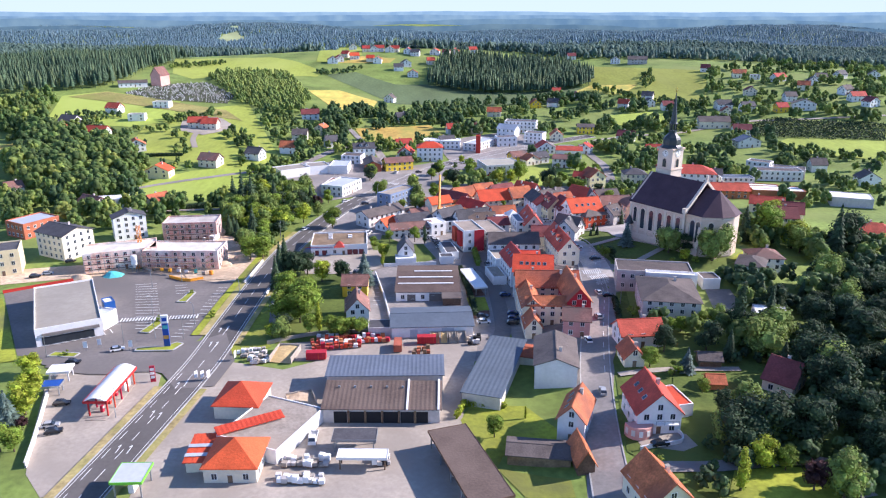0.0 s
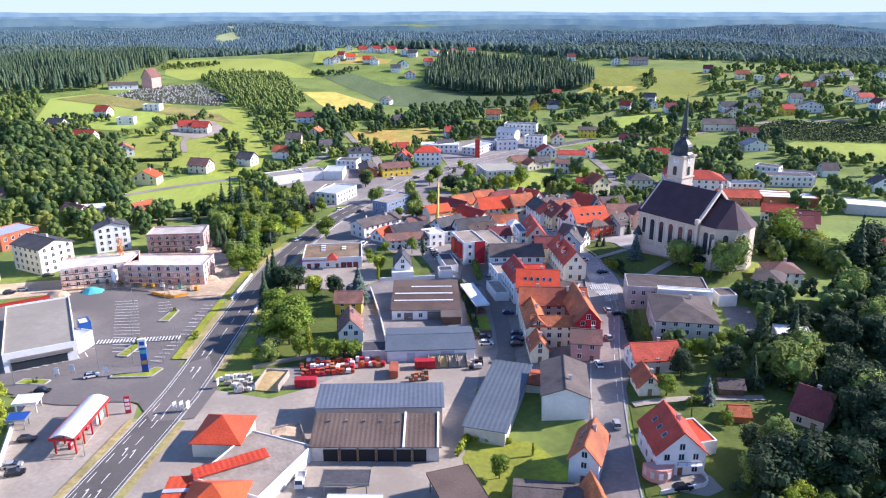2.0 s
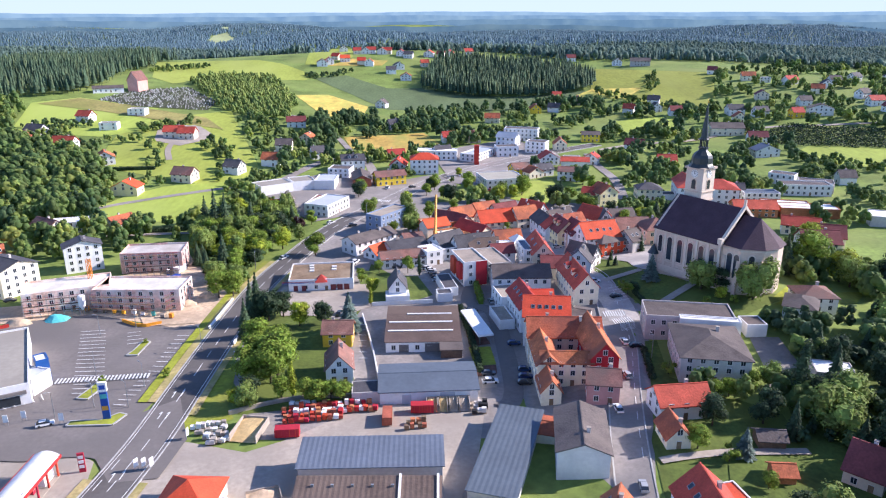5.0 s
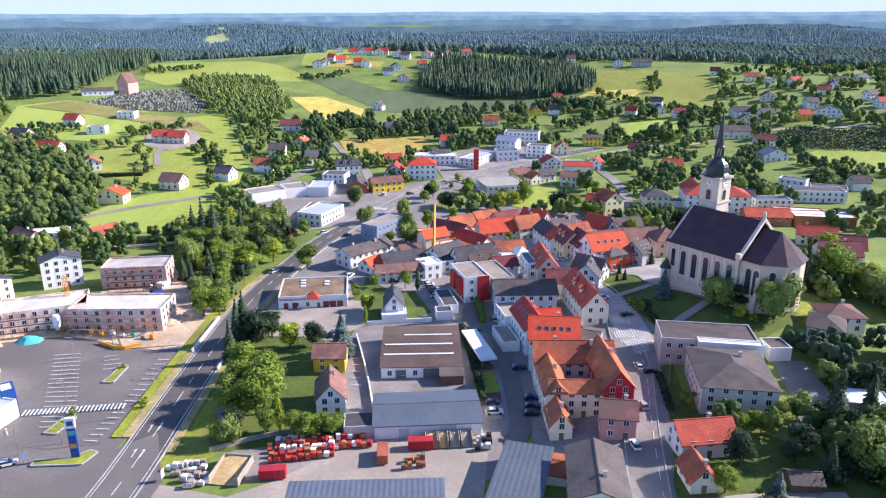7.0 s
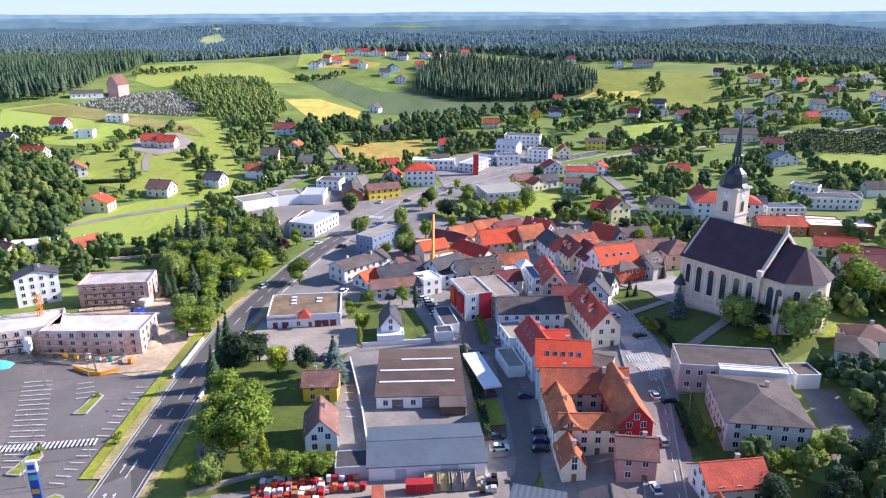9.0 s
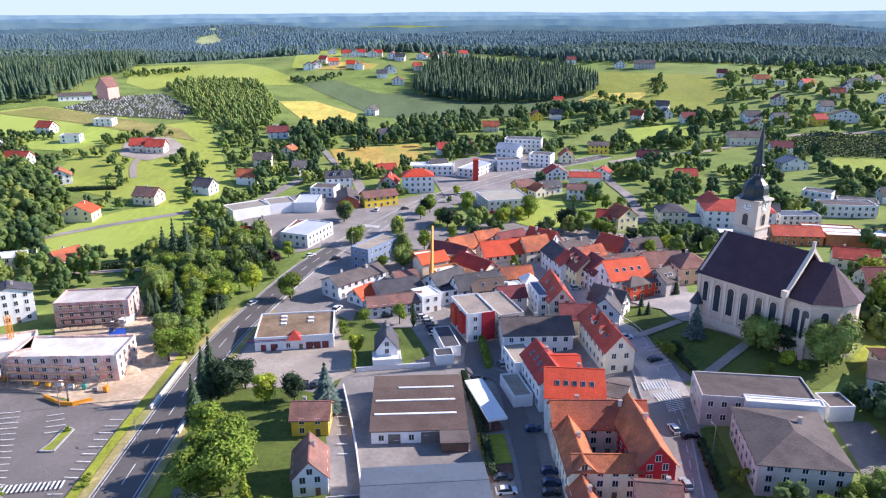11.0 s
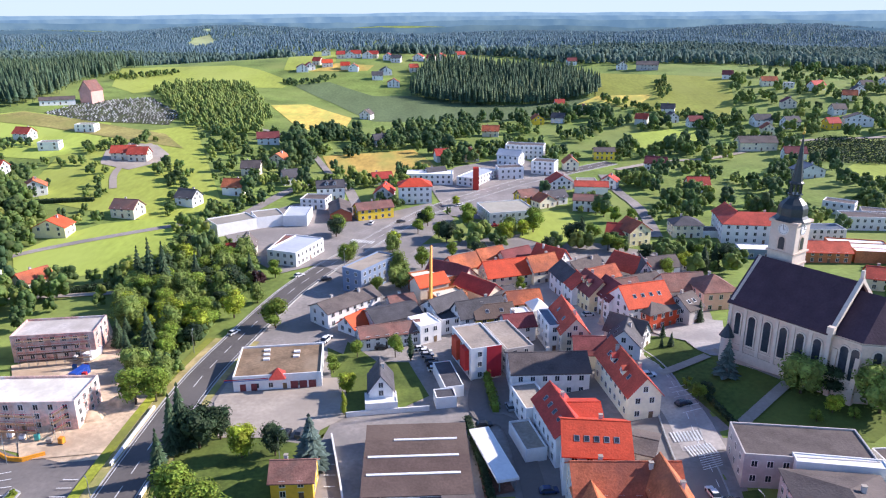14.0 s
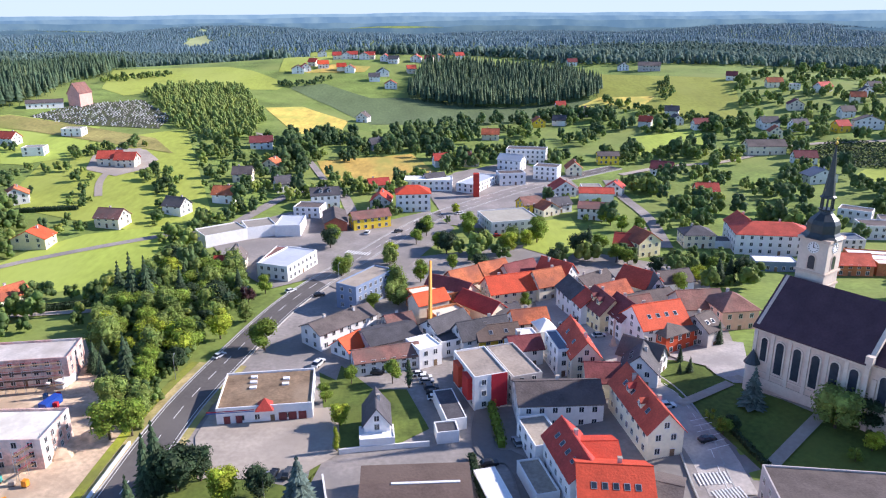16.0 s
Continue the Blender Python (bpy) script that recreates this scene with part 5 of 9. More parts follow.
building("garage", "dark flat-roofed garage", "garage", 2.5, 298.9, 11.9, 5.3, 15.4, 3.2, "f", 0.2, WHITE, ROOF_DG, win=0)
building("bin_store", "white bin store with low flat roof", "bin store", 1.4, 288.2, 8.1, 5.5, 5.0, 3, "f", 0.3, WHITE, ROOF_DG, win=0)

# old town
building("office", "blue-grey office block with glazed front", "office", -25.0, 380.2, 56.3, 22.4, 9.0, 9, "f", 0.5, BLUEGREY, GRAVEL)
building("house", "long white house with grey roof", "house", -31.3, 349.1, 44.5, 23.0, 10.0, 6, "gx", 2.2, WHITE, ROOF_BG, chimneys=2)
building("house", "small white house with orange roof", "house", -27.0, 337.3, 49.8, 8.5, 8.0, 3, "gx", 3, WHITE, ROOF_O)
building("house", "low house with long faded brown-red roof", "house", -15.4, 327.5, 15.1, 19.3, 9.0, 4.5, "gx", 2, WHITE, ROOF_BR)
building("house", "low grey roofed house", "house", -15.2, 340.5, 26.4, 16.7, 13.0, 5, "gx", 2, GREY_W, ROOF_DG, win=0)
building("extension", "white flat-roofed extension", "extension", -4.1, 330.2, 27.6, 7.5, 9.0, 6, "f", 0.4, WHITE, WHITE)
building("extension", "white block with dark flat roof terrace", "extension", 3.0, 337.7, 22.5, 7.6, 10.0, 5, "f", 0.4, WHITE, ROOF_DG)
building("house", "white house with slate grey roof", "house", 3.0, 344.8, 39.2, 14.3, 9.0, 6, "gx", 3, WHITE, ROOF_DG)
building("house", "low house with purple-brown roof", "house", -12.4, 350.8, 21.6, 8.7, 9.0, 4.5, "gx", 2.5, GREY_W, ROOF_BR, chimneys=1)
building("building_site", "unfinished orange brick building under construction", "building site", -0.1, 372.6, 23.2, 17.5, 11.0, 6, "f", 0.5, BRICK, CREAM)
building("house", "house with bright red roof behind the building site", "house", -2.3, 361.2, 28.7, 11.5, 8.0, 8, "gx", 2.6, CREAM, ROOF_O, win=0)
building("townhouse", "house with dark red roof", "townhouse", 3.6, 378.2, -31.1, 11.6, 10.0, 5.5, "gx", 4, CREAM, ROOF_DK, win=0)
building("townhouse", "white gabled house with dark roof", "townhouse", 77.2, 368.8, -4.0, 5.4, 10.0, 6, "gy", 4.5, WHITE, ROOF_DG)
building("townhouse", "house with grey tiled roof", "townhouse", 87.8, 380.7, 13.3, 12.0, 10.0, 5, "gx", 3, WHITE, ROOF_BG, win=0, chimneys=1)
building("outbuilding", "long back building with grey roof", "outbuilding", 71.9, 360.7, 22.8, 19.1, 10.0, 4.5, "gx", 2, GREY_W, ROOF_BG, win=0)
building("townhouse", "townhouse with purple-brown roof", "townhouse", 85.5, 350.7, 5.1, 14.2, 12.0, 6, "gx", 4, GREY_W, ROOF_BR, win=0)
building("townhouse", "grey house with skylights beside the square", "townhouse", 79.3, 329.8, 33.1, 6.7, 10.0, 6, "gx", 3.5, GREY_W, ROOF_BG, skylights=2)
building("townhouse", "large house with purple-brown hipped roof", "townhouse", 94.0, 344.3, 6.7, 12.2, 13.0, 7, "h", 4, PINK, ROOF_BR, chimneys=1)
building("house", "white gabled house with dark roof and shutters", "house", 54.7, 307.8, -21.9, 9.7, 9.0, 5, "gy", 4.5, WHITE, ROOF_DG, skylights=2)
building("townhouse", "cream townhouse with broad bright orange roof", "townhouse", 26.6, 376.3, 16.9, 17.4, 11.0, 6, "gx", 4.5, CREAM, ROOF_O, chimneys=1)
building("townhouse", "townhouse with stained terracotta roof", "townhouse", 11.3, 387.1, 31.4, 13.8, 10.0, 5.5, "gx", 4, CREAM, ROOF_R, win=0)
building("townhouse", "townhouse with rust-coloured tile roof", "townhouse", 22.1, 393.4, 27.1, 11.4, 10.0, 6, "gx", 4, CREAM, ROOF_R, win=0)
building("townhouse", "house with dark red roof", "townhouse", 9.5, 373.9, -44.6, 8.9, 9.0, 5.5, "gx", 4, CREAM, ROOF_DK, win=0)
building("townhouse", "long red-roofed courtyard wing", "townhouse", 15.5, 360.0, 40.4, 8.1, 16.8, 6, "gy", 3.2, CREAM, ROOF_DR, win=0)
building("outbuilding", "low dark-roofed back house", "outbuilding", 23.4, 356.9, 22.0, 8.7, 8.0, 4.5, "gx", 2.5, GREY_W, ROOF_DG, win=0)
building("townhouse", "cream gabled house with orange-brown tiles", "townhouse", 40.7, 378.6, 23.8, 11.5, 9.0, 6, "gx", 4.5, CREAM, ROOF_R)
building("townhouse", "back house with dark rust roof", "townhouse", 32.3, 392.7, 30.7, 13.5, 9.0, 5.5, "gx", 4, CREAM, ROOF_DK, win=0)
building("townhouse", "white gabled house with dark red roof", "townhouse", 45.9, 386.9, 46.7, 8.5, 12.9, 6.5, "gy", 4.5, WHITE, ROOF_DR, chimneys=2)
building("townhouse", "white townhouse with dark blue-grey roof", "townhouse", 48.2, 362.3, -77.9, 12.7, 9.0, 7, "gx", 3.5, WHITE, ROOF_DG)
building("townhouse", "narrow townhouse with red roof on the square", "townhouse", 50.6, 352.5, -79.2, 8.1, 9.0, 6.6, "gx", 3.5, WHITE, ROOF_DR)
building("townhouse", "cream townhouse with dark red roof and dormers", "townhouse", 53.9, 346.6, -76.8, 13.3, 9.0, 7, "gx", 4.5, YELLOW_P, ROOF_DK, dormers=2)
building("townhouse", "white townhouse with dark brown roof", "townhouse", 59.0, 339.0, -74.2, 11.2, 9.5, 7.4, "gx", 4.5, WHITE, ROOF_DK)
building("townhouse", "corner townhouse with orange roof and skylights", "townhouse", 65.7, 331.9, 16.6, 15.8, 13.0, 8, "gx", 5, WHITE, ROOF_O, skylights=4)
building("townhouse", "red townhouse with brown hipped roof", "townhouse", 70.3, 328.5, 26.9, 14.3, 9.0, 6, "h", 2.6, RED, ROOF_BG)
building("house", "white gabled house with brown roof beside the church lawn", "house", 57.1, 314.1, 48.9, 7.4, 11.5, 5, "gy", 4, WHITE, ROOF_BG)
building("townhouse", "low townhouse with dark red-brown roof", "townhouse", 43.6, 305.9, -5.5, 8.7, 11.0, 5, "gx", 3, CREAM, ROOF_DK, win=0)
building("townhouse", "townhouse with steep red roof and gable", "townhouse", 40.2, 320.4, 3.0, 8.1, 18.3, 7.5, "gy", 4.5, CREAM, ROOF_DR, skylights=2)
building("annex", "white stair annex with flat blue-grey roof", "annex", 34.5, 321.9, 7.6, 3.6, 12.9, 8.4, "f", 0.4, WHITE, ROOF_G)
building("townhouse", "white house with dark red roof", "townhouse", 25.7, 328.4, 10.2, 9.3, 9.0, 6, "gx", 2.5, WHITE, ROOF_DK)
building("house", "yellow house with brown tiled roof", "house", 18.4, 337.9, 12.9, 13.1, 9.0, 5.5, "gx", 2.8, YELLOW, ROOF_B, skylights=2)
building("annex", "white flat-roofed stair block", "annex", 27.3, 332.1, 10.4, 5.3, 7.0, 7, "f", 0.4, WHITE, WHITE, win=0)
building("townhouse", "grey-roofed townhouse with tall white gable", "townhouse", 13.9, 338.6, 20.6, 16.2, 9.0, 6, "gx", 4, WHITE, ROOF_DG, chimneys=1)
building("townhouse", "house with orange tiled roof", "townhouse", 29.8, 347.9, 12.0, 11.4, 8.0, 5.5, "gx", 3, WHITE, ROOF_R, chimneys=1)
building("pavilion", "white hall with pale tent roof", "pavilion", 33.7, 339.0, 12.1, 5.1, 7.0, 5.6, "h", 2.5, WHITE, WHITE, win=0)
building("townhouse", "grey-roofed house with chimneys", "townhouse", 56.7, 375.5, 36.3, 14.3, 11.0, 5.5, "gx", 3.5, CREAM, ROOF_BG, chimneys=2)
building("townhouse", "house with rust red roof", "townhouse", 60.4, 362.9, 26.4, 11.6, 10.0, 5.5, "gx", 4, CREAM, ROOF_R, win=0, chimneys=1)
building("townhouse", "back building with red-brown roof", "townhouse", 66.0, 352.3, 18.8, 9.3, 7.0, 5, "gx", 3, CREAM, ROOF_BR, win=0)
building("townhouse", "house with dark red roof and white chimney", "townhouse", 73.5, 374.8, -49.0, 12.1, 11.0, 6, "gx", 4.5, WHITE, ROOF_DR, win=0, chimneys=1)
building("building_site", "unfinished orange brick wing under construction", "building site", 4.1, 352.8, 26.6, 11.3, 9.0, 6, "f", 0.8, BRICK, CREAM)

# beyond the old town
building("pavilion", "white modern pavilion with round corner", "pavilion", 37.2, 470.4, -76.6, 22.0, 24.2, 6, "f", 0.5, WHITE, GRAVEL_W)
building("house", "yellow house with brown roof", "house", 52.1, 501.0, 19.8, 11.3, 10.0, 4.5, "gx", 3, YELLOW, ROOF_BR)
building("house", "house with orange gable", "house", 59.9, 492.8, 28.0, 10.2, 8.0, 4, "gy", 3, CREAM, ROOF_R)
building("house", "white house with dark roof", "house", 66.1, 498.4, 22.0, 12.7, 9.0, 4.5, "gx", 3, WHITE, ROOF_DG)
building("house", "white house with red gables", "house", 74.9, 530.9, 8.3, 13.2, 10.0, 5, "gy", 4, WHITE, ROOF_DR)
building("hall", "white long building with red-brown roof", "hall", 83.4, 486.4, -17.1, 16.2, 12.0, 6, "gx", 2, WHITE, ROOF_BR)
building("market_hall", "market hall with bright red metal roof", "market hall", 90.7, 516.2, -10.0, 18.1, 10.0, 6, "gx", 2, WHITE, ROOF_DR, win=0)
building("shop", "white flat commercial building", "shop", 92.0, 534.7, -2.7, 11.2, 9.0, 4, "f", 0.4, WHITE, GRAVEL_W)
building("house", "white gabled house with red roof", "house", 105.0, 531.4, -25.8, 9.5, 8.0, 5, "gy", 3, WHITE, ROOF_DR)
building("guesthouse", "cream guesthouse with dark red roof", "guesthouse", 85.5, 430.5, -21.9, 11.9, 10.0, 5, "gx", 3.5, CREAM, ROOF_DR)
building("guesthouse", "cream gabled guesthouse with red roof", "guesthouse", 90.5, 428.6, 21.5, 11.3, 11.0, 7, "gy", 4, YELLOW_P, ROOF_R)
building("house", "cream house with black hipped roof", "house", 118.2, 439.5, -2.9, 13.6, 11.0, 6, "h", 3, CREAM, ROOF_DG)
building("garage", "garage with dark roof", "garage", 129.3, 437.4, -3.0, 8.7, 8.0, 3, "f", 0.3, WHITE, ROOF_DG, win=0)
building("school", "large white school with red hipped roof", "school", 147.4, 430.5, -10.1, 32.1, 16.0, 9, "h", 4, WHITE, ROOF_DR)
building("annex", "glazed low annex of the school", "annex", 137.1, 405.0, -8.4, 16.2, 8.0, 4, "f", 0.3, BLUEGREY, WHITE)
building("school", "gabled wing of the white school", "school", 139.4, 440.9, -3.0, 11.1, 16.0, 9, "gy", 4, WHITE, ROOF_DR)
building("hall", "long building with red tiled roof", "hall", 161.2, 399.8, -7.1, 21.1, 12.0, 5, "gx", 3, BRICK, ROOF_DR)
building("hall", "industrial hall with blue-edged flat roof", "hall", 178.2, 431.8, -3.2, 19.4, 10.0, 5, "f", 0.4, WHITE, ROOF_G)
building("hall", "supermarket hall with red wall and white roof", "hall", 179.6, 404.2, -15.5, 23.1, 13.0, 5, "f", 0.5, BRICK, WHITE, win=0)
building("house", "villa with dark red roof", "house", 158.0, 328.8, -7.9, 14.9, 12.0, 6, "gx", 4, CREAM, ROOF_DK)
building("house", "house with dark red roof", "house", 166.9, 338.2, -20.3, 12.9, 12.0, 6, "gx", 4, CREAM, ROOF_DK)
building("villa", "large white villa with red hipped roof", "villa", 183.7, 294.4, -22.6, 17.7, 14.0, 8, "h", 4, WHITE, ROOF_DR)
building("house", "white bungalow with purple-brown hipped roof", "house", 123.1, 263.2, -3.9, 11.6, 11.0, 5, "h", 2.5, WHITE, ROOF_BR)
building("house", "red-roofed house behind the church", "house", 166.2, 360.3, -23.3, 15.9, 10.0, 5, "gx", 3, CREAM, ROOF_DR)
building("hall", "long hall with white roof and red wall", "hall", 187.4, 396.7, -9.8, 28.1, 12.0, 5, "f", 0.4, BRICK, WHITE, win=0)
building("hall", "white-roofed workshop", "hall", 218.1, 376.0, -21.3, 19.8, 14.0, 5, "f", 0.4, GREY_W, WHITE, win=0)
building("house", "white modern house with grey roof", "house", 210.1, 446.3, -7.8, 26.7, 12.0, 6, "f", 0.5, WHITE, ROOF_BG)
building("house", "white cubic house with flat grey roof", "house", 209.1, 471.4, -39.3, 14.8, 9.0, 6, "f", 0.5, WHITE, ROOF_BG)
building("hall", "grey modern hall", "hall", 220.2, 453.2, -24.2, 18.8, 12.0, 5.5, "f", 0.5, GREY_W, ROOF_BG)

# left commercial area
building("trade_hall", "white flat-roofed trade building", "trade hall", -96.8, 454.1, 34.8, 19.8, 14.0, 5, "f", 0.5, WHITE, GRAVEL_W, win=0)
building("trade_hall", "white flat-roofed trade building", "trade hall", -81.6, 463.1, 24.9, 13.2, 14.0, 5, "f", 0.5, WHITE, GRAVEL_W, win=0)
building("trade_hall", "flat hall with pale grey roof", "trade hall", -67.2, 466.8, -0.5, 11.8, 18.0, 5, "f", 0.5, WHITE, ROOF_LG, win=0)
building("trade_hall", "low hall with brown roof", "trade hall", -63.9, 422.3, -9.5, 10.8, 20.0, 4, "f", 0.4, WHITE, ROOF_BR, win=0)
building("showroom", "long white showroom with pale roof", "showroom", -59.2, 412.9, 67.6, 22.6, 14.0, 6, "f", 0.5, WHITE, ROOF_LG)
building("house", "cream gabled house with grey roof", "house", -81.5, 418.9, 7.5, 7.9, 9.0, 5, "gy", 4, CREAM, ROOF_BG)
building("annex", "small annex with red roof", "annex", -87.7, 419.2, 5.5, 5.0, 7.0, 3, "gx", 2, CREAM, ROOF_DR, win=0)
building("shop", "white shop house with flat grey roof", "shop", -61.8, 492.6, -9.8, 13.6, 12.0, 5, "f", 0.5, WHITE, ROOF_BG)
building("house", "white house with dark roof and dormers", "house", -56.2, 509.0, 10.7, 14.7, 11.0, 7, "gx", 3, WHITE, ROOF_DG, dormers=2)
building("barn", "brown-roofed barn", "barn", -47.3, 476.0, 8.7, 10.7, 22.0, 4.5, "gy", 2.5, BRICK, ROOF_BG, win=0)
building("inn", "bright yellow inn with brown roof", "inn", -30.1, 473.6, 21.7, 18.6, 9.0, 6, "gx", 2.5, YELLOW, ROOF_BR)
building("apartment_house", "white four-storey house with bright red roof", "apartment house", -9.4, 504.3, 3.5, 17.7, 12.0, 9.5, "h", 3.5, WHITE, ROOF_O)
building("house", "house with bright red roof", "house", -26.2, 507.1, -4.3, 10.4, 12.0, 5, "gy", 4, GREY_W, ROOF_O)
building("house", "house with red roof", "house", -29.7, 541.8, 15.8, 11.6, 8.0, 4, "gx", 3, WHITE, ROOF_DR)
building("house", "white modern flat-roofed house", "house", -0.8, 545.1, -3.6, 27.7, 12.0, 6, "f", 0.5, WHITE, WHITE)
building("fire_station", "fire station with pale roof", "fire station", 27.8, 548.0, 59.0, 29.9, 12.0, 5, "f", 0.5, WHITE, ROOF_LG)
building("tower", "red hose tower of the fire station", "tower", 25.8, 528.1, -0.6, 3.2, 4.0, 13, "f", 0.3, RED, RED, win=0)
building("fire_station", "white fire station wing", "fire station", 48.6, 557.2, 8.7, 15.6, 10.0, 7, "f", 0.5, WHITE, ROOF_BG)
building("apartment_block", "long white three-storey apartment block", "apartment block", 66.1, 614.5, -15.5, 26.5, 12.0, 9, "f", 0.5, WHITE, ROOF_BG)
building("house", "white house with pale roof", "house", 53.5, 594.0, -29.3, 15.7, 10.0, 7, "gx", 3, WHITE, ROOF_LG)
building("apartment_block", "white apartment block with grey roof", "apartment block", 72.5, 569.0, -23.8, 14.8, 11.0, 8, "f", 0.5, WHITE, ROOF_BG)
building("house", "cream house with orange roof", "house", 90.8, 579.4, -2.6, 9.5, 10.0, 5, "gy", 4, CREAM, ROOF_R)
building("house", "yellow house with grey roof", "house", 119.2, 607.4, -3.9, 13.7, 9.0, 6, "gx", 2, YELLOW, ROOF_BG)

# apartments and building site on the edge
building("apartment_block", "cream four-storey apartment block with grey roof", "apartment block", -163.9, 299.7, 61.5, 14.7, 17.7, 11, "gy", 2.4, CREAM, ROOF_DG)
building("apartment_block", "white four-storey apartment block with grey roof", "apartment block", -146.1, 323.6, 30.2, 14.0, 7.6, 11, "gy", 2.4, WHITE, ROOF_DG)
building("apartment_block", "pale yellow apartment block", "apartment block", -178.0, 277.5, 24.1, 12.8, 14.0, 10, "f", 0.5, YELLOW_P, ROOF_DG)
building("hall", "red brick hall with pale flat roof", "hall", -195.0, 330.6, 60.8, 17.8, 14.0, 7, "f", 0.5, BRICK, ROOF_LG)
building("house", "white flat-roofed house", "house", -177.4, 380.0, 14.9, 18.3, 10.0, 5, "f", 0.4, WHITE, WHITE)
building("house", "house with faded red roof", "house", -186.2, 373.3, -29.4, 14.0, 9.0, 5, "gx", 3, CREAM, ROOF_BR)
building("house", "house with faded red roof", "house", -246.1, 404.7, 43.8, 8.7, 9.0, 5, "gx", 3, CREAM, ROOF_BR)
building("house", "house with orange roof in the trees", "house", -155.5, 382.5, 55.6, 11.6, 9.0, 4, "gx", 3, CREAM, ROOF_R)
building("building_site", "unfinished building shell with raw block walls", "building site", -133.7, 285.4, 21.4, 28.1, 14.0, 7.5, "f", 0.7, SHELL, SCREED)
building("building_site", "unfinished red block building with scaffolding", "building site", -106.9, 285.4, -0.0, 30.7, 14.0, 7.5, "f", 0.7, SHELL, SCREED)
building("building_site", "three-storey building shell under construction", "building site", -117.0, 324.6, 6.2, 24.0, 13.0, 8, "f", 0.7, SHELL, SCREED)
building("supermarket", "white supermarket with pale flat roof", "supermarket", -128.9, 229.2, 28.3, 19.3, 41.5, 5.5, "f", 0.6, WHITE, GRAVEL_W, win=0)
building("shop_wing", "white supermarket entrance wing", "shop wing", -119.8, 224.6, 75.0, 6.9, 18.0, 4.8, "f", 0.4, WHITE, ROOF_LG, win=0)
building("entrance_tower", "blue supermarket entrance tower", "entrance tower", -114.5, 229.3, 36.1, 3.4, 5.0, 6.6, "f", 0.3, BLUE, WHITE, win=0)

# hillside houses
building("house", "white house with red roof on the green hillside", "house", -1644.1, 4227.6, 19.3, 22, 14, 6, "gy", 3.6, WHITE, ROOF_DR, win=2, group="hillside houses")
building("house", "white house with orange roof on the green hillside", "house", -1771.4, 4671.5, -20.5, 20, 14, 6, "gx", 3.6, WHITE, ROOF_R, win=2, group="hillside houses")
building("house", "white house with red roof on the green hillside", "house", -1731.7, 4686.4, 25.5, 24, 14, 6, "gx", 3.6, WHITE, ROOF_DR, win=2, group="hillside houses")
building("house", "cream house with red roof on the green hillside", "house", -1695.0, 4699.8, -14.7, 20, 14, 6, "gy", 3.6, CREAM, ROOF_DR, win=2, group="hillside houses")
building("house", "white house with dark grey roof among garden trees", "house", -295.9, 577.1, -14.8, 14, 10, 5, "gx", 3.6, WHITE, ROOF_DG, win=2, group="hillside houses")
building("house", "white house with flat pale roof among garden trees", "house", -250.1, 596.1, 6.9, 13, 9, 5, "f", 0.4, WHITE, GRAVEL_W, win=2, group="hillside houses")
building("house", "cream house with orange roof among garden trees", "house", -293.2, 555.6, 16.4, 11, 9, 5, "gy", 3.6, CREAM, ROOF_R, win=2, group="hillside houses")
building("house", "white house with red roof among garden trees", "house", -258.0, 541.4, -9.9, 16, 9, 5, "gx", 3.6, WHITE, ROOF_DR, win=2, group="hillside houses")
building("house", "white house with red roof on the green hillside", "house", -278.6, 620.3, -15.3, 12, 9, 5, "gx", 3.6, WHITE, ROOF_DR, win=2, group="hillside houses")
building("house", "white house with flat pale roof on the green hillside", "house", -247.1, 645.3, -2.1, 14, 9, 5, "f", 0.4, WHITE, GRAVEL_W, win=2, group="hillside houses")
building("house", "cream house with red roof among garden trees", "house", -193.5, 574.4, 4.0, 14, 10, 5, "gx", 3.6, CREAM, ROOF_DR, win=2, group="hillside houses")
building("house", "cream house with red roof among garden trees", "house", -183.1, 571.5, -2.7, 12, 9, 5, "gx", 3.6, CREAM, ROOF_DR, win=2, group="hillside houses")
building("house", "pale yellow house with bright red roof among garden trees", "house", -177.8, 446.1, -1.4, 15, 10, 5, "gy", 3.6, YELLOW_P, ROOF_O, win=2, group="hillside houses")
building("house", "cream house with faded red roof among garden trees", "house", -153.7, 473.2, -13.5, 13, 10, 5, "gx", 3.6, CREAM, ROOF_BR, win=2, group="hillside houses")
building("house", "white house with grey-brown roof among garden trees", "house", -128.5, 491.2, -22.0, 11, 9, 5, "gx", 3.6, WHITE, ROOF_BG, win=2, group="hillside houses")
building("house", "white house with orange roof among garden trees", "house", -214.5, 502.9, 26.1, 12, 10, 5, "gy", 3.6, WHITE, ROOF_R, win=2, group="hillside houses")
building("house", "white house with orange roof among garden trees", "house", -109.5, 511.4, -7.8, 11, 9, 5, "gx", 3.6, WHITE, ROOF_R, win=2, group="hillside houses")
building("house", "cream house with grey-brown roof among garden trees", "house", -108.9, 551.4, 1.2, 11, 9, 5, "gx", 3.6, CREAM, ROOF_BG, win=2, group="hillside houses")
building("house", "cream house with orange roof among garden trees", "house", -96.4, 575.4, -17.8, 12, 9, 5, "gy", 3.6, CREAM, ROOF_R, win=2, group="hillside houses")
building("house", "white house with dark red roof on the green hillside", "house", -115.6, 635.4, 9.9, 15, 9, 5, "gx", 3.6, WHITE, ROOF_DK, win=2, group="hillside houses")
building("house", "grey house with dark grey roof among garden trees", "house", -37.0, 648.2, 22.7, 10, 9, 5, "gx", 3.6, GREY_W, ROOF_DG, win=2, group="hillside houses")
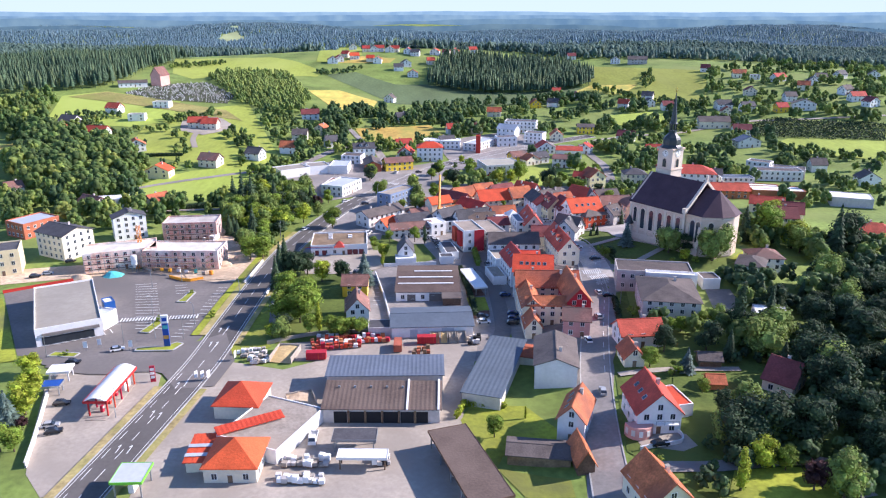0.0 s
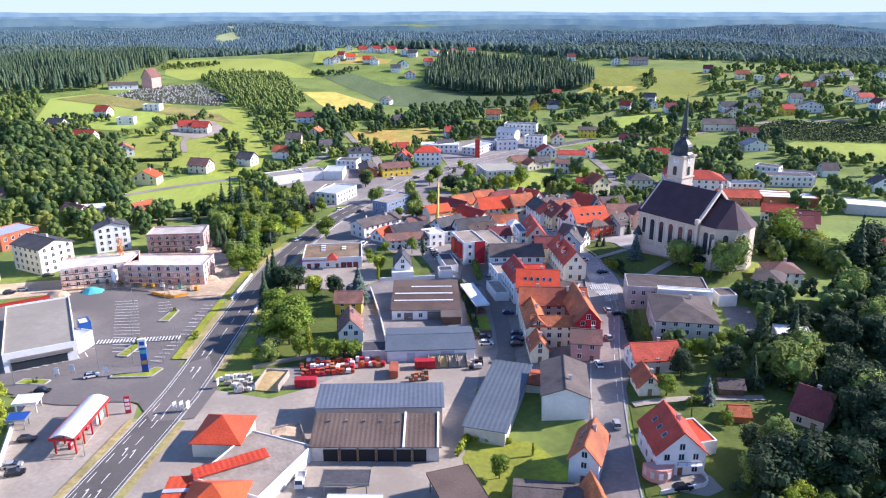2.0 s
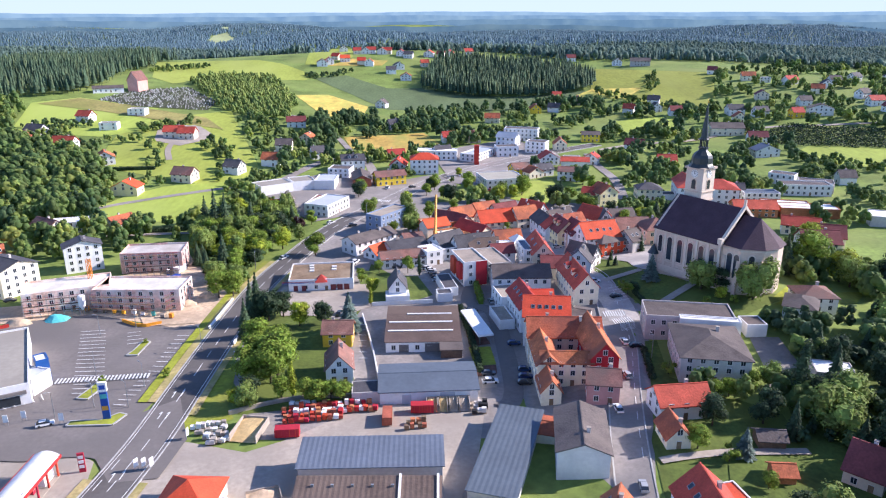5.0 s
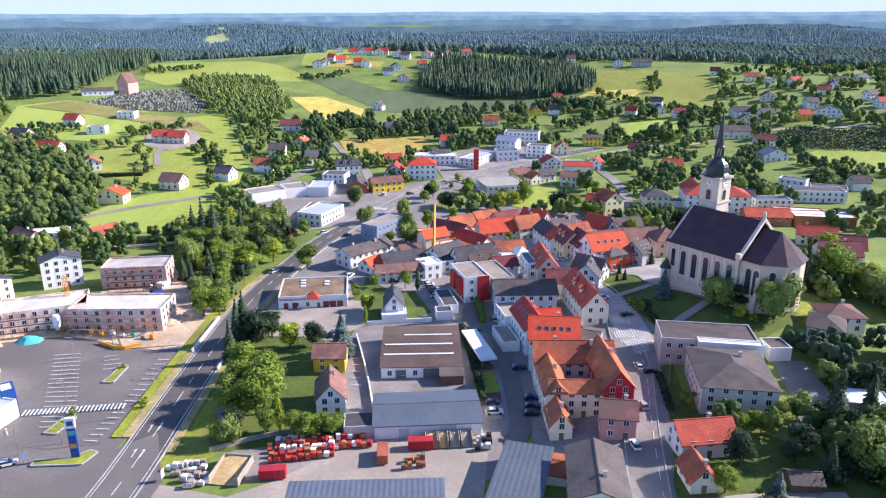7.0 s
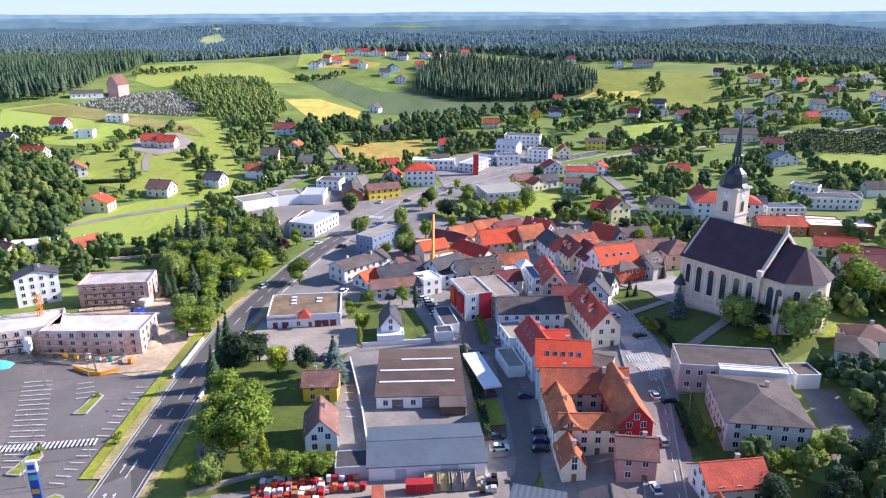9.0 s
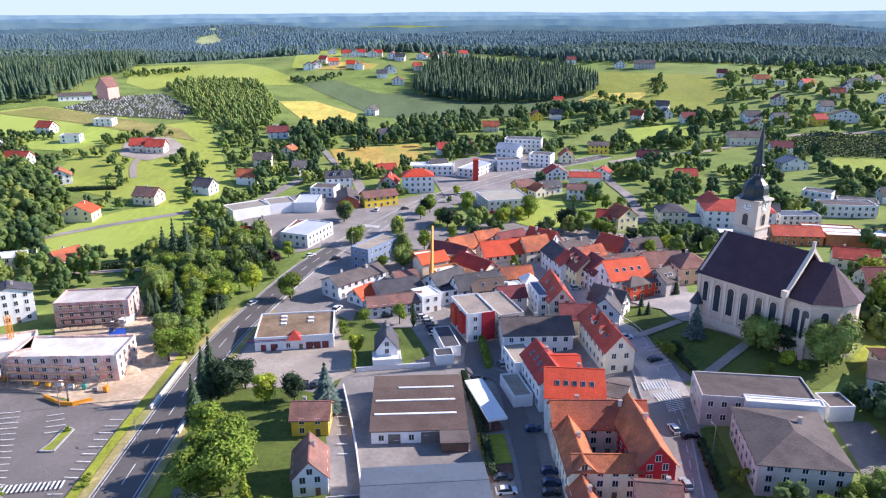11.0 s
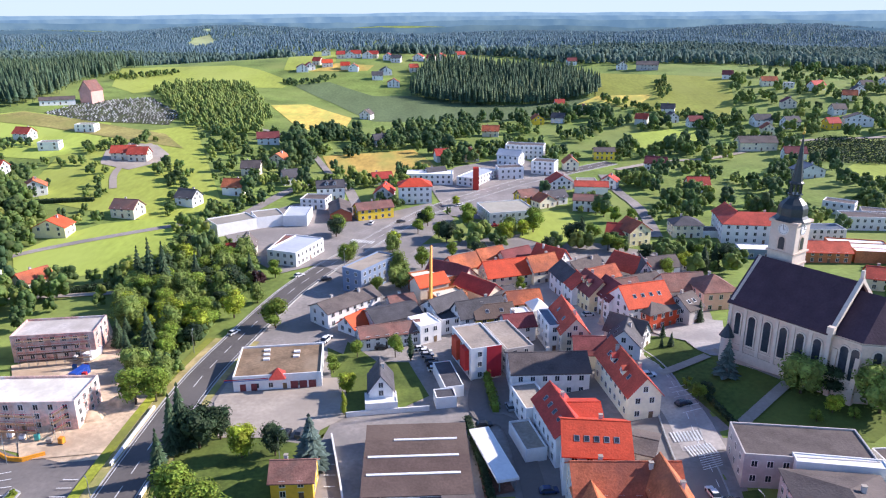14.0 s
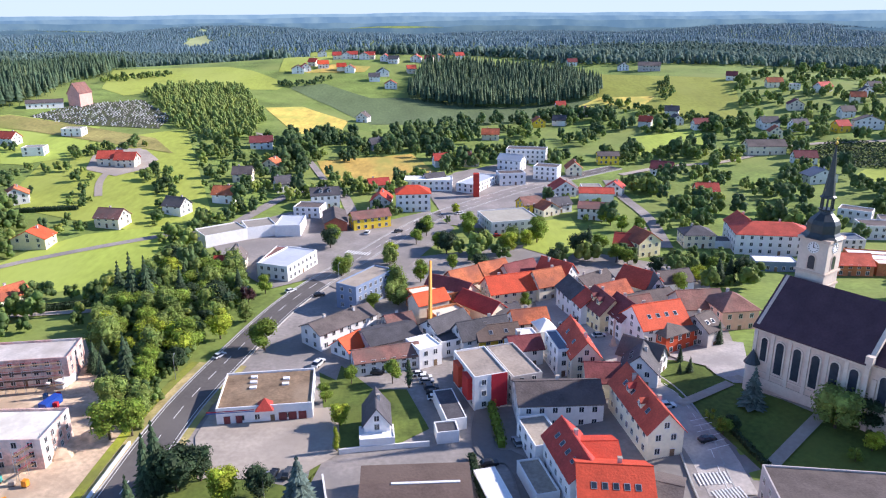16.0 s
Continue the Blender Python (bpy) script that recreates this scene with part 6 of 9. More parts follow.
building("house", "white house with grey-brown roof on the green hillside", "house", -54.9, 761.6, -18.8, 10, 9, 5, "gy", 3.6, WHITE, ROOF_BG, win=2, group="hillside houses")
building("house", "white house with dark grey roof among garden trees", "house", -83.0, 534.7, 25.7, 9, 8, 5, "gx", 3.6, WHITE, ROOF_DG, win=2, group="hillside houses")
building("house", "white house with dark grey roof among garden trees", "house", 2.6, 549.5, 23.8, 12, 9, 5, "gx", 3.6, WHITE, ROOF_DG, win=2, group="hillside houses")
building("house", "cream house with orange roof among garden trees", "house", 27.2, 604.3, 11.9, 10, 8, 5, "gy", 3.6, CREAM, ROOF_R, win=2, group="hillside houses")
building("house", "cream house with orange roof on the green hillside", "house", 48.4, 690.6, -6.9, 13, 9, 5, "gx", 3.6, CREAM, ROOF_R, win=2, group="hillside houses")
building("house", "white house with red roof among garden trees", "house", 7.5, 602.4, 13.8, 9, 8, 5, "gx", 3.6, WHITE, ROOF_DR, win=2, group="hillside houses")
building("house", "yellow house with orange roof on the green hillside", "house", 93.3, 745.2, 8.3, 11, 9, 5, "gy", 3.6, YELLOW, ROOF_R, win=2, group="hillside houses")
building("house", "white house with dark grey roof on the green hillside", "house", 112.8, 749.8, -21.7, 11, 9, 5, "gx", 3.6, WHITE, ROOF_DG, win=2, group="hillside houses")
building("house", "white house with red roof on the green hillside", "house", 126.7, 823.9, 2.7, 9, 8, 5, "gx", 3.6, WHITE, ROOF_DR, win=2, group="hillside houses")
building("house", "cream house with dark red roof on the green hillside", "house", 142.3, 787.3, 2.2, 12, 9, 5, "gy", 3.6, CREAM, ROOF_DK, win=2, group="hillside houses")
building("house", "white house with red roof on the green hillside", "house", 178.5, 723.5, -27.3, 10, 8, 5, "gx", 3.6, WHITE, ROOF_DR, win=2, group="hillside houses")
building("house", "white house with dark grey roof on the green hillside", "house", 210.3, 754.7, -23.7, 11, 9, 5, "gx", 3.6, WHITE, ROOF_DG, win=2, group="hillside houses")
building("house", "white house with dark grey roof on the green hillside", "house", 202.8, 721.3, 3.9, 10, 8, 5, "gy", 3.6, WHITE, ROOF_DG, win=2, group="hillside houses")
building("house", "white house with dark red roof on the green hillside", "house", 216.0, 700.8, 1.6, 13, 9, 5, "gx", 3.6, WHITE, ROOF_DK, win=2, group="hillside houses")
building("house", "white house with dark grey roof on the green hillside", "house", 263.8, 689.0, 2.7, 14, 11, 5, "gx", 3.6, WHITE, ROOF_DG, win=2, group="hillside houses")
building("house", "cream house with orange roof on the green hillside", "house", 257.0, 661.6, -9.6, 10, 8, 5, "gy", 3.6, CREAM, ROOF_R, win=2, group="hillside houses")
building("house", "white house with dark grey roof on the green hillside", "house", 280.9, 675.5, 10.2, 12, 9, 5, "gx", 3.6, WHITE, ROOF_DG, win=2, group="hillside houses")
building("house", "yellow house with red roof on the green hillside", "house", 306.5, 663.2, 7.8, 10, 9, 5, "gx", 3.6, YELLOW, ROOF_DR, win=2, group="hillside houses")
building("house", "white house with grey-brown roof on the green hillside", "house", 327.7, 665.3, -16.2, 20, 9, 6, "gy", 3.6, WHITE, ROOF_BG, win=2, group="hillside houses")
building("house", "cream house with grey-brown roof among garden trees", "house", 230.9, 621.8, -2.3, 26, 12, 6, "gx", 3.6, CREAM, ROOF_BG, win=2, group="hillside houses")
building("house", "white house with dark red roof among garden trees", "house", 243.8, 591.7, -6.7, 14, 9, 5, "gx", 3.6, WHITE, ROOF_DK, win=2, group="hillside houses")
building("house", "white house with blue-grey roof among garden trees", "house", 230.7, 547.6, 7.8, 18, 10, 5, "gy", 3.6, WHITE, ROOF_G, win=2, group="hillside houses")
building("house", "white house with dark red roof among garden trees", "house", 145.7, 575.1, -25.8, 13, 10, 5, "gx", 3.6, WHITE, ROOF_DK, win=2, group="hillside houses")
building("house", "white house with red roof among garden trees", "house", 153.0, 520.2, -5.1, 12, 9, 5, "gx", 3.6, WHITE, ROOF_DR, win=2, group="hillside houses")
building("house", "cream house with dark red roof on the green hillside", "house", 305.8, 733.1, -12.8, 12, 9, 5, "gy", 3.6, CREAM, ROOF_DK, win=2, group="hillside houses")
building("house", "white house with red roof on the green hillside", "house", 355.5, 785.0, 21.7, 14, 9, 5, "gx", 3.6, WHITE, ROOF_DR, win=2, group="hillside houses")
building("house", "cream house with orange roof on the green hillside", "house", 327.2, 820.0, -8.3, 14, 9, 5, "gx", 3.6, CREAM, ROOF_R, win=2, group="hillside houses")
building("house", "white house with flat pale roof on the green hillside", "house", 335.7, 801.8, 2.7, 12, 8, 5, "f", 0.4, WHITE, GRAVEL_W, win=2, group="hillside houses")
building("house", "white house with dark red roof on the green hillside", "house", 306.3, 867.5, -24.3, 10, 8, 5, "gx", 3.6, WHITE, ROOF_DK, win=2, group="hillside houses")
building("house", "white house with grey-brown roof on the green hillside", "house", 395.0, 774.9, -0.1, 11, 9, 5, "gx", 3.6, WHITE, ROOF_BG, win=2, group="hillside houses")
building("house", "white house with dark grey roof on the green hillside", "house", 377.6, 756.0, -14.4, 10, 8, 5, "gy", 3.6, WHITE, ROOF_DG, win=2, group="hillside houses")
building("house", "white house with dark grey roof on the green hillside", "house", 423.5, 790.3, 26.8, 12, 9, 5, "gx", 3.6, WHITE, ROOF_DG, win=2, group="hillside houses")
building("house", "white house with red roof on the green hillside", "house", 385.1, 683.5, 6.6, 14, 9, 5, "gx", 3.6, WHITE, ROOF_DR, win=2, group="hillside houses")
building("house", "white house with dark red roof on the green hillside", "house", 386.0, 661.2, 23.2, 13, 9, 5, "gy", 3.6, WHITE, ROOF_DK, win=2, group="hillside houses")
building("house", "cream house with orange roof on the green hillside", "house", 361.0, 738.8, -22.9, 11, 9, 5, "gx", 3.6, CREAM, ROOF_R, win=2, group="hillside houses")
building("house", "white house with grey-brown roof on the green hillside", "house", 388.6, 710.8, 26.1, 12, 9, 5, "gx", 3.6, WHITE, ROOF_BG, win=2, group="hillside houses")
building("house", "white house with dark grey roof on the green hillside", "house", 460.2, 791.7, -25.6, 12, 9, 5, "gy", 3.6, WHITE, ROOF_DG, win=2, group="hillside houses")
building("house", "white house with grey-brown roof on the green hillside", "house", 330.1, 699.5, 4.5, 11, 8, 5, "gx", 3.6, WHITE, ROOF_BG, win=2, group="hillside houses")
building("house", "grey house with grey-brown roof on the green hillside", "house", 249.6, 956.9, -15.4, 24, 12, 6, "gx", 3.6, GREY_W, ROOF_BG, win=2, group="hillside houses")
building("house", "white house with grey-brown roof on the green hillside", "house", 224.3, 971.0, -10.8, 12, 9, 5, "gy", 3.6, WHITE, ROOF_BG, win=2, group="hillside houses")
building("house", "white house with dark red roof on the green hillside", "house", 175.0, 1018.4, -0.3, 11, 9, 5, "gx", 3.6, WHITE, ROOF_DK, win=2, group="hillside houses")
building("mortuary_hall", "low white cemetery hall with grey roof", "hall", -303.5, 722.7, 24.0, 26, 11, 4, "gx", 2.0, WHITE, ROOF_BG, win=2)
building("house", "white house with grey-brown roof among garden trees", "house", 257.5, 430.6, -3.1, 12, 9, 5, "gy", 3.6, WHITE, ROOF_BG, win=2, group="hillside houses")
building("house", "white house with grey-brown roof among garden trees", "house", 245.2, 467.5, -1.3, 10, 8, 5, "gx", 3.6, WHITE, ROOF_BG, win=2, group="hillside houses")
building("house", "cream house with dark grey roof among garden trees", "house", 167.1, 438.6, -4.8, 9, 7, 5, "gx", 3.6, CREAM, ROOF_DG, win=2, group="hillside houses")
building("house", "white house with red roof on the ridge", "house", -131.2, 1010.0, -20, 10, 9, 5, "gx", 3.6, CREAM, ROOF_DR, win=2, group="ridge village houses")
building("house", "white house with red roof on the ridge", "house", -136.9, 985.0, 17, 11, 9, 5, "gy", 3.6, WHITE, ROOF_DR, win=2, group="ridge village houses")
building("house", "white house with bright orange-red roof on the ridge", "house", -118.6, 1000.0, 14, 12, 9, 5, "gx", 3.6, WHITE, ROOF_O, win=2, group="ridge village houses")
building("house", "white house with dark red roof on the ridge", "house", -144.3, 975.0, 11, 13, 9, 5, "gy", 3.6, WHITE, ROOF_DK, win=2, group="ridge village houses")
building("house", "white house with red roof on the ridge", "house", -107.8, 1050.0, 8, 10, 9, 5, "gx", 3.6, CREAM, ROOF_DR, win=2, group="ridge village houses")
building("house", "white house with dark red roof on the ridge", "house", -96.9, 1052.0, 5, 11, 9, 5, "gy", 3.6, WHITE, ROOF_DK, win=2, group="ridge village houses")
building("house", "white house with red roof on the ridge", "house", -89.2, 1055.0, 2, 12, 9, 5, "gx", 3.6, WHITE, ROOF_DR, win=2, group="ridge village houses")
building("house", "white house with red roof on the ridge", "house", -74.5, 1050.0, -1, 13, 9, 5, "gy", 3.6, WHITE, ROOF_DR, win=2, group="ridge village houses")
building("house", "white house with red roof on the ridge", "house", -66.7, 1052.0, -4, 10, 9, 5, "gx", 3.6, CREAM, ROOF_DR, win=2, group="ridge village houses")
building("house", "white house with red roof on the ridge", "house", -48.7, 1040.0, -7, 11, 9, 5, "gy", 3.6, WHITE, ROOF_DR, win=2, group="ridge village houses")
building("house", "white house with dark grey roof on the ridge", "house", -38.1, 1030.0, -10, 12, 9, 5, "gx", 3.6, WHITE, ROOF_DG, win=2, group="ridge village houses")
building("house", "white house with red roof on the ridge", "house", -11.0, 1040.0, -13, 13, 9, 5, "gy", 3.6, WHITE, ROOF_DR, win=2, group="ridge village houses")
building("house", "white house with dark red roof on the ridge", "house", 4.7, 1035.0, -16, 10, 9, 5, "gx", 3.6, CREAM, ROOF_DK, win=2, group="ridge village houses")
building("house", "white house with red roof on the ridge", "house", 16.6, 1045.0, -19, 11, 9, 5, "gy", 3.6, WHITE, ROOF_DR, win=2, group="ridge village houses")
building("house", "white house with red roof on the ridge", "house", 41.6, 1060.0, 18, 12, 9, 5, "gx", 3.6, WHITE, ROOF_DR, win=2, group="ridge village houses")
building("house", "white house with dark grey roof on the ridge", "house", -48.6, 975.0, 15, 13, 9, 5, "gy", 3.6, WHITE, ROOF_DG, win=2, group="ridge village houses")
building("house", "white house with red roof on the ridge", "house", -16.4, 990.0, 12, 10, 9, 5, "gx", 3.6, CREAM, ROOF_DR, win=2, group="ridge village houses")
building("house", "white house with dark grey roof on the ridge", "house", -129.1, 1075.0, 9, 11, 9, 5, "gy", 3.6, WHITE, ROOF_DG, win=2, group="ridge village houses")
building("house", "white house with dark grey roof on the ridge", "house", -57.0, 955.0, 6, 12, 9, 5, "gx", 3.6, WHITE, ROOF_DG, win=2, group="ridge village houses")
building("house", "white house with red roof on the ridge", "house", -37.9, 930.0, 3, 13, 9, 5, "gy", 3.6, WHITE, ROOF_DR, win=2, group="ridge village houses")
building("house", "white house with bright orange-red roof on the ridge", "house", -96.4, 990.0, 0, 10, 9, 5, "gx", 3.6, CREAM, ROOF_O, win=2, group="ridge village houses")
building("house", "white house with orange roof on the ridge", "house", -86.3, 985.0, -3, 11, 9, 5, "gy", 3.6, WHITE, ROOF_R, win=2, group="ridge village houses")

# trees that stand alone
tree("green", -56.7, 246.6, 12)
tree("green", -48.3, 239.3, 12)
tree("green", -53.8, 232.9, 13)
tree("green", -47.2, 229.0, 15)
tree("deep", -52.0, 214.5, 9)
tree("green", -33.5, 213.7, 8)
tree("conifer", -62.3, 269.4, 18)
tree("deep", -54.4, 272.9, 12)
tree("conifer", -63.1, 255.9, 14)
tree("blue", -30.2, 261.0, 14)
tree("bright", -47.3, 264.8, 10)
tree("deep", -58.6, 269.4, 14)
tree("conifer", -64.0, 267.7, 16)
tree("green", -48.4, 225.4, 14)
tree("green", -54.5, 225.6, 12)
tree("column", -40.6, 217.4, 11)
tree("green", -43.6, 216.4, 8)
tree("willow", -51.9, 212.0, 8)
tree("green", -36.1, 214.1, 8)
tree("green", -29.9, 215.0, 7)
tree("green", -26.6, 214.3, 7)
tree("deep", -39.5, 265.4, 9)
tree("bush", -35.4, 255.3, 6)
tree("bright", -25.7, 294.8, 7)
tree("column", -25.1, 283.2, 7)
tree("green", -30.7, 306.6, 6)
tree("cypress", -8.3, 313.7, 9)
tree("green", -13.0, 316.4, 8)
tree("green", -24.6, 316.7, 6)
tree("willow", 90.6, 276.0, 13)
tree("deep", 97.8, 274.0, 10)
tree("willow", 104.8, 266.2, 17)
tree("bright", 94.1, 267.2, 6)
tree("conifer", 65.9, 308.9, 4)
tree("conifer", 126.8, 291.3, 16)
tree("conifer", 137.8, 293.1, 15)
tree("bright", 158.5, 337.7, 13)
tree("green", 65.9, 278.6, 5)
tree("deep", 68.9, 279.8, 5)
tree("bush", 65.1, 285.0, 4)
tree("green", 114.4, 276.2, 7)
tree("bush", 97.8, 264.3, 4)
tree("bush", 88.9, 264.5, 4)
tree("blue", 76.6, 288.1, 11)
tree("green", 138.0, 295.0, 19)
tree("bright", 146.9, 290.2, 15)
tree("willow", 147.8, 284.5, 14)
tree("conifer", 158.2, 277.1, 24)
tree("deep", 166.1, 283.2, 20)
tree("conifer", 68.7, 316.5, 5)
tree("cypress", 91.2, 205.0, 19)
tree("willow", 88.2, 215.4, 8)
tree("column", 54.9, 195.4, 6)
tree("green", 59.2, 186.4, 7)
tree("blue", 68.6, 182.9, 8)
tree("green", 71.7, 209.2, 6)
tree("green", 75.5, 210.0, 6)
tree("bush", 68.1, 212.2, 5)
tree("green", 82.9, 213.3, 6)
tree("bright", -109.1, 166.2, 11)
tree("bright", -112.4, 176.5, 9)
tree("blue", -110.9, 161.6, 10)
tree("copper", -105.9, 158.9, 5)
tree("green", -102.7, 149.6, 7)
tree("green", -106.1, 149.6, 8)
tree("bright", -119.4, 187.9, 8)
tree("green", 12.7, 155.6, 7)
tree("column", 21.3, 164.2, 4)
tree("bright", 71.2, 137.8, 9)
tree("green", 75.7, 136.8, 7)
tree("copper", 78.6, 129.8, 9)
tree("column", 63.0, 129.8, 11)
tree("willow", 76.2, 146.6, 8)
tree("willow", 66.3, 146.6, 10)
tree("bush", 47.5, 136.3, 5)
tree("bush", 63.4, 222.5, 5)
tree("green", -53.9, 339.6, 11)
tree("green", -36.7, 405.2, 9)
tree("deep", -45.5, 441.3, 12)
tree("willow", -18.0, 417.9, 9)
tree("willow", -13.2, 374.7, 10)
tree("green", -22.0, 369.9, 7)
tree("deep", 6.0, 431.6, 10)
tree("green", -5.1, 397.4, 10)
tree("green", 17.3, 455.6, 9)
tree("bright", 33.0, 430.3, 11)
tree("green", 47.6, 445.6, 13)
tree("green", 22.4, 396.1, 10)
tree("green", 7.6, 409.8, 8)
tree("cypress", 65.5, 421.0, 15)
tree("deep", 62.7, 425.0, 14)
tree("green", 72.0, 428.4, 10)
tree("green", 76.4, 416.5, 9)
tree("green", 80.0, 412.5, 8)
tree("deep", 88.1, 400.7, 8)
tree("bright", 100.8, 389.0, 8)
tree("green", 88.7, 376.0, 9)
tree("green", 108.9, 395.8, 9)
tree("willow", 101.6, 403.7, 8)
tree("conifer", 106.9, 385.2, 12)
tree("conifer", 112.5, 388.4, 11)
tree("deep", 116.8, 388.2, 11)
tree("conifer", 83.5, 326.6, 8)
tree("green", 31.9, 368.5, 6)
tree("copper", 59.9, 339.1, 5)
tree("green", 87.5, 470.6, 10)
tree("green", 90.5, 461.1, 9)
tree("green", 98.6, 460.7, 8)
tree("green", 84.5, 475.6, 8)
tree("green", 2.4, 439.6, 8)
tree("deep", -5.1, 456.5, 8)
tree("conifer", 68.9, 309.4, 5)
tree("deep", 19.0, 409.3, 9)
tree("deep", 34.1, 401.3, 8)
tree("deep", 49.9, 414.1, 9)
tree("conifer", -106.9, 374.7, 22)
tree("conifer", -102.4, 376.0, 20)
tree("conifer", -112.0, 376.5, 18)
tree("conifer", -89.3, 372.9, 17)
tree("willow", -82.2, 383.2, 13)
tree("conifer", -86.5, 315.8, 18)
tree("copper", -67.3, 377.1, 9)
tree("copper", -76.0, 400.6, 9)
tree("green", -63.5, 388.1, 8)
tree("green", -81.6, 290.2, 12)
tree("willow", -87.5, 306.7, 11)
tree("green", -81.7, 315.6, 9)
tree("bright", -77.7, 332.8, 11)
tree("bright", -69.9, 348.5, 11)
tree("willow", -64.8, 361.9, 8)

tree("green", -44.9, 445.5, 11)
tree("willow", -36.2, 406.9, 10)
tree("bright", -17.7, 423.8, 9)
tree("green", -2.5, 457.5, 11)
tree("deep", 6.4, 436.3, 11)
tree("green", 17.1, 463.8, 11)
tree("willow", 35.7, 441.9, 10)
tree("green", 49.4, 452.4, 11)
tree("willow", -14.1, 385.2, 12)
tree("bright", 12.9, 495.0, 6)
tree("green", -7.2, 445.2, 8)
tree("bright", 42.0, 440.4, 9)
tree("green", 23.6, 445.0, 7)
for x, y, h, k in ((70, 151, 11, "deep"), (74, 156, 12, "willow"), (77, 147, 13, "conifer"), (71, 161, 8, "deep"), (73, 147, 9, "willow"), (69, 171, 5, "green"), (101, 168, 17, "deep"), (103, 178, 18, "deep"), (100, 160, 15, "conifer"), (98, 150, 14, "deep"), (66, 196, 9, "deep"), (79, 197, 11, "deep"), (83, 190, 11, "conifer"), (80, 147, 8, "willow")):
    tree(k, x, y, h, "shaded garden trees")

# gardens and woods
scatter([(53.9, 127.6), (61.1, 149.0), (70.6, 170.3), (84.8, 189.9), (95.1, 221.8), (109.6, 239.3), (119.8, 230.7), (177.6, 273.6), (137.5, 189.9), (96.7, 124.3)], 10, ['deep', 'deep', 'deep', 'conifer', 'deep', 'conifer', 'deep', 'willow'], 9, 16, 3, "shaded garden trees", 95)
scatter([(49.6, 186.8), (55.3, 189.9), (72.6, 182.9), (68.3, 170.3), (56.1, 137.8), (49.1, 165.0)], 9, ['bush', 'green', 'deep'], 3, 6, 4, "garden shrubs", 26)
scatter([(-76.6, 273.5), (-93.6, 308.2), (-112.0, 355.1), (-115.0, 393.5), (-105.4, 425.0), (-83.8, 429.6), (-69.2, 383.8), (-75.6, 347.5), (-75.9, 307.8)], 7.5, ['green', 'deep', 'bright', 'willow', 'conifer', 'green'], 8, 13, 5, "roadside wood", 75)
scatter([(-47.7, 208.0), (-54.5, 235.5), (-59.5, 273.1), (-49.0, 280.5), (-39.3, 246.2), (-44.5, 235.3), (-24.9, 216.0), (-23.8, 207.5)], 8, ['green', 'deep', 'willow'], 6, 10, 6, "garden trees", 36)
wood("wooded_slope", "dense broad-leaved wood on the slope", [(-257.5, 421.7), (-301.7, 495.0), (-313.0, 553.7), (-279.1, 545.9), (-225.8, 504.5), (-191.2, 461.6), (-179.5, 424.5), (-182.1, 387.1), (-211.2, 389.4)], 6.5, "leafy", MIXED, 9, 15, 47, 0.9, 0.05)
wood("valley_trees", "valley trees and bushes between houses", [(-212.9, 333.1), (-254.2, 404.1), (-211.2, 389.4), (-155.7, 375.2), (-117.3, 358.3), (-95.9, 342.7), (-104.2, 375.2), (-123.3, 399.9), (-120.4, 412.9), (-141.4, 323.8), (-180.3, 333.1)], 8, "leafy", MIXED, 5, 11, 48, 0.9, 0.05)
wood("villa_trees", "leafy trees in the villa gardens", [(112.2, 262.5), (123.0, 297.3), (200.3, 312.5), (173.7, 266.8)], 8, "leafy", MIXED, 6, 12, 49, 0.9, 0.05)
scatter([(6.9, 393.8), (-6.1, 385.4), (-15.8, 364.6), (-23.3, 360.1), (-41.3, 365.7), (-37.1, 398.9), (-1.4, 431.9), (23.8, 438.6), (54.5, 413.8), (73.1, 412.9), (57.4, 429.1), (26.6, 415.8)], 9, ['green', 'deep', 'bright'], 5, 9, 10, "town trees", 34)
scatter([(68.1, 325.3), (88.4, 336.5), (74.0, 259.3), (61.7, 292.7)], 8, ['bush', 'green', 'deep'], 2, 5, 12, "churchyard shrubs", 26)
scatter([(-44.5, 212.7), (-57.2, 212.7), (-67.6, 277.1), (-52.7, 284.0), (-37.4, 241.2), (-33.1, 277.1), (-32.0, 315.1), (-21.2, 306.8), (-20.7, 264.1), (-32.1, 231.0)], 9, ['green', 'deep', 'bright'], 5, 9, 13, "garden trees", 30)
wood("garden_trees", "garden trees and hedges among the houses", [(-218.6, 342.7), (-355.1, 582.8), (-312.4, 606.9), (-186.0, 522.1), (-142.4, 699.0), (-44.1, 676.6), (126.9, 761.4), (370.8, 608.7), (200.3, 312.5), (172.9, 427.6), (118.3, 427.9), (42.4, 459.1), (-31.6, 473.8), (-78.8, 441.4), (-107.2, 375.2)], 7.5, "leafy", MIXED, 4, 10, 21, 0.95, 0.2, cluster=0.25)
wood("garden_trees", "dark garden trees between the houses", [(-218.6, 342.7), (-355.1, 582.8), (-312.4, 606.9), (-186.0, 522.1), (-142.4, 699.0), (-44.1, 676.6), (126.9, 761.4), (370.8, 608.7), (200.3, 312.5), (172.9, 427.6), (118.3, 427.9), (42.4, 459.1), (-31.6, 473.8), (-78.8, 441.4), (-107.2, 375.2)], 15, "leafy", BELT, 7, 14, 22, 0.85, 0.3, cluster=-0.3)
wood("garden_trees", "trees among the hillside houses", [(224.2, 646.9), (300.5, 865.9), (446.0, 954.3), (602.2, 1011.1), (356.1, 582.5)], 8.5, "leafy", MIXED, 5, 11, 23, 0.9, 0.2, cluster=0.1)
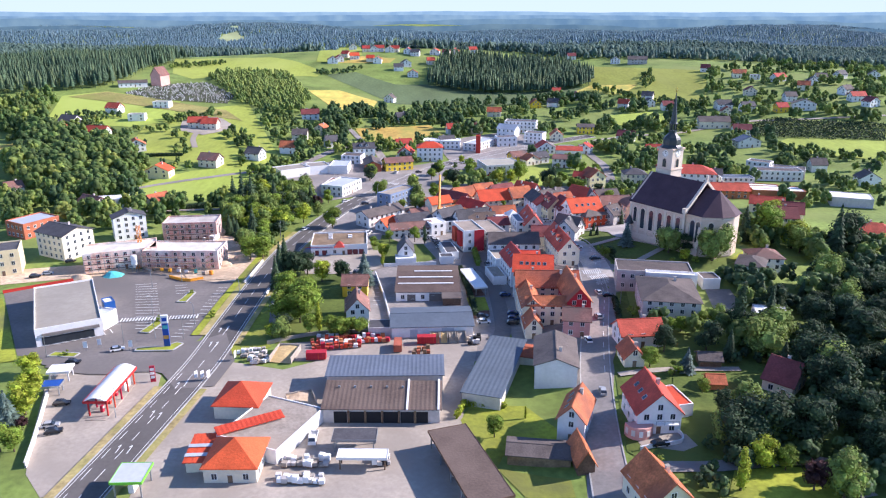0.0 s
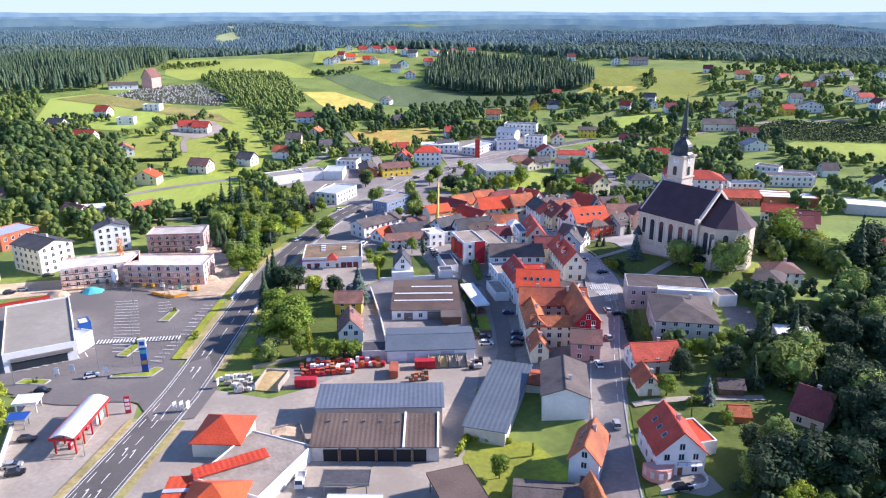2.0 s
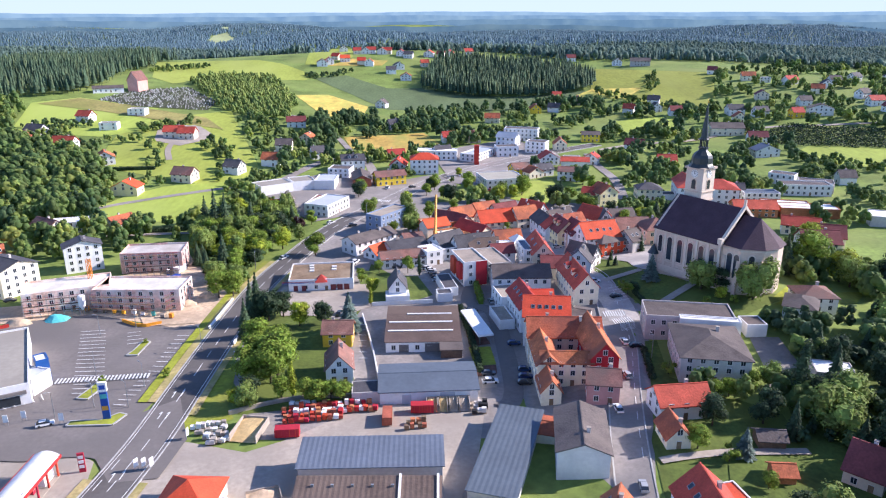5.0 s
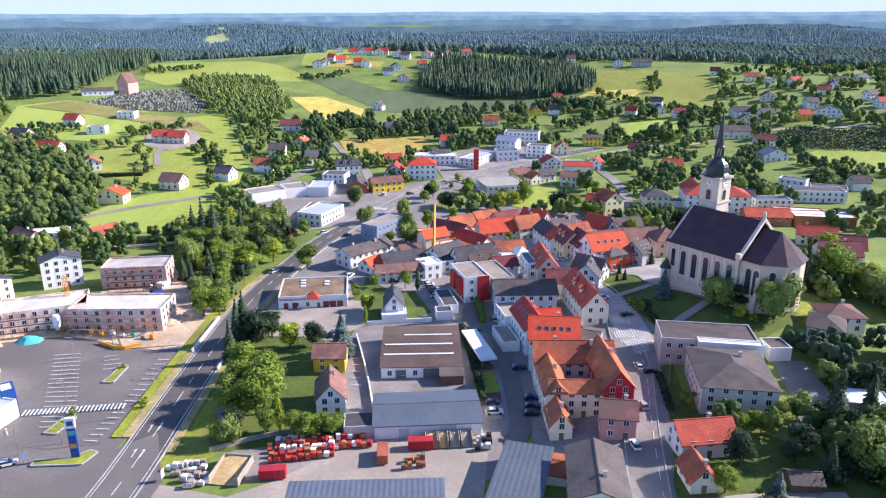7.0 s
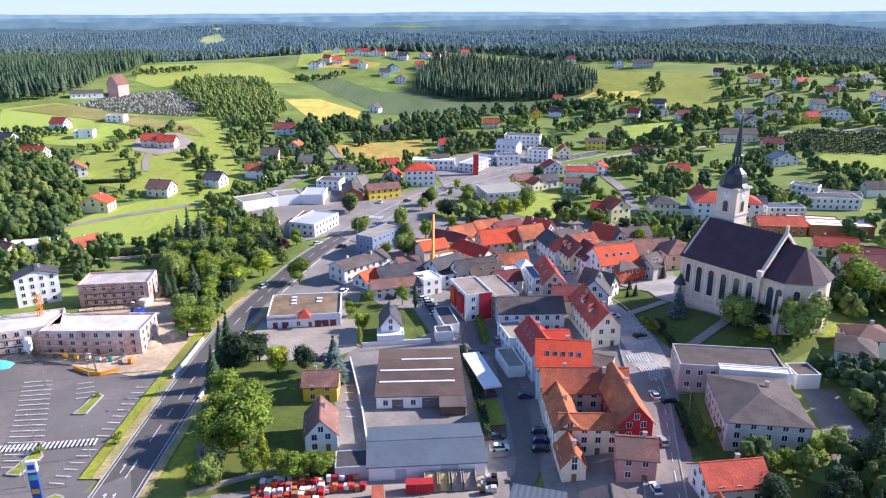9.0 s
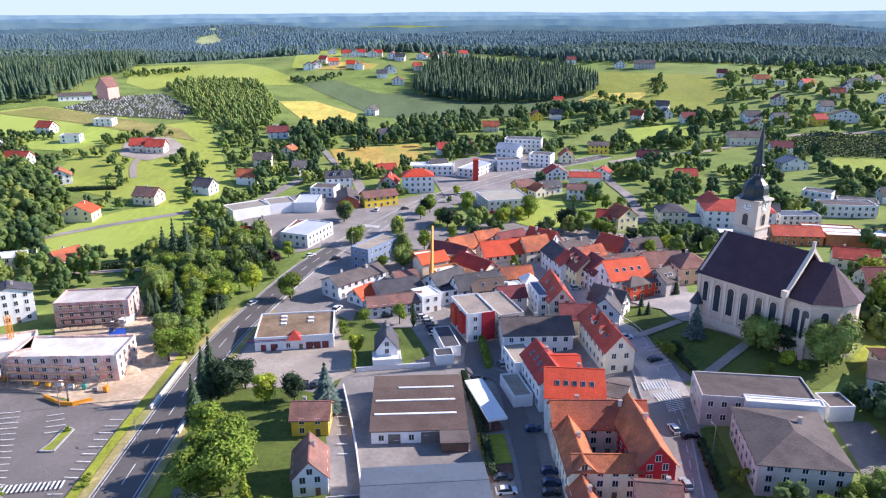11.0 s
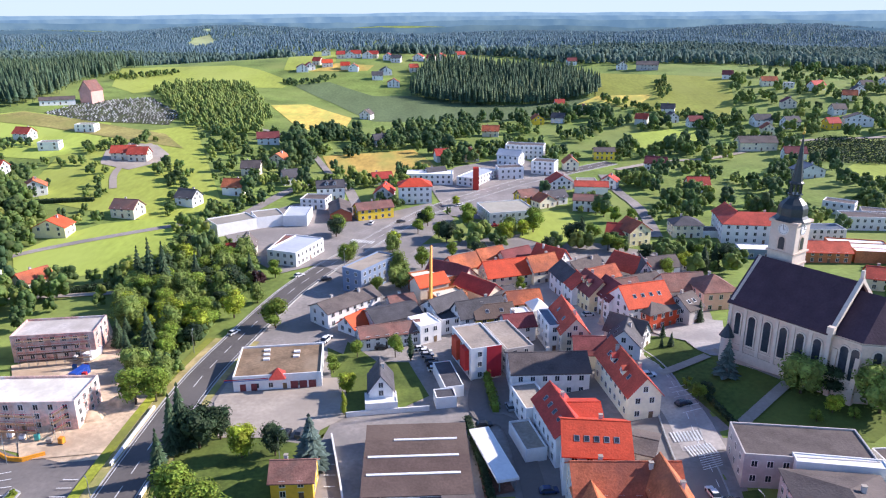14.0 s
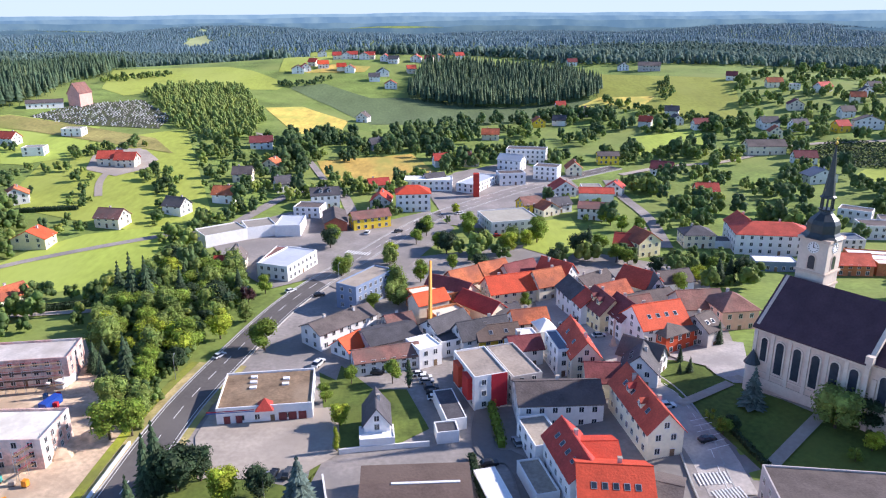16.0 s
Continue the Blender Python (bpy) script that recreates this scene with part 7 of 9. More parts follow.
wood("tree_belt", "belt of trees along the hill", [(-47.2, 646.6), (-76.0, 681.4), (-98.8, 657.2), (-99.8, 569.9), (-75.8, 556.0), (-71.5, 639.3), (-11.9, 635.4), (23.6, 659.5), (44.1, 751.0), (115.6, 764.8), (166.8, 729.7), (169.4, 798.4), (39.4, 773.0), (-13.4, 719.8)], 9, "leafy", BELT, 8, 14, 24, 0.85, 0.1)
wood("poplar_grove", "grove of pale green young trees", [(-252.6, 803.2), (-187.5, 676.9), (-157.2, 646.6), (-127.2, 659.6), (-132.3, 740.9), (-192.1, 904.5), (-235.7, 901.1), (-267.4, 858.9)], 5.5, "leafy", YOUNG, 7, 10, 25, 0.6, 0.05)
wood("orchard", "loose rows of shrubs on the hillside", [(-181.7, 548.3), (-179.8, 638.0), (-131.7, 643.4), (-77.5, 535.8), (-90.9, 469.7), (-133.0, 540.4)], 11, "leafy", MIXED, 4, 8, 26, 0.9, 0.25)
wood("spruce_wood", "dense dark spruce wood on the hill", [(-19.1, 890.2), (10.6, 867.7), (43.1, 850.7), (113.9, 842.7), (171.9, 857.1), (185.0, 900.0), (165.0, 960.0), (90.0, 1000.0), (0.0, 1010.0)], 4.6, "spruce", SPRUCE, 15, 20, 27, 0.55, 0.0, False)
wood("spruce_wood", "large dark spruce forest on the slope", [(-421.1, 648.8), (-398.7, 661.9), (-375.4, 675.4), (-350.3, 687.8), (-323.1, 710.2), (-318.9, 761.0), (-334.5, 831.4), (-330.0, 1000.0), (-400.0, 1060.0), (-330.0, 1250.0), (-1000.0, 1300.0), (-760.0, 800.0)], 6, "spruce", SPRUCE, 13, 19, 28, 0.6, 0.0, True)
wood("mixed_wood", "mixed wood at the field edge", [(-367.1, 580.3), (-377.1, 622.7), (-353.7, 662.7), (-316.8, 606.3), (-313.0, 553.7), (-332.8, 543.0)], 8, "leafy", MIXED, 9, 15, 29, 0.8, 0.1)
# These far woods carry painted haze in their foliage colours.
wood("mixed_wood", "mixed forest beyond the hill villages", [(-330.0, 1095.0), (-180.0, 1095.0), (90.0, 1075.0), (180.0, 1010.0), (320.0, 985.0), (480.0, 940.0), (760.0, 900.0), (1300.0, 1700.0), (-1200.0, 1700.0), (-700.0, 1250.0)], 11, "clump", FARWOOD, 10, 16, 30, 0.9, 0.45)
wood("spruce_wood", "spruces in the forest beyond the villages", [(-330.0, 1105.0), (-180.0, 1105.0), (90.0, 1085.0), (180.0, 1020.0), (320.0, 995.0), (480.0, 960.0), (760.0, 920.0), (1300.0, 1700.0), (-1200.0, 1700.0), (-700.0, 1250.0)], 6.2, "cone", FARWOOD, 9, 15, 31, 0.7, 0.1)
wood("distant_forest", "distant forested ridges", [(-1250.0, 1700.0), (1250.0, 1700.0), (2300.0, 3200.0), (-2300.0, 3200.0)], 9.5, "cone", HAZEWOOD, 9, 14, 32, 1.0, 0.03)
# Shade under the trees is partly painted into this dark foliage.
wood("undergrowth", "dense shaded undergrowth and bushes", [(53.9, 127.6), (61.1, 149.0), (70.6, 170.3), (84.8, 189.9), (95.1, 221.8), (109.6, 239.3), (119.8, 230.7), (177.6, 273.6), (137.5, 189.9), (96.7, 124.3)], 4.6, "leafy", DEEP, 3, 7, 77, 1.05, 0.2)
wood("undergrowth", "dense roadside bushes", [(-76.6, 273.5), (-93.6, 308.2), (-112.0, 355.1), (-115.0, 393.5), (-105.4, 425.0), (-83.8, 429.6), (-69.2, 383.8), (-75.6, 347.5), (-75.9, 307.8)], 4.5, "leafy", MIXED, 3, 7, 78, 1.1, 0.1)
wood("villa_trees", "leafy trees beside the school and church", [(114.6, 260.1), (102.8, 255.8), (96.2, 245.3), (103.8, 242.4), (104.2, 220.8), (90.0, 197.2), (81.9, 200.9), (72.7, 206.9), (63.8, 209.1), (52.6, 205.5), (57.1, 211.3), (86.4, 209.5), (98.1, 212.3), (102.3, 242.5), (125.3, 256.6)], 6, "leafy", MIXED, 4, 9, 91, 0.95, 0.1)
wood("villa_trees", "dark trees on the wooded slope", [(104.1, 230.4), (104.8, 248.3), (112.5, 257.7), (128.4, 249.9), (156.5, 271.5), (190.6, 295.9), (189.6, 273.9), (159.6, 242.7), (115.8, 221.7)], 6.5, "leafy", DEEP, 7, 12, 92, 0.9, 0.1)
wood("hedgerow", "uneven hedgerow of trees and bushes between the meadows", [(-217.7, 509.1), (-221.3, 518.3), (-200.6, 524.0), (-195.2, 513.3)], 7, "leafy", BELT, 3, 8, 300, 1.0, 0.25, 2)
wood("hedgerow", "uneven hedgerow of trees and bushes between the meadows", [(-232.0, 598.6), (-200.1, 631.7), (-184.8, 620.8), (-218.1, 578.9)], 5.5, "leafy", MIXED, 3, 8, 301, 1.0, 0.25, 2)
wood("hedgerow", "uneven hedgerow of trees and bushes between the meadows", [(-187.2, 497.1), (-203.5, 537.2), (-195.2, 550.2), (-172.8, 512.6), (-171.9, 490.8)], 7, "leafy", MIXED, 3, 8, 302, 1.0, 0.25, 2)
wood("hedgerow", "uneven hedgerow of trees and bushes between the meadows", [(-318.2, 590.1), (-320.4, 604.1), (-284.7, 619.1), (-257.0, 597.3), (-290.0, 588.6)], 5.5, "leafy", BELT, 3, 8, 303, 1.0, 0.25, 2)
wood("hedgerow", "uneven hedgerow of trees and bushes between the meadows", [(-246.9, 572.2), (-202.9, 560.5), (-199.1, 542.7), (-241.2, 555.6)], 7, "leafy", MIXED, 3, 8, 304, 1.0, 0.25, 2)
wood("hedgerow", "uneven hedgerow of trees and bushes between the meadows", [(-168.5, 554.3), (-159.2, 568.3), (-144.9, 537.5), (-155.5, 515.2)], 5.5, "leafy", MIXED, 3, 8, 305, 1.0, 0.25, 2)
wood("hedgerow", "uneven hedgerow of trees and bushes between the meadows", [(-283.4, 545.9), (-282.7, 572.4), (-231.8, 544.9), (-221.6, 509.0), (-258.8, 520.2)], 7, "leafy", BELT, 3, 8, 306, 1.0, 0.25, 2)
wood("hedgerow", "uneven hedgerow of trees and bushes between the meadows", [(-77.0, 532.1), (-36.2, 548.1), (7.1, 566.7), (11.2, 545.8), (-70.7, 515.5)], 5.5, "leafy", MIXED, 3, 8, 307, 1.0, 0.25, 2)
wood("hedgerow", "uneven hedgerow of trees and bushes between the meadows", [(-326.1, 887.4), (-275.9, 947.5), (-270.1, 926.9), (-313.3, 851.4)], 7, "leafy", MIXED, 3, 8, 308, 1.0, 0.25, 2)
wood("hedgerow", "uneven hedgerow of trees and bushes between the meadows", [(-156.6, 918.6), (-104.2, 951.7), (-102.5, 935.1), (-147.0, 901.5)], 5.5, "leafy", BELT, 3, 8, 309, 1.0, 0.25, 2)
wood("hedgerow", "uneven hedgerow of trees and bushes between the meadows", [(169.4, 864.9), (197.7, 789.1), (251.9, 699.7), (247.4, 686.4), (178.9, 758.6)], 7, "leafy", MIXED, 3, 8, 310, 1.0, 0.25, 2)
wood("hedgerow", "uneven hedgerow of trees and bushes between the meadows", [(227.6, 861.8), (248.4, 891.6), (236.9, 823.4), (219.0, 802.3)], 5.5, "leafy", MIXED, 3, 8, 311, 1.0, 0.25, 2)
wood("hedgerow", "uneven hedgerow of trees and bushes between the meadows", [(214.2, 699.5), (226.3, 722.6), (256.6, 698.0), (244.5, 677.6)], 7, "leafy", BELT, 3, 8, 312, 1.0, 0.25, 2)
wood("hedgerow", "uneven hedgerow of trees and bushes between the meadows", [(248.9, 540.4), (303.5, 489.7), (295.0, 474.8), (240.8, 521.5)], 5.5, "leafy", MIXED, 3, 8, 313, 1.0, 0.25, 2)
wood("hedgerow", "uneven hedgerow of trees and bushes between the meadows", [(-138.1, 465.6), (-153.3, 553.9), (-145.2, 556.0), (-127.3, 466.5)], 7, "leafy", MIXED, 3, 8, 314, 1.0, 0.25, 2)
wood("hedgerow", "uneven hedgerow of trees and bushes between the meadows", [(-63.6, 608.4), (-49.2, 675.1), (-32.3, 650.3), (-48.9, 602.7)], 5.5, "leafy", BELT, 3, 8, 315, 1.0, 0.25, 2)
wood("hedgerow", "uneven hedgerow of trees and bushes between the meadows", [(133.7, 621.4), (201.9, 639.1), (201.2, 620.3), (134.6, 602.2)], 7, "leafy", MIXED, 3, 8, 316, 1.0, 0.25, 2)
wood("hedgerow", "uneven hedgerow of trees and bushes between the meadows", [(-127.6, 439.5), (-126.7, 463.9), (-83.6, 470.3), (-80.7, 452.9)], 5.5, "leafy", MIXED, 3, 8, 317, 1.0, 0.25, 2)
wood("hedgerow", "uneven hedgerow of trees and bushes between the meadows", [(-100.9, 636.8), (-67.0, 698.0), (-63.2, 679.8), (-93.4, 618.6)], 7, "leafy", BELT, 3, 8, 318, 1.0, 0.25, 2)
wood("town_trees", "leafy trees behind the old town roofs", [(3.1, 417.0), (8.7, 439.3), (33.8, 438.1), (45.2, 414.4), (60.6, 432.8), (85.8, 416.1), (133.4, 415.9), (117.1, 374.5), (96.8, 375.5), (91.4, 396.8), (73.1, 412.9), (60.0, 417.4), (43.5, 403.5), (31.7, 419.1)], 7.5, "leafy", MIXED, 5, 10, 410, 0.9, 0.25, 2)
wood("town_trees", "trees behind the church", [(117.5, 282.4), (135.9, 321.7), (170.4, 370.2), (179.1, 344.8), (145.2, 289.4), (127.3, 280.4)], 7, "leafy", MIXED, 4, 10, 411, 0.9, 0.3, 2)

# cars
car("silver", 43.0, 172.9, 85, "driving along the street")
car("black", -110.6, 195.0, 5, "parked on the asphalt")
car("white", -101.1, 203.7, 25, "leaving the car park")
car("silver", -99.4, 160.2, 15, "parked on the asphalt")
car("black", -97.2, 157.4, 20, "parked on the asphalt")
car("black", -102.0, 171.1, 10, "parked on the asphalt")
car("black", 50.9, 146.8, 10, "in the house driveway")
car("white", -66.6, 334.9, 60, "on the main road")
car("grey", 13.6, 229.4, 5, "parked on the asphalt")
car("white", 13.8, 224.6, 5, "parked on the asphalt", 1.1)
car("blue", 24.4, 231.4, 0, "parked on the asphalt")
car("blue", 24.1, 227.2, 0, "parked on the asphalt")
car("black", 23.5, 223.7, 0, "parked on the asphalt")
car("blue", 23.0, 249.1, 5, "parked on the asphalt")
car("white", 55.9, 242.1, 95, "parked on the asphalt")
car("silver", 51.6, 221.3, 95, "parked on the asphalt")
car("black", 58.7, 239.1, 5, "parked on the asphalt")
car("black", 61.4, 276.4, 15, "parked on the asphalt")
car("white", 57.0, 292.3, 5, "parked on the asphalt", 1.1)
car("white", -5.4, 320.5, 5, "parked on the asphalt")
car("white", -3.8, 318.4, 5, "parked on the asphalt")
car("silver", -3.3, 316.1, 5, "parked on the asphalt")
car("grey", -2.1, 312.4, 5, "parked on the asphalt")
car("black", -1.4, 309.6, 5, "parked on the asphalt")
car("white", -1.1, 306.8, 5, "parked on the asphalt")
car("grey", 5.3, 319.4, 100, "parked on the asphalt")
car("black", 5.8, 315.3, 100, "parked on the asphalt")
car("silver", 18.4, 284.6, 100, "parked on the asphalt")
car("black", 10.9, 276.1, 10, "parked on the asphalt")
car("white", 42.2, 348.9, 150, "parked on the asphalt")
car("silver", 45.6, 352.1, 150, "parked on the asphalt")
car("white", 50.5, 337.2, 10, "parked on the asphalt")
car("white", 57.8, 331.5, 20, "parked on the asphalt")
car("white", -35.5, 328.1, 70, "parked on the asphalt", 1.3)
car("grey", -35.1, 274.2, 80, "parked on the asphalt")
car("black", -38.4, 273.7, 80, "parked on the asphalt")
car("black", -42.8, 384.3, 20, "parked on the asphalt")
car("white", -54.1, 388.8, 40, "on the main road")
car("white", 15.0, 493.4, 25, "on the main road")
car("grey", -15.9, 463.8, 25, "on the main road")
car("white", -30.5, 461.5, 80, "parked on the asphalt", 1.2)
car("black", 20.2, 459.8, 10, "parked on the asphalt")
car("red", 30.5, 455.0, 10, "parked on the asphalt")
car("black", -17.6, 322.0, 5, "parked on the asphalt")
car("silver", 52.0, 276.3, 0, "parked on the asphalt")
car("white", 45.1, 204.6, 95, "parked on the asphalt")
car("silver", -158.4, 272.4, 20, "parked on the asphalt")
car("black", -161.8, 269.2, 20, "parked on the asphalt")
car("black", -156.7, 287.6, 20, "parked on the asphalt")
car("white", 137.0, 312.2, 5, "parked on the asphalt")
car("grey", 144.0, 314.6, 5, "parked on the asphalt")

# road paint
bay_lines((-118.4, 260.4), (-110.8, 261.6), (-93.1, 219.7), (-102.0, 219.7), 17)
bay_lines((-85.6, 257.0), (-82.0, 257.0), (-82.3, 232.3), (-85.7, 232.6), 9)
bay_lines((-86.4, 226.5), (-83.0, 226.5), (-84.5, 213.2), (-88.0, 213.6), 6)
bay_lines((-123.0, 207.7), (-120.9, 208.1), (-107.9, 216.1), (-110.2, 219.2), 8)
bay_lines((-102.7, 259.2), (-98.8, 260.4), (-94.3, 252.2), (-99.4, 251.0), 4)
bay_lines((60.5, 284.9), (64.9, 285.6), (65.5, 274.1), (60.1, 272.8), 6)
bay_lines((-27.9, 265.1), (-25.4, 265.0), (-22.4, 240.1), (-24.8, 240.2), 7)
bay_lines((57.6, 255.2), (62.7, 256.2), (61.8, 251.7), (57.0, 250.3), 7)
crossing((-110.1, 226.6), (-84.3, 230.0), 3.0, 26)
crossing((55.8, 257.0), (62.4, 257.9), 4.0, 9)
crossing((54.0, 263.0), (61.1, 263.0), 4.0, 9)
crossing((-38.1, 435.7), (-27.2, 431.5), 4.0, 9)

# fences, hedges, walls
barrier("hedge", "dense clipped green hedge", LEAF[3], [(68.4, 278.0), (71.0, 259.8)], 1.2, 1.6, "hedge")
barrier("hedge", "dark hedge beside the carport", LEAF[3], [(7.0, 278.4), (10.5, 245.1), (11.3, 231.5)], 1.6, 2.2, "hedge")
barrier("hedge", "tall green garden hedge", LEAF[0], [(13.6, 302.6), (14.6, 284.0)], 2, 2.6, "hedge")
barrier("hedge", "clipped hedge along the street", LEAF[3], [(60.6, 237.4), (58.3, 220.0)], 1.4, 1.2, "hedge")
barrier("hedge", "dark clipped hedge row in the meadow", LEAF[3], [(-207.5, 487.9), (-180.2, 492.5)], 2.5, 2.5, "hedge")
barrier("hedge", "dark green hedge row below the meadow", LEAF[3], [(-145.7, 372.8), (-118.0, 381.1)], 3, 2.5, "hedge")
barrier("hedge", "low bright yellow-green garden hedge", LEAF[1], [(3.5, 164.3), (7.4, 174.0)], 0.6, 2.2, "hedge")
barrier("hedge", "low lime-green creeper hedge below the shed", LEAF[1], [(5.7, 171.0), (16.1, 169.6)], 1.0, 1.8, "hedge")
barrier("garden_wall", "white garden wall", WHITE, [(-24.4, 282.0), (-19.1, 283.0), (-2.8, 284.7)], 0.3, 1.4, "wall")
barrier("garden_wall", "grey yard boundary wall", CONC, [(-55.8, 208.5), (-45.0, 214.3), (-36.6, 216.7), (-25.0, 217.1)], 0.4, 1.2, "wall")
barrier("garden_wall", "white yard wall beside the warehouse", WHITE, [(-27.0, 272.3), (-21.2, 245.8), (-17.7, 224.8)], 0.3, 1.5, "wall")
barrier("garden_wall", "pale boundary wall of the forecourt", WHITE, [(-108.6, 176.5), (-101.2, 156.9), (-96.3, 142.8)], 0.3, 1.6, "wall")
barrier("bridge_parapet", "white concrete bridge parapet", WHITE, [(-75.9, 288.0), (-76.9, 262.0)], 0.4, 1.1, "parapet")
barrier("bridge_parapet", "white concrete bridge parapet", WHITE, [(-64.9, 274.0), (-65.6, 250.0)], 0.4, 1.1, "parapet")
barrier("garden_wall", "pale retaining wall by the lane", CONC, [(92.2, 144.3), (90.7, 137.8)], 0.5, 1.5, "wall")
barrier("site_fence", "red and white building site fence", RED, [(-164.8, 252.2), (-156.3, 258.0), (-144.7, 265.3)], 0.3, 1.1, "fence")
barrier("site_fence", "orange mesh site fence", ORANGE, [(-108.5, 269.2), (-100.1, 264.1), (-94.4, 267.2)], 0.3, 1.1, "fence")

# goods in the yard
goods((-37.7, 146.1), (-26.4, 146.1), (-26.5, 142.4), (-37.3, 142.8), 9, 2, [GREY_W, WHITE, CONC], 1, "pallet of grey concrete slabs")
goods((-37.6, 139.6), (-26.6, 139.0), (-26.3, 136.5), (-36.9, 136.5), 9, 2, [GREY_W, CONC, WHITE], 2, "pallet of stacked paving stones")
goods((-16.5, 146.8), (-12.5, 146.8), (-12.3, 143.2), (-16.2, 143.2), 4, 2, [WHITE, BLACK, GREY_W], 3, "wrapped pallet of building material")
goods((-42.3, 211.0), (-26.2, 212.7), (-25.4, 205.3), (-40.9, 202.9), 11, 4, [RED, BRICK, ROOF_DR, RED, WHITE], 4, "pallet of red roof tiles and bricks")
goods((-34.6, 213.5), (-19.1, 215.3), (-16.8, 208.5), (-24.8, 207.7), 9, 2, [RED, WHITE, BRICK], 5, "pallet of red and white wrapped bricks")
goods((-40.8, 212.7), (-33.7, 214.0), (-33.5, 212.3), (-40.5, 211.0), 5, 1, [WHITE, GREY_W], 6, "tall wrapped pallet")
goods((-64.4, 202.5), (-55.5, 205.3), (-52.2, 195.0), (-56.0, 193.1), 7, 4, [GREY_W, WHITE, CONC], 7, "pallet of grey garden stones")
goods((-9.5, 204.5), (-4.2, 205.3), (-3.3, 200.6), (-9.7, 199.8), 4, 2, [WOOD, BRICK, WOOD], 8, "stack of timber and pipes")
goods((-1.2, 149.6), (0.8, 149.6), (6.3, 134.9), (4.5, 134.1), 2, 10, [WHITE, GREY_W, CONC], 9, "wrapped pallet under the canopy")
goods((-26.7, 168.2), (-15.5, 168.2), (-15.4, 166.2), (-26.4, 166.2), 9, 1, [GREY_W, BLACK, WOOD], 10, "goods stacked before the hall")
goods((-12.5, 168.2), (-2.1, 168.2), (-2.1, 166.2), (-12.4, 166.2), 7, 1, [WOOD, GREY_W, RED], 11, "crates stacked before the hall")
goods((8.4, 213.5), (12.1, 214.0), (11.8, 207.7), (7.8, 206.9), 3, 3, [BLACK, GREY_W], 12, "stack of dark pipes and crates")
goods((-144.6, 289.8), (-91.9, 273.7), (-89.4, 269.2), (-137.7, 274.4), 14, 1, [WHITE, ORANGE, CONC, TEAL, WOOD], 13, "building material on the site")
goods((-117.9, 333.1), (-110.5, 331.2), (-98.2, 298.8), (-102.0, 295.0), 2, 6, [WHITE, RED, BLUE], 14, "container or material stack on the site")

# street lamps
street_lamp(-92.7, 212.7)
street_lamp(-111.0, 258.0)
street_lamp(-101.8, 264.1)
street_lamp(-83.6, 212.7)
street_lamp(-83.6, 223.8)
street_lamp(-59.9, 231.0)
street_lamp(-100.7, 207.7)
street_lamp(-120.4, 198.7)
street_lamp(-100.6, 231.4)
street_lamp(-38.3, 264.1)
street_lamp(61.4, 232.1)
street_lamp(-84.9, 164.8)
street_lamp(-67.7, 374.5)
street_lamp(-75.3, 320.7)
street_lamp(-18.7, 432.6)
street_lamp(-37.1, 398.9)
street_lamp(-74.4, 246.5)

# sand bays and containers
storage_bay(-2.4, 211.0, 2, 3.0, 4.5, SAND, "concrete bay with yellow sand")
storage_bay(0.4, 211.3, 2, 3.0, 4.5, SAND, "concrete bay with pale sand")
storage_bay(3.0, 211.3, 2, 3.0, 4.5, GRAVEL, "concrete bay with brown gravel")
storage_bay(5.7, 211.6, 2, 3.0, 4.5, CONC, "concrete bay with grey chippings")
storage_bay(-48.2, 199.8, -8, 6.5, 9, SAND, "large bay of yellow sand beside the yard")
storage_bay(-37.5, 169.9, 20, 7, 10, EARTH, "sunken earth bay beside the hall")
container(-38.4, 198.3, 4, RED, "red steel container in the yard")
container(-14.1, 205.3, 92, BRICK, "rust-red container standing in the yard")
container(-5.2, 209.4, 2, RED, "small red roofed hut in the yard")
container(-103.9, 306.8, 75, BLUE, "blue site container on the building site")
container(-105.6, 319.4, 75, WHITE, "white site cabin on the building site")
container(-110.7, 325.7, 75, WHITE, "white site cabin by the shell")

# ---- painted lines on the main road ----
line, width = ROADS[0]
nn = normals(line)
for i in range(len(line) - 1):
    for off, dash in ((0, True), (-width / 2 + 0.7, False), (width / 2 - 0.7, False)) + (((3.3, True),) if line[i][1] < 190 else ()):
        if dash and i % 2:
            continue
        a = (line[i][0] + nn[i][0] * off, line[i][1] + nn[i][1] * off)
        b = (line[i + 1][0] + nn[i + 1][0] * off, line[i + 1][1] + nn[i + 1][1] * off)
        bar_quad(PAINTED, a, b, 0.2 if dash else 0.16, 0.4)
line, width = ROADS[1]
nn = normals(line)
for i in range(0, len(line) - 1):
    if line[i][1] > 180:
        for off in (-2.6,):
            a = (line[i][0] + nn[i][0] * off, line[i][1] + nn[i][1] * off)
            bar_quad(PAINTED, a, mix2(a, (line[i + 1][0] + nn[i + 1][0] * off, line[i + 1][1] + nn[i + 1][1] * off), 0.5), 0.16, 0.42)
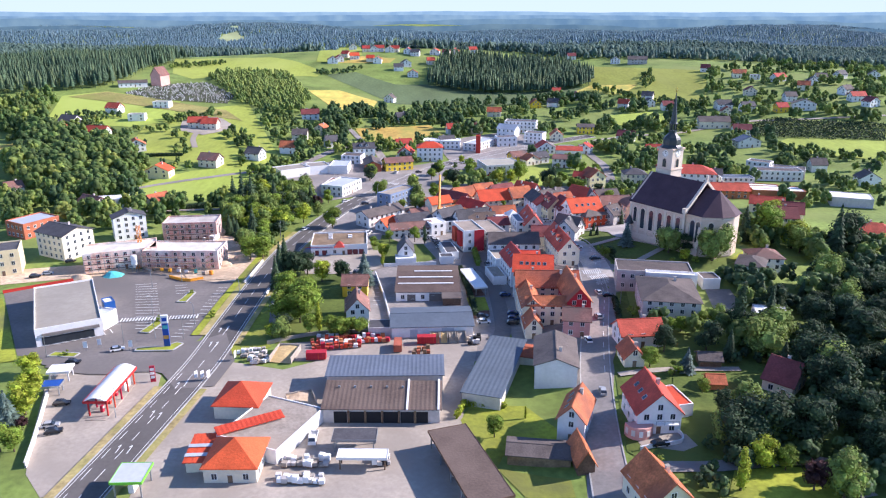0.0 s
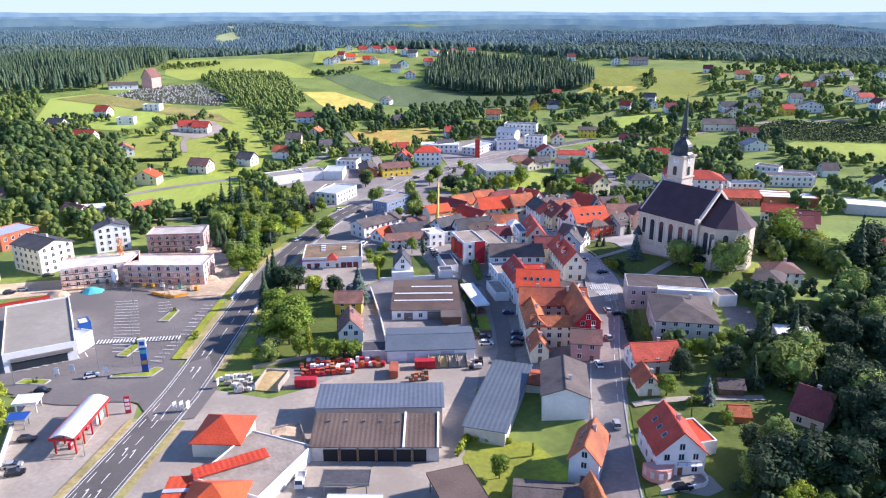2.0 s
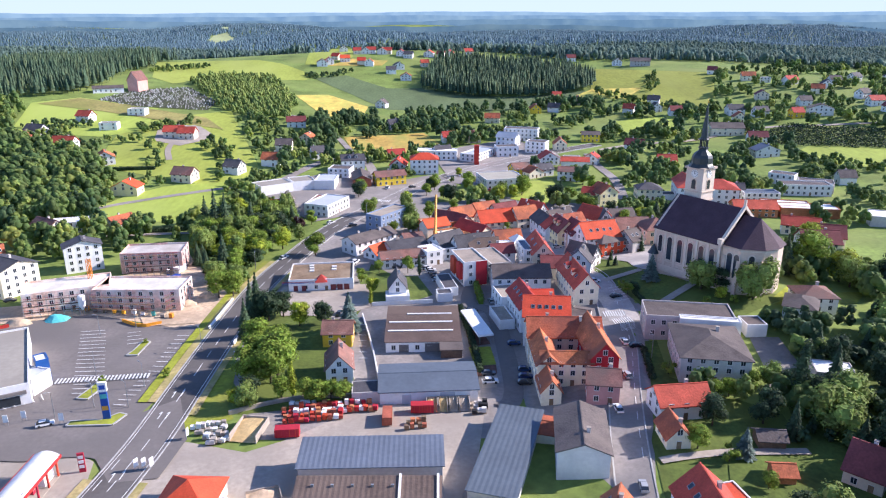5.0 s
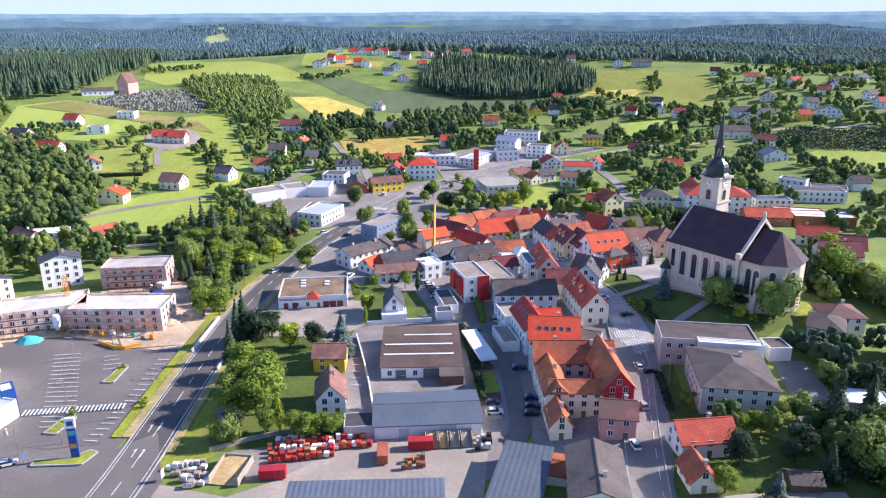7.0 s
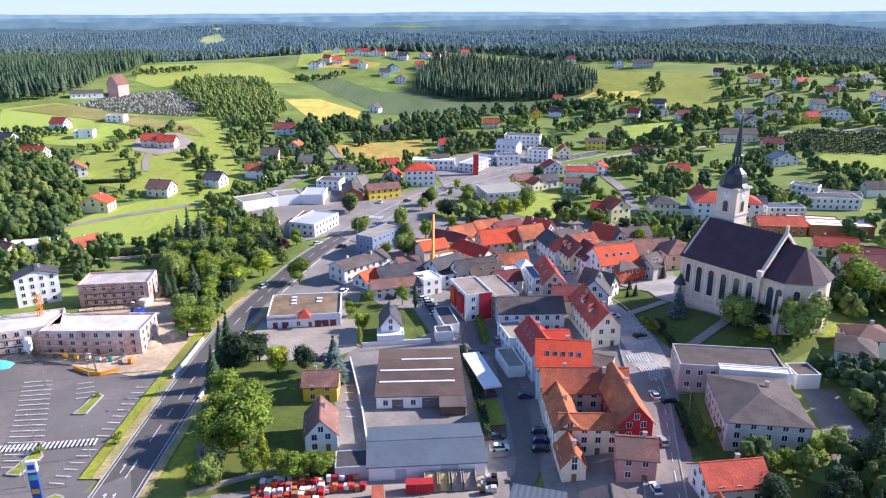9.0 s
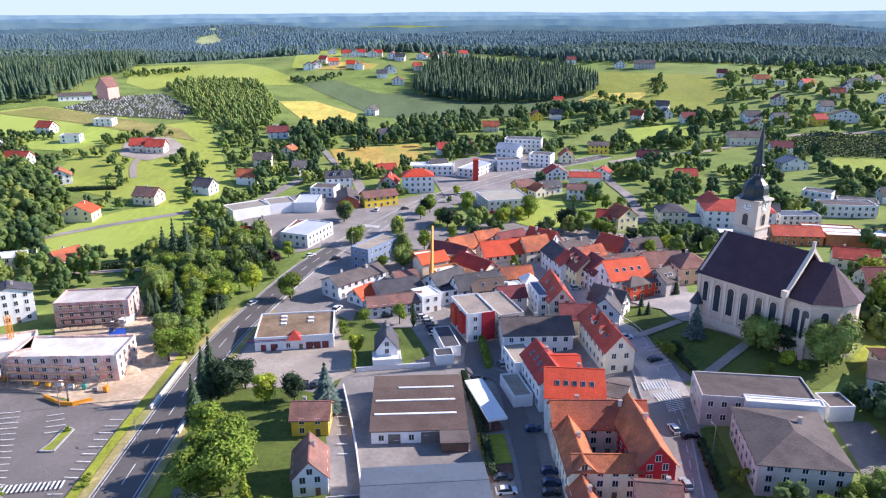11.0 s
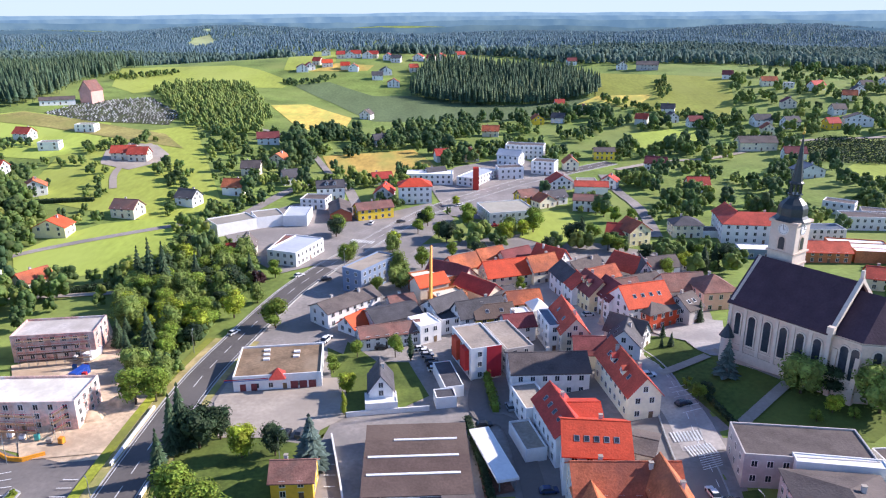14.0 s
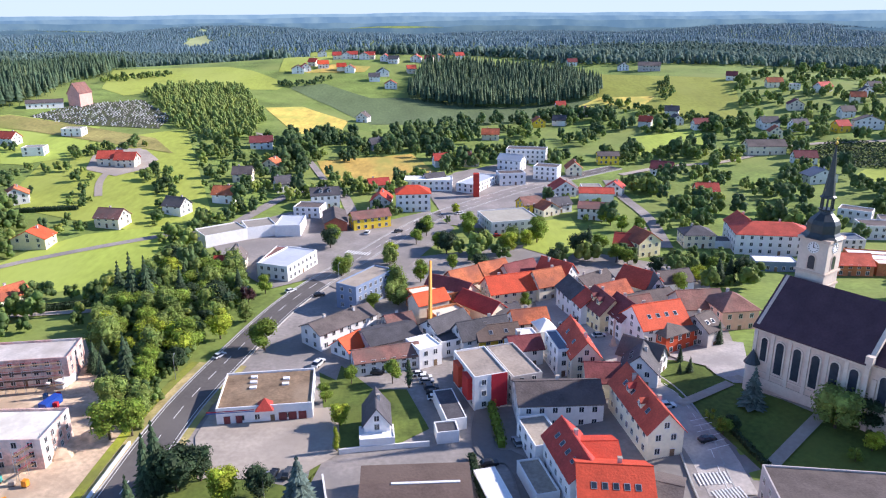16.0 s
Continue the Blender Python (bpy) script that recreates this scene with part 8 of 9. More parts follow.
for x, y, h in ((-75.9, 164.3, 88), (-73.7, 163.4, 88), (-78.0, 148.4, 88), (-75.2, 148.2, 88), (-74.7, 179.6, 88), (-72.7, 180.6, 88), (-73.5, 206.1, 88), (-71.5, 206.1, 88), (-73.6, 217.0, 88), (-71.4, 217.9, 88)):
    # turn arrows
    d = (math.cos(radians(h)), math.sin(radians(h)))
    bar_quad(PAINTED, (x, y), (x + d[0] * 3, y + d[1] * 3), 0.25, 0.43)
    bar_quad(PAINTED, (x + d[0] * 2.6 - d[1] * 0.5, y + d[1] * 2.6 + d[0] * 0.5), (x + d[0] * 3.4, y + d[1] * 3.4), 0.35, 0.435)
bmesh.ops.recalc_face_normals(PAINTED, faces=PAINTED.faces[:])
tagged(part("road_marking", PAINTED, PAINT), "white painted lane, bay and crossing lines", "road marking", kind="structure")


# ---- dry grass verges of the main road ----
line, width = ROADS[0]
near = [p for p in line if p[1] < 330]
for off, w, m, label in ((-6.5, 2.0, VERGE, "dry yellow grass verge beside the road"), (6.6, 2.4, VERGE, "dry grass verge with worn patches"), (9.2, 2.6, GRASS_L, "green strip between road and car park")):
    bm = bmesh.new()
    if w < 2.5:
        strip(bm, [p for p in near if p[1] < 181], off - w / 2, off + w / 2, 0.33)
    strip(bm, [p for p in near if p[1] > (210 if off > 0 else 205)], off - w / 2, off + w / 2, 0.33)
    bmesh.ops.recalc_face_normals(bm, faces=bm.faces[:])
    if sum(f.normal.z for f in bm.faces) < 0:
        bmesh.ops.reverse_faces(bm, faces=bm.faces[:])
    tagged(part("verge", bm, m), label, "verge", kind="structure")


# ---- the church ----
def arched(bm, x, y0, y1, z0, z1, w, mat=0, steps=7):
    """An upright plate with a round head, facing -y."""
    pts = [(x - w / 2, z0), (x + w / 2, z0)] + [(x + w / 2 * math.cos(math.pi * i / steps), z1 - w / 2 + w / 2 * math.sin(math.pi * i / steps)) for i in range(steps + 1)]
    solid(bm, [(px, y1, pz) for px, pz in pts][::-1], [(px, y0, pz) for px, pz in pts][::-1], mat)


def church():
    c = thing("church", "large stone church with dark roof and onion-domed tower", "church", 79.5, 297.0, -54.0, 9.6)
    BLOCKED.append((79.5 + 22 * 0.588 + 12 * 0.809, 297.0 - 22 * 0.809 + 12 * 0.588, 0.588, -0.809, 24, 14))
    wall_h, depth, ridge = 15.8, 24.0, 26.0
    half = depth / 2
    # local x runs along the nave to the apse, y away from the lit long side
    bm = bmesh.new()
    box(bm, 0, 27, 0, depth, -3, wall_h)
    solid(bm, [(0.0, 0, wall_h), (0.8, 0, wall_h), (0.8, depth, wall_h), (0.0, depth, wall_h)], [(0.0, half - 0.1, ridge), (0.8, half - 0.1, ridge), (0.8, half + 0.1, ridge), (0.0, half + 0.1, ridge)])
    part("wall", bm, STONE, c)
    ring = [(27, 1.2), (34, 1.2), (39.5, 6.0), (41, half), (39.5, depth - 6.0), (34, depth - 1.2), (27, depth - 1.2)]
    bm = bmesh.new()
    solid(bm, [(x, y, -3) for x, y in ring], [(x, y, wall_h - 0.6) for x, y in ring])
    part("choir_wall", bm, STONE, c)
    bm = bmesh.new()
    k = (ridge - wall_h) / half
    for s in (0, 1):
        y0, ym = (-0.7, half) if s == 0 else (depth + 0.7, half)
        p = [(-0.5, y0, wall_h - 0.7 * k), (27, y0, wall_h - 0.7 * k), (27, ym, ridge), (-0.5, ym, ridge)]
        slab(bm, p if s == 0 else p[::-1], 0.35)
    part("roof", bm, ROOF_CH, c, "dark purple-brown tiled nave roof")
    bm = bmesh.new()
    o = [(27.3, 0.5), (34.3, 0.5), (40.2, 5.6), (41.8, half), (40.2, depth - 5.6), (34.3, depth - 0.5), (27.3, depth - 0.5)]
    v = [bm.verts.new((x, y, wall_h - 0.6)) for x, y in o]
    r0, r1 = bm.verts.new((27.3, half, ridge - 2.2)), bm.verts.new((33.5, half, ridge - 2.2))
    bm.faces.new((v[0], v[1], r1, r0))
    for i in range(1, 5):
        bm.faces.new((v[i], v[i + 1], r1))
    bm.faces.new((v[5], v[6], r0, r1))
    bm.faces.new(v[::-1])
    bm.faces.new((v[6], v[0], r0))
    part("choir_roof", bm, ROOF_CH, c, "dark tiled roof over the polygonal apse")
    bm = bmesh.new()
    for s in (0, 1):
        y0 = -0.9 if s == 0 else depth + 0.9
        p = [(26.6, y0, wall_h + 0.1), (27.6, y0, wall_h + 0.1), (27.6, half, ridge + 1.2), (26.6, half, ridge + 1.2)]
        slab(bm, p if s == 0 else p[::-1], 1.3)
    box(bm, 26.7, 27.5, half - 0.3, half + 0.3, ridge + 1.0, ridge + 3.0)
    box(bm, 26.3, 27.9, -1.1, 0.4, wall_h - 0.3, wall_h + 1.5)
    part("gable_coping", bm, STONE_L, c, "pale stone coping on the dividing gable")
    bm = bmesh.new()
    for z0, z1, d in ((-0.5, 2.0, 0.35), (wall_h - 1.6, wall_h - 1.2, 0.3), (3.4, 3.7, 0.2)):
        box(bm, -0.2, 26.9, -d, 0.05, z0, z1)
        for (ax, ay), (bx, by) in zip(ring[:3], ring[1:4]):
            n = Vector((by - ay, -(bx - ax), 0)).normalized() * d
            solid(bm, [(ax, ay, z0), (ax + n.x, ay + n.y, z0), (bx + n.x, by + n.y, z0), (bx, by, z0)], [(ax, ay, z1), (ax + n.x, ay + n.y, z1), (bx + n.x, by + n.y, z1), (bx, by, z1)])
    part("cornice", bm, STONE_L, c, "pale stone base and cornice bands")
    for i in range(7):
        bm = bmesh.new()
        x = 0.4 + i * 4.4
        if x < 27:
            box(bm, x - 0.45, x + 0.45, -0.28, 0.05, 2.0, wall_h - 1.6)
            part("pilaster", bm, STONE_L, c)
    spots = [(2.9, 0, 0, 0, 6.2, 1.5), (6.9, 0, 0, 0, 8.4, 1.9), (11.2, 0, 0, 0, 8.4, 1.9), (15.6, 0, 0, 0, 8.4, 1.9), (20, 0, 0, 0, 8.4, 1.9), (24.3, 0, 0, 0, 8.4, 1.9), (30.3, 1.2, 0, 0, 8.4, 1.9), (32.9, 1.2, 0, 0, 8.4, 1.9), (36.75, 3.6, 41.1, 0, 7.8, 1.8), (40.25, 9, 76, 0, 7.8, 1.8)]
    for x, y, a, _, h, w in spots:
        bm = bmesh.new()
        z0 = 12.9 - h
        arched(bm, 0, -0.3, 0.05, z0 - 0.35, 12.9 + 0.35, w + 0.8)
        fr = part("window", bm, STONE_L, c, "tall round-arched church window")
        fr.matrix_local = Matrix.Translation((x, y, 0)) @ pose(0, 0, 0, 0, 0, a)
        bm = bmesh.new()
        arched(bm, 0, -0.36, 0.0, z0, 12.9, w)
        part("pane", bm, GLASS, fr)
    for i in range(12):
        bm = bmesh.new()
        x = 1.6 + i * 2.2
        box(bm, x - 0.45, x + 0.45, -0.06, 0.02, wall_h - 0.95, wall_h - 0.45)
        part("attic_opening", bm, GLASS, c)
    for x, y in ((28.2, 1.2), (33.6, 1.2), (39.0, 5.6)):
        bm = bmesh.new()
        solid(bm, [(x - 0.6, y - 1.7, -3), (x + 0.6, y - 1.7, -3), (x + 0.6, y + 0.5, -3), (x - 0.6, y + 0.5, -3)], [(x - 0.55, y - 0.3, 11.5), (x + 0.55, y - 0.3, 11.5), (x + 0.55, y + 0.5, 11.5), (x - 0.55, y + 0.5, 11.5)])
        part("buttress", bm, STONE, c)
    bm = bmesh.new()
    lathe(bm, [(1.5, -2), (1.5, 5.6)], 10, 0, 0.6, -0.8)
    tr = part("stair_turret", bm, STONE_L, c, "round stair turret with dark cone roof")
    bm = bmesh.new()
    lathe(bm, [(2.1, 5.5), (1.4, 6.8), (0.7, 8.0), (0.05, 9.2)], 10, 0, 0.6, -0.8)
    part("turret_roof", bm, COPPER, tr)
    # tower
    cx, cy, hs = 4.6, 17.6, 3.6
    bm = bmesh.new()
    box(bm, cx - hs, cx + hs, cy - hs, cy + hs, 0, 36.2)
    tw = part("tower", bm, STONE_L, c, "square pale stone bell tower")
    for z0, z1, d in ((27.4, 27.9, 0.4), (35.8, 36.5, 0.5), (24.0, 24.5, 0.3)):
        bm = bmesh.new()
        box(bm, cx - hs - d, cx + hs + d, cy - hs - d, cy + hs + d, z0, z1)
        part("tower_cornice", bm, STONE, tw)
    for a in (0, 90, -90, 180):
        m = Matrix.Translation((cx, cy, 0)) @ pose(0, 0, 0, 0, 0, a) @ Matrix.Translation((0, -hs, 0))
        bm = bmesh.new()
        arched(bm, 0, -0.12, 0.05, 28.2, 32.4, 2.4)
        part("belfry_opening", bm, STONE, tw).matrix_local = m
        bm = bmesh.new()
        arched(bm, 0, -0.17, 0.05, 28.5, 32.0, 1.7)
        part("louvre", bm, GLASS, tw, "dark arched belfry opening").matrix_local = m
        bm = bmesh.new()
        tube(bm, (0, -0.15, 34.1), (0, 0.05, 34.1), 1.45, None, 24)
        part("clock_face", bm, WHITE, tw, "pale round clock face").matrix_local = m
        bm = bmesh.new()
        for i in range(12):
            q = i * math.pi / 6
            box(bm, 1.15 * math.sin(q) - 0.12, 1.15 * math.sin(q) + 0.12, -0.2, -0.14, 34.1 + 1.15 * math.cos(q) - 0.12, 34.1 + 1.15 * math.cos(q) + 0.12)
        box(bm, -0.08, 0.08, -0.22, -0.14, 34.1, 35.1)
        box(bm, 0, 0.75, -0.22, -0.14, 34.02, 34.18)
        part("clock_marks", bm, BLACK, tw).matrix_local = m
    bm = bmesh.new()
    lathe(bm, [(5.0, 36.4), (4.2, 37.0), (3.75, 37.7), (3.8, 38.8), (3.75, 39.8), (3.3, 40.8), (2.4, 41.7), (1.7, 42.4), (1.45, 43.0), (1.9, 43.2), (1.9, 43.5)], 8, 0, cx, cy, math.pi / 8)
    dm = part("dome", bm, COPPER, tw, "dark patinated onion dome")
    for i in range(8):
        bm = bmesh.new()
        a = i * math.pi / 4 + math.pi / 8
        tube(bm, (cx + 1.35 * math.cos(a), cy + 1.35 * math.sin(a), 43.5), (cx + 1.35 * math.cos(a), cy + 1.35 * math.sin(a), 46.4), 0.22, None, 6)
        part("lantern_post", bm, COPPER, dm)
    bm = bmesh.new()
    lathe(bm, [(1.9, 46.2), (1.9, 46.5), (1.45, 46.9), (1.25, 48.5), (0.9, 51.5), (0.5, 55.5), (0.08, 59.4)], 8, 0, cx, cy, math.pi / 8)
    part("spire", bm, COPPER, tw, "slender dark spire")
    bm = bmesh.new()
    lathe(bm, [(0.05, 59.2), (0.35, 59.6), (0.35, 60.0), (0.05, 60.3)], 8, 0, cx, cy)
    box(bm, cx - 0.06, cx + 0.06, cy - 0.06, cy + 0.06, 60.2, 61.4)
    box(bm, cx - 0.4, cx + 0.4, cy - 0.06, cy + 0.06, 60.8, 60.95)
    part("finial", bm, GOLD, tw, "gilded ball and cross")


church()


# rings of darker paving on the church square
for r in (5.0, 8.0, 11.5, 15.0):
    bm = bmesh.new()
    arc = [(86.0 + r * math.cos(radians(a)), 311.0 + r * math.sin(radians(a))) for a in range(84, 225 - int(3 * r), 6)]
    strip(bm, arc, -0.2, 0.2, 0.3)
    bmesh.ops.recalc_face_normals(bm, faces=bm.faces[:])
    tagged(part("paving_ring", bm, ASPH_L), "curved band of darker paving on the square", "paving", kind="structure")

# ---- petrol station, canopies, supermarket ----
def petrol_station():
    s = thing("petrol_station", "white barrel-roofed petrol station canopy with red trim", "petrol station", -89.6, 174.0, 90)
    L, W = 9.6, 3.0
    bm = bmesh.new()
    n = 8
    top = [(-W + 2 * W * i / n, 5.0 + 1.1 * math.sin(math.pi * i / n)) for i in range(n + 1)]
    for (a, za), (b, zb) in zip(top, top[1:]):
        slab(bm, [(-L, a, za), (L, a, za), (L, b, zb), (-L, b, zb)], 0.2)
    part("canopy_roof", bm, WHITE, s, "curved white sheet roof")
    for sd in (-1, 1):
        bm = bmesh.new()
        box(bm, -L - 0.1, L + 0.1, sd * W - 0.12, sd * W + 0.12, 4.35, 5.05)
        part("fascia", bm, RED, s, "red fascia band")
        bm = bmesh.new()
        box(bm, sd * L - 0.1, sd * L + 0.1, -W, W, 4.4, 5.1)
        part("fascia", bm, RED, s, "red fascia band")
    for x in (-8.4, -4.2, 0, 4.2, 8.4):
        for y in (-2.4, 2.4):
            bm = bmesh.new()
            box(bm, x - 0.18, x + 0.18, y - 0.18, y + 0.18, -0.2, 4.5)
            part("post", bm, RED, s)
    for x in (-6.3, -2.1, 2.1, 6.3):
        bm = bmesh.new()
        box(bm, x - 0.5, x + 0.5, -0.35, 0.35, 0.2, 2.0)
        p = part("fuel_pump", bm, RED, s, "red and white fuel pump")
        bm = bmesh.new()
        box(bm, x - 0.4, x + 0.4, -0.37, 0.37, 1.2, 1.7)
        part("display", bm, WHITE, p)
    bm = bmesh.new()
    box(bm, -L - 1, L + 1, -2.6, 2.6, 0.05, 0.2)
    part("island", bm, CONC, s, "raised concrete pump island")
    bm = bmesh.new()
    box(bm, 4.5, 8.5, -1.4, 1.4, 0.2, 3.0)
    part("kiosk", bm, WHITE, s, "small white kiosk")


petrol_station()


def canopy(name, label, x, y, turn, w, d, h, roof, trim, post):
    s = thing(name, label, "canopy", x, y, turn)
    bm = bmesh.new()
    box(bm, -w / 2, w / 2, -d / 2, d / 2, h, h + 0.35)
    part("roof", bm, roof, s)
    bm = bmesh.new()
    for x0, x1, y0, y1 in ((-w / 2 - 0.1, w / 2 + 0.1, -d / 2 - 0.1, -d / 2), (-w / 2 - 0.1, w / 2 + 0.1, d / 2, d / 2 + 0.1), (-w / 2 - 0.1, -w / 2, -d / 2, d / 2), (w / 2, w / 2 + 0.1, -d / 2, d / 2)):
        box(bm, x0, x1, y0, y1, h - 0.2, h + 0.45)
    part("fascia", bm, trim, s)
    nx = max(2, int(w / 6) + 1)
    for i in range(nx):
        for sy in (-1, 1):
            bm = bmesh.new()
            px = -w / 2 + 0.6 + (w - 1.2) * i / (nx - 1)
            box(bm, px - 0.15, px + 0.15, sy * (d / 2 - 0.6) - 0.15, sy * (d / 2 - 0.6) + 0.15, -0.2, h)
            part("post", bm, post, s)
    return s


LIME = material("lime_green_panel", (0.2, 0.55, 0.05), 0.5, 0.05, 1, 4, 0.02)
cn = canopy("filling_station_canopy", "pale flat filling station canopy with green edge", -68.2, 135.2, 2, 6.8, 7.2, 4, ROOF_LG, LIME, METAL)
bm = bmesh.new()
box(bm, -0.6, 0.6, -1.5, 1.5, 0, 1.9)
part("fuel_pump", bm, WHITE, cn)
canopy("carport", "white flat carport canopy on slim posts", 11.7, 259.8, 13.5, 4.8, 21.0, 3.2, WHITE, WHITE, METAL)

canopy("yard_canopy", "long open yard canopy with brown sheet roof", 5.7, 139.0, -71, 29, 9.6, 4.4, ROOF_B, WOOD, METAL)
canopy("goods_shelter", "goods shelter with grey corrugated roof", -21.2, 151.2, 0, 10.5, 5, 3.4, ROOF_DG, METAL, METAL)
canopy("goods_shelter", "goods shelter with white sheet roof", -18.5, 143.6, -1, 11.5, 3.6, 3.2, WHITE, WHITE, WOOD)
canopy("forecourt_shelter", "small white car wash shelter", -109.5, 186.0, 10, 6, 5, 3, WHITE, WHITE, WHITE)
canopy("forecourt_shelter", "dark blue flat shelter", -107.5, 177.5, 8, 5, 4, 2.8, BLUE, METAL, METAL)

s = thing("price_sign", "tall white and blue supermarket pylon sign", "sign", -86.6, 206.6, 10)
bm = bmesh.new()
box(bm, -0.9, 0.9, -0.35, 0.35, -0.2, 10.5)
part("pylon", bm, BLUE, s)
bm = bmesh.new()
box(bm, -1.05, 1.05, -0.45, 0.45, 8.3, 10.9)
part("head_panel", bm, WHITE, s, "white sign head")
for z, m, k in ((9.0, BLUE, 0.7), (6.4, TEAL, 0.8), (3.0, GOLD, 0.75)):
    bm = bmesh.new()
    box(bm, -k, k, -0.5 if z > 8 else -0.4, -0.3, z, z + 1.2)
    part("sign_panel", bm, m, s)
s = thing("price_sign", "red and white petrol price sign", "sign", -82.5, 184.2, 15)
bm = bmesh.new()
box(bm, -0.7, 0.7, -0.25, 0.25, -0.2, 5)
part("pylon", bm, RED, s)
for z in (1.2, 2.4, 3.6):
    bm = bmesh.new()
    box(bm, -0.55, 0.55, -0.31, -0.24, z, z + 0.8)
    part("price_panel", bm, WHITE, s)



def labelled(words):
    return next(o for o in scene.objects if o.get("label", "").startswith(words))


def front_panels(words, spots, mat, name, label="", depth=0.1):
    """Doors, glazing, or plates for shaded bays set on the front wall of a building: (x, width, bottom, top) in its own
    frame.
    """
    b = labelled(words)
    wall = next(o for o in b.children if o.name.startswith("wall"))
    y = min(c[1] for c in wall.bound_box)
    for x, w, z0, z1 in spots:
        bm = bmesh.new()
        box(bm, x - w / 2, x + w / 2, y - depth, y + 0.05, z0, z1)
        part(name, bm, mat, b, label)


# Black plates stand for the shade inside the open bays and under the eaves.
front_panels("long builders hall", [(-10.5, 3.4, 0, 3.3), (-6.2, 3.8, 0, 3.3), (-2, 3.8, 0, 3.3), (2.4, 3.8, 0, 3.3), (6.6, 3.4, 0, 3.3), (10.4, 3.0, 0, 3.3)], BLACK, "open_bay", "dark open storage bay")
front_panels("long builders hall", [(-8.4, 0.5, 0, 3.6), (-4.1, 0.5, 0, 3.6), (0.2, 0.5, 0, 3.6), (4.5, 0.5, 0, 3.6), (8.6, 0.5, 0, 3.6)], WOOD, "post", "", 0.35)
front_panels("white supermarket with", [(-0.5, 15, 0.3, 2.9)], GLASS, "shop_window", "dark shop window strip")
front_panels("white supermarket with", [(0.5, 16.5, 3.3, 4.2)], ASPH_D, "sign_band", "dark fascia band", 0.6)
front_panels("white shop with brown", [(-9.5, 1.6, 0, 2.4), (-6.5, 1.6, 0, 2.4), (4.5, 2, 0, 2.5), (7, 2, 0, 2.5), (9.5, 2, 0, 2.5)], ROOF_DK, "door", "dark red shop door", 0.14)
front_panels("white shop with brown", [(-8.5, 12, 3.7, 3.92)], RED, "stripe", "red painted stripe", 0.06)
front_panels("white shop with brown", [(-8.5, 12, 3.3, 3.5)], BLUE, "stripe", "blue painted stripe", 0.06)
front_panels("warehouse with blue-grey", [(-6, 2.5, 0, 2.8), (5, 4, 0, 3.2)], ROOF_LG, "roller_door", "pale roller door")
front_panels("low workshop hall", [(3, 5, 0, 3), (-6, 3, 0, 2.6)], ASPH_D, "roller_door", "dark workshop door")
front_panels("modern red and white", [(2.3, 4.5, 0.3, 9.9)], RED, "cladding", "red front cladding", 0.12)
b = labelled("modern red and white")
for y in (-6.6, 0.6):
    bm = bmesh.new()
    box(bm, -6.0, -4.6, y, y + 4.2, 2.6, 8.9)
    part("balcony", bm, RED, b, "red projecting balcony box")
b = labelled("white shop with brown")
for x, y in ((-4, 1), (-4.2, 4), (-4.4, 7), (4.5, 2), (4.5, 5)):
    bm = bmesh.new()
    box(bm, x - 0.9, x + 0.9, y - 0.6, y + 0.6, 4.1, 4.7)
    part("roof_light", bm, WHITE, b, "white roof light")
bm = bmesh.new()
v = [bm.verts.new(p) for p in ((-2.2, -11.2, 3.9), (2.4, -11.2, 3.9), (2.4, -6.4, 3.9), (-2.2, -6.4, 3.9))]
top = bm.verts.new((0.1, -8.6, 6.4))
for i in range(4):
    bm.faces.new((v[i], v[(i + 1) % 4], top))
bm.faces.new(v[::-1])
part("entrance_roof", bm, ROOF_DR, b, "small red pyramid roof over the entrance")
b = labelled("low workshop hall")
wall = next(o for o in b.children if o.name.startswith("wall"))
hx, hy = max(c[0] for c in wall.bound_box), max(c[1] for c in wall.bound_box)
for k in range(4):
    y = -hy - 0.5 + k * (2 * hy + 0.6) / 4
    bm = bmesh.new()
    slab(bm, [(-hx - 0.4, y, 3.75), (hx + 0.4, y, 3.75), (hx + 0.4, y + 6.5, 4.75), (-hx - 0.4, y + 6.5, 4.75)], 0.25)
    part("shed_roof_bay", bm, ROOF_B, b, "brown ribbed saw-tooth roof bay")
    if k < 3:
        bm = bmesh.new()
        slab(bm, [(-hx * (0.95 - 0.5 * (k == 2)), y + 5.9, 4.88), (hx * 0.82, y + 5.9, 4.88), (hx * 0.82, y + 6.5, 4.95), (-hx * (0.95 - 0.5 * (k == 2)), y + 6.5, 4.95)], 0.2)
        part("roof_light", bm, WHITE, b, "pale strip roof light")
bm = bmesh.new()
box(bm, hx - 6.2, hx + 0.2, -hy - 4.4, -hy - 0.5, -0.2, 3.0)
part("side_shed", bm, WOOD, b, "dark boarded lean-to shed")
bm = bmesh.new()
slab(bm, [(hx - 6.6, -hy - 4.8, 2.9), (hx + 0.6, -hy - 4.8, 2.9), (hx + 0.6, -hy - 0.4, 3.7), (hx - 6.6, -hy - 0.4, 3.7)], 0.15)
part("side_shed_roof", bm, ROOF_BG, b)

b = labelled("striped red lean-to")
for y in (-3.0, 0.6):
    bm = bmesh.new()
    slab(bm, [(-3.2, y - 0.6, 3.26 + 0.034 * (y + 4.6)), (3.2, y - 0.6, 3.26 + 0.034 * (y + 4.6)), (3.2, y + 0.6, 3.3 + 0.034 * (y + 5.8)), (-3.2, y + 0.6, 3.3 + 0.034 * (y + 5.8))], 0.1)
    part("glazed_stripe", bm, ROOF_LG, b, "pale glazed stripe in the roof")

# ---- small things of the hall and the yards ----
b = labelled("long builders hall")
